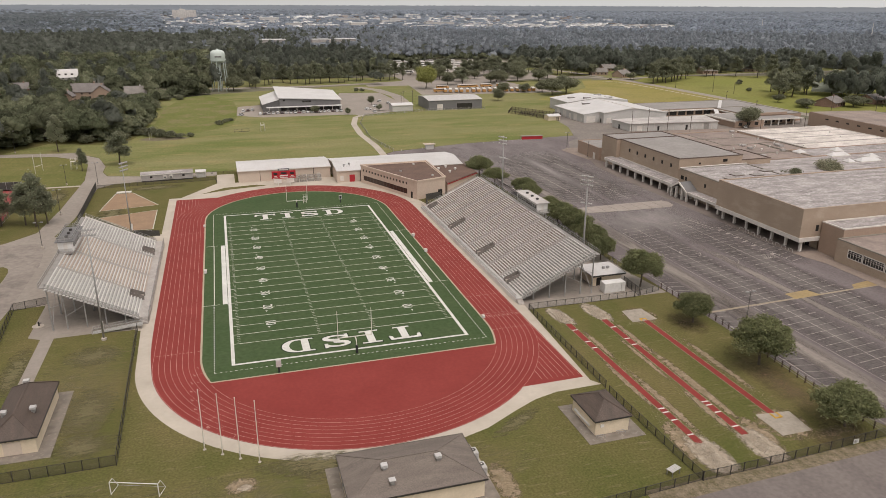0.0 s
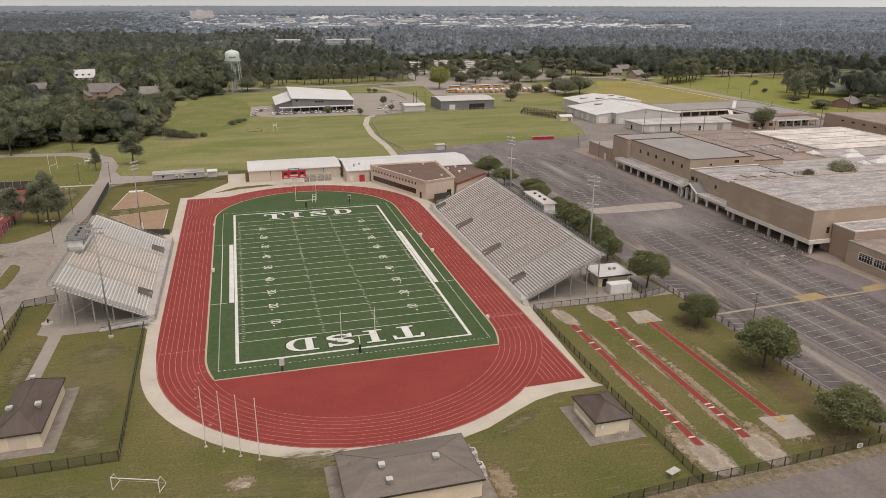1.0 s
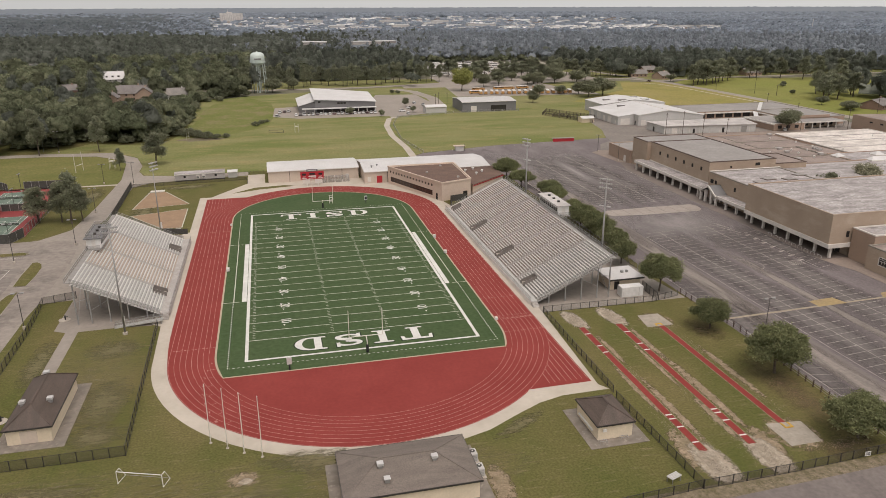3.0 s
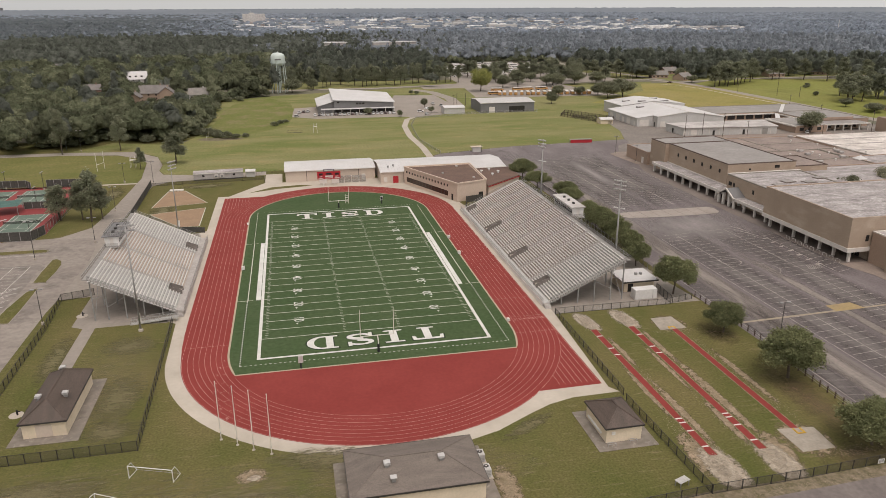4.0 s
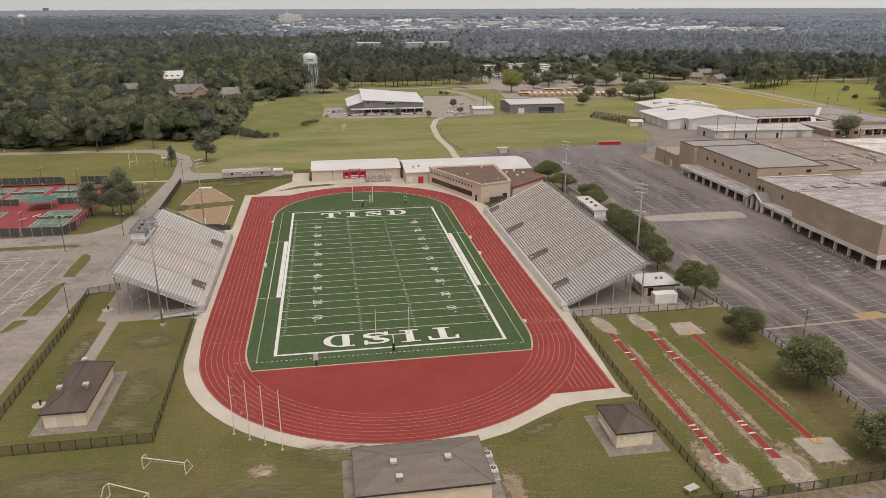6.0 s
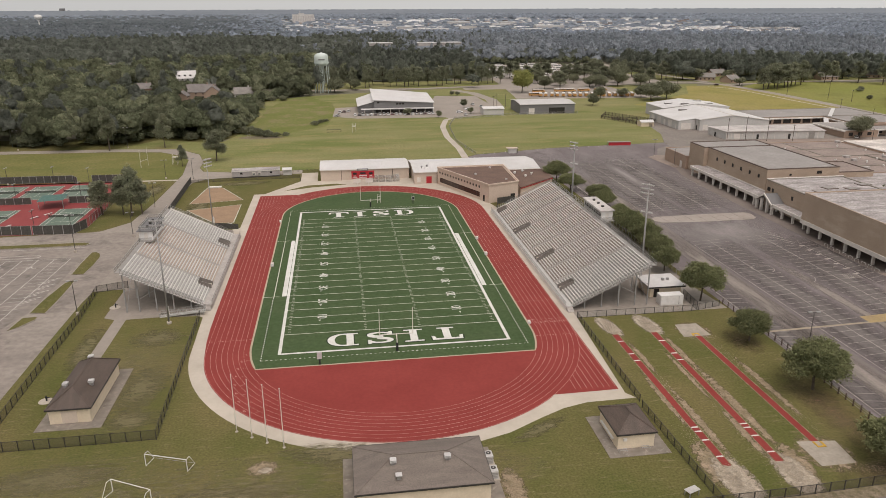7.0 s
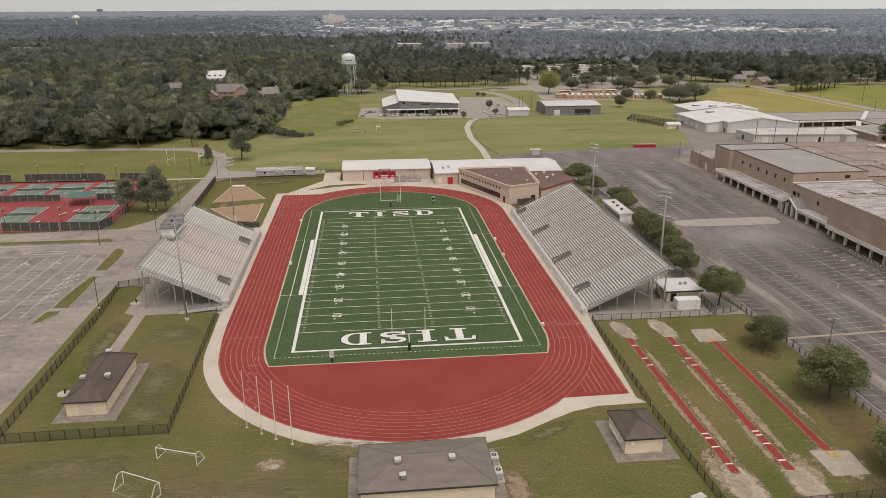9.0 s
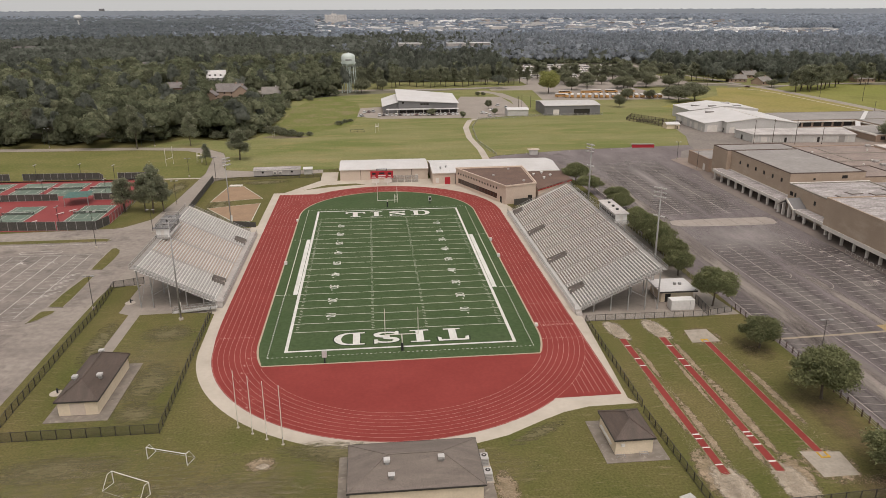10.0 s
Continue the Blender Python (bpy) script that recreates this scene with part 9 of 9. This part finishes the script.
cz = np.where(town(cx, cy), land(cx, cy) + 3, cz)
for hx, hy, r in HOUSES:
    cz = np.where(np.hypot(cx - hx, cy - hy) < min(75, 2.2 * r), land(cx, cy) + 1.5, cz)
nr, ns = len(rings), len(spokes)
parting, west_end = (np.argmin(np.abs(spokes - radians(k))) for k in (5, -7))
# canopy farther out takes the colours that hold more haze
for lo, hi, ja, jb, mt in ((640, 1500, 0, parting, WOODS_DARK), (640, 1010, parting, ns - 1, WOODS_PINE), (1010, 1500, parting, ns - 1, WOODS_MID_HAZE), (1500, 2900, 0, west_end, WOODS_FAR_DARK_HAZE), (1500, 3300, west_end, ns - 1, WOODS_FAR_HAZE), (2900, 3300, 0, west_end, WOODS_FAR_HAZE), (3300, 4700, 0, ns - 1, WOODS_HORIZON_HAZE)):
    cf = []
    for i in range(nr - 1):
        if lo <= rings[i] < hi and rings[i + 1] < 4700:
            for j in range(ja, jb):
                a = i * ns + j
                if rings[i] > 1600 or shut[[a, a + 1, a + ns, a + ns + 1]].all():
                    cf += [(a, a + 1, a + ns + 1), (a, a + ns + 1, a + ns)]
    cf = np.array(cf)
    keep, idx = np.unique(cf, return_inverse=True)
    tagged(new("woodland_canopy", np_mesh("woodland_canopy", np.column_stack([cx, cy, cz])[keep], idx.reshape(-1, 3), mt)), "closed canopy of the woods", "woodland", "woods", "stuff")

# shrubs at the pond and field edges
for x, y, r in ((-64, 231, 4), (-60, 226, 5), (-55, 221, 4.5), (-50, 217, 4), (-45, 215, 3), (-40, 218, 2.4), (-24.7, 254, 3), (-21, 262, 2.6), (-18, 267, 2), (-51, 381, 3), (-60, 380, 4), (423, 360, 3), (397, 314, 2.6), (-52, 384, 4), (-66, 300, 5), (-66, 330, 5.5), (-68, 350, 5), (-67, 262, 5), (-74, 214, 5), (-90, 211, 4.5), (243, 134.5, 2.4), (246.5, 133, 2.0), (241, 130.5, 1.8)):
    s = thing("shrub", "dense dark green shrub at the field's edge", "shrub", x, y, 0, 0, "shrubs")
    size = np.array([r * 2, r * 2, r * 1.3])
    lobes = crown_lobes("oak")
    p, q = crown_points(60, "oak", 0.2, lobes), crown_points(2200, "oak", 0.3, lobes)
    p[:, 2], q[:, 2] = (p[:, 2] - 0.3) * 1.2, (q[:, 2] - 0.3) * 1.2
    v, f = clumps(p * size, r * 0.13)
    v2, f2 = sprays((q + RNG.normal(size=q.shape) * 0.02) * size, r * 0.055)
    v, f = np.vstack([v, v2]), np.vstack([f, f2 + len(v)])
    part("foliage", np_mesh("foliage", v, f, LEAF_HAZED), None, s)
    part("stem", Mesh().tube((0, 0, 0), (0, 0, r * 0.5), 0.15, 0.08, 5), BARK, s)
setting("muddy_ditch", Mesh().flat([(-66, 214), (-58, 209), (-44, 211), (-40, 215), (-50, 219), (-62, 220)], 0.06), WATER_PAVE, "muddy ditch at the field's edge", "ditch")


# ---- houses and distant buildings ----
def house(x, y, w, l, h, top, turn, wall, roofm, label, z=0.0):
    b = thing("house", label, "house", x, y, z, turn, "houses among the trees")
    part("wall", Mesh().add([(-w, -l, 0), (w, -l, 0), (w, l, 0), (-w, l, 0), (-w, -l, h), (w, -l, h), (w, l, h), (-w, l, h), (-w, 0, top - 0.1), (w, 0, top - 0.1)], [(0, 1, 5, 4), (1, 2, 6, 9, 5), (2, 3, 7, 6), (3, 0, 4, 8, 7)]), wall, b)
    for s in (-1, 1):
        part("roof", Mesh().add([(-w - 0.6, s * (l + 0.7), h - 0.2), (w + 0.6, s * (l + 0.7), h - 0.2), (w + 0.6, 0, top), (-w - 0.6, 0, top), (-w - 0.6, s * (l + 0.7), h), (w + 0.6, s * (l + 0.7), h), (w + 0.6, 0, top + 0.2), (-w - 0.6, 0, top + 0.2)], [(0, 1, 2, 3), (7, 6, 5, 4), (0, 4, 5, 1), (1, 5, 6, 2), (2, 6, 7, 3), (3, 7, 4, 0)]), roofm, b)
    for k in range(4):
        xx = -w + (k + 0.5) * w / 2
        part("window", Mesh().box(xx - 0.6, -l - 0.06, 1.0, xx + 0.6, -l, 2.4), WINDOW, b)
        if h > 4.6:
            part("window", Mesh().box(xx - 0.6, -l - 0.06, 3.8, xx + 0.6, -l, 5.0), WINDOW, b)
    part("chimney", Mesh().box(w * 0.4, -0.5, top - 1.5, w * 0.4 + 0.9, 0.5, top + 1.2), wall, b)
    return b


BRICK_RED = mat("red_brick", (0.26, 0.165, 0.13), (0.22, 0.14, 0.11), 0.3, 3.0)
HOUSE_ROOF = mat("weathered_house_roof", (0.1972, 0.1748, 0.1627), (0.1496, 0.1334, 0.1249), 0.2, 2.0)
HOUSE_ROOF_GREY = mat("grey_house_roof", (0.22, 0.2, 0.18), (0.17, 0.155, 0.14), 0.2, 2.0)
hw = house(-153, 534, 9.5, 7, 5.0, 11.5, 8, WHITE_WALL, RIBROOF, "white two-storey house with a white metal roof")
for k in range(3):
    d = part("dormer", Mesh().box(-6 + 5 * k, -5.6, 6.2, -4 + 5 * k, -2, 8.4), WHITE_WALL, hw)
    part("dormer_window", Mesh().box(-5.7 + 5 * k, -5.68, 6.9, -4.3 + 5 * k, -5.6, 8.1), WINDOW, d)
house(-117, 409, 11, 8, 5.5, 11.0, -6, BRICK_PINK, HOUSE_ROOF, "tan brick house with a brown roof in the woods")
house(-107, 403, 4, 5.5, 5.5, 10, 86, BRICK_PINK, HOUSE_ROOF, "tan brick house wing with a gabled front")
house(-127.5, 384, 4.2, 4.5, 5.0, 8.5, 84, BRICK_PINK, HOUSE_ROOF, "tan gabled house wing in the woods")
house(-84, 407, 7.5, 7, 3.6, 8.2, 6, WHITE_WALL, HOUSE_ROOF_GREY, "low house with a grey roof in the woods")
house(-172, 452, 6, 6, 4.5, 8.5, 10, BRICK_RED, HOUSE_ROOF, "brick house with a brown roof in the woods")
for x, y, r, w in ((345, 475, -12, 8), (357, 450, 24, 7), (462, 459, 0, 9), (376, 512, 8, 8), (520, 468, -15, 9)):
    house(x, y, w, 6, 3.2, 6.8, r, BRICK_PINK, HOUSE_ROOF_GREY, "low tan house with a grey-brown roof by the road")
for x, y, r in ((393, 224, 24), (437, 228, 10)):
    house(x, y, 9, 7, 3.2, 6.6, r, BRICK_RED, HOUSE_ROOF, "low brick house with a brown roof beyond the school")


def far_block(name, label, x, y, w, l, h, wall, floors=0, z=None, glass=None):
    z = rise(math.hypot(x, y)) if z is None else z
    b = thing(name, label, "building", x, y, z, 0)
    part("wall", Mesh().box(-w, -l, 0, w, l, h), wall, b)
    part("roof", Mesh().box(-w - 0.5, -l - 0.5, h, w + 0.5, l + 0.5, h + 0.8), RIBROOF if x > -200 else HOUSE_ROOF, b)
    for f in range(floors):
        for k in range(int(w / 3)):
            part("window", Mesh().box(-w + 1.5 + 6 * k, -l - 0.2, 2 + 3.6 * f, -w + 4.5 + 6 * k, -l, 4 + 3.6 * f), glass or WINDOW, b)
    return b


cb = far_block("hotel_slab", "pale plaster hotel slab above the distant trees", -116, 2500, 38, 12, 27, mat("pale_plaster", (0.56, 0.53, 0.5), (0.5, 0.465, 0.44), 0.02, 0.3), 6, 14, PALE_ROOF)
part("mast", Mesh().box(-12, -1, 27, -11, 1, 40), TRIM, cb)
part("plant_room", Mesh().box(-16, -6, 27.8, 2, 6, 31), TRIM, cb)
for x, y, w, l, h in ((60, 964, 18, 12, 14.5), (130, 946, 14, 10, 15), (168, 950, 15, 10, 15), (-19, 1568, 14, 10, 8), (-6, 1500, 18, 12, 7), (-86, 1338, 14, 12, 9), (-265, 730, 16, 10, 5), (-545, 1050, 34, 14, 9)):
    far_block("warehouse", "pale flat-roofed building among distant trees", x, y, w, l, h, PALE_ROOF if x > -500 else BRICK_PINK, 1)
far_block("office_tower", "grey office tower on the horizon", -1465, 4150, 12, 10, 25, GREY_METAL, 0)

for x, y, w in ((227, 1653, 44), (179, 1421, 30), (96, 1404, 26), (40, 1342, 16), (386, 2189, 36), (347, 1800, 22), (147, 2275, 30), (535, 2135, 26), (571, 1794, 40), (465, 1578, 26), (480, 1375, 30), (342, 1121, 12), (175, 1790, 20)):
    far_block("town_warehouse", "large white flat-roofed building in the far town", x, y, w, 14, 10, WHITE_WALL, 0, float(land(np.array([x]), np.array([y]))[0]) + 2)

# roofs of the far town, more than anyone could count
TOWN = mat("town_white", (0.68, 0.665, 0.65), (0.3, 0.28, 0.265), 0.006, 0.2, island=0.35, spread=(0.5, 0.64))
town_m = Mesh()
for i in range(1050):
    strip = i > 760
    ta, td = (math.radians(RNG.uniform(18, 34)), RNG.uniform(1790, 2120)) if strip else (math.radians(RNG.uniform(-6, 30)), RNG.uniform(1750, 3100))
    x, y = -10 + td * math.sin(ta), -193 + td * math.cos(ta)
    big = RNG.random() < 0.05
    w, l, h = (RNG.uniform(14, 30), RNG.uniform(8, 14), RNG.uniform(8, 11)) if big else (RNG.uniform(2.5, 8), RNG.uniform(3, 6), RNG.uniform(5, 10.5))
    z = float(land(np.array([x]), np.array([y]))[0])
    town_m.box(x - w, y - l, z, x + w, y + l, z + h)
tagged(part("town_roofs", town_m, TOWN), "pale roofs of a far town among trees", "town", "", "stuff")
for a0, a1, d0, d1 in ((19.5, 24.5, 1840, 1930), (25.5, 33.2, 1800, 1900), (22, 30, 1990, 2070), (9, 13, 1960, 2040)):
    P = [(math.radians(a0 + (a1 - a0) * k / 12), d0 + 25 * math.sin(2.1 * k)) for k in range(13)] + [(math.radians(a1 - (a1 - a0) * k / 12), d1 + 22 * math.sin(1.7 * k)) for k in range(13)]
    P = [(-10 + d * math.sin(a), -193 + d * math.cos(a)) for a, d in P]
    setting("town_pavement", Mesh().flat(P, rise(math.hypot(*P[0])) + 4.2), ROADC, "pale paved lots of the far town", "pavement")
for x, y, h in ((1057, 823, 39), (1174, 1235, 36)):
    rm = thing("radio_mast", "slim pale radio mast above the distant woods", "mast", x, y, 0, 0, "radio masts")
    part("mast", Mesh().tube((0, 0, 0), (0, 0, h), 1.0, 0.4, 5), ALU, rm)
    part("guy", Mesh().tube((0, 0, h * 0.8), (14, 0, 0), 0.08, n=3).tube((0, 0, h * 0.8), (-14, 0, 0), 0.08, n=3), STEEL, rm)
sc_m = Mesh()
for i in range(150):
    a, d = math.radians(RNG.uniform(-30, 52)), RNG.uniform(1150, 3300)
    x, y = -10 + d * math.sin(a), -193 + d * math.cos(a)
    w, l, h = RNG.uniform(4, 10), RNG.uniform(4, 8), RNG.uniform(8, 12.5)
    z = float(land(np.array([x]), np.array([y]))[0])
    sc_m.box(x - w, y - l, z, x + w, y + l, z + h)
tagged(part("scattered_roofs", sc_m, mat("scattered_roof", (0.3, 0.26, 0.24), (0.22, 0.19, 0.17), 0.01, 0.2, island=0.5)), "scattered house roofs in the distant woods", "town", "", "stuff")

# rubble in the jumping pits
for cx, cy in ((48.7, -52.2), (57.9, -52.4), (48.2, -108.5), (58.0, -108.9)):
    pts = RNG.uniform(-1, 1, (420, 2)) * np.array([1.5, 3.7]) + np.array([cx, cy])
    pts += RNG.normal(size=(420, 2)) * 0.15
    v, f = clumps(np.column_stack([pts, RNG.uniform(0.05, 0.1, 420)]), 0.11, 0.6)
    tagged(new("rubble", np_mesh("rubble", v, f, RUBBLE)), "pale broken stones heaped in the jumping pit", "rubble", "jumping pits", "stuff")
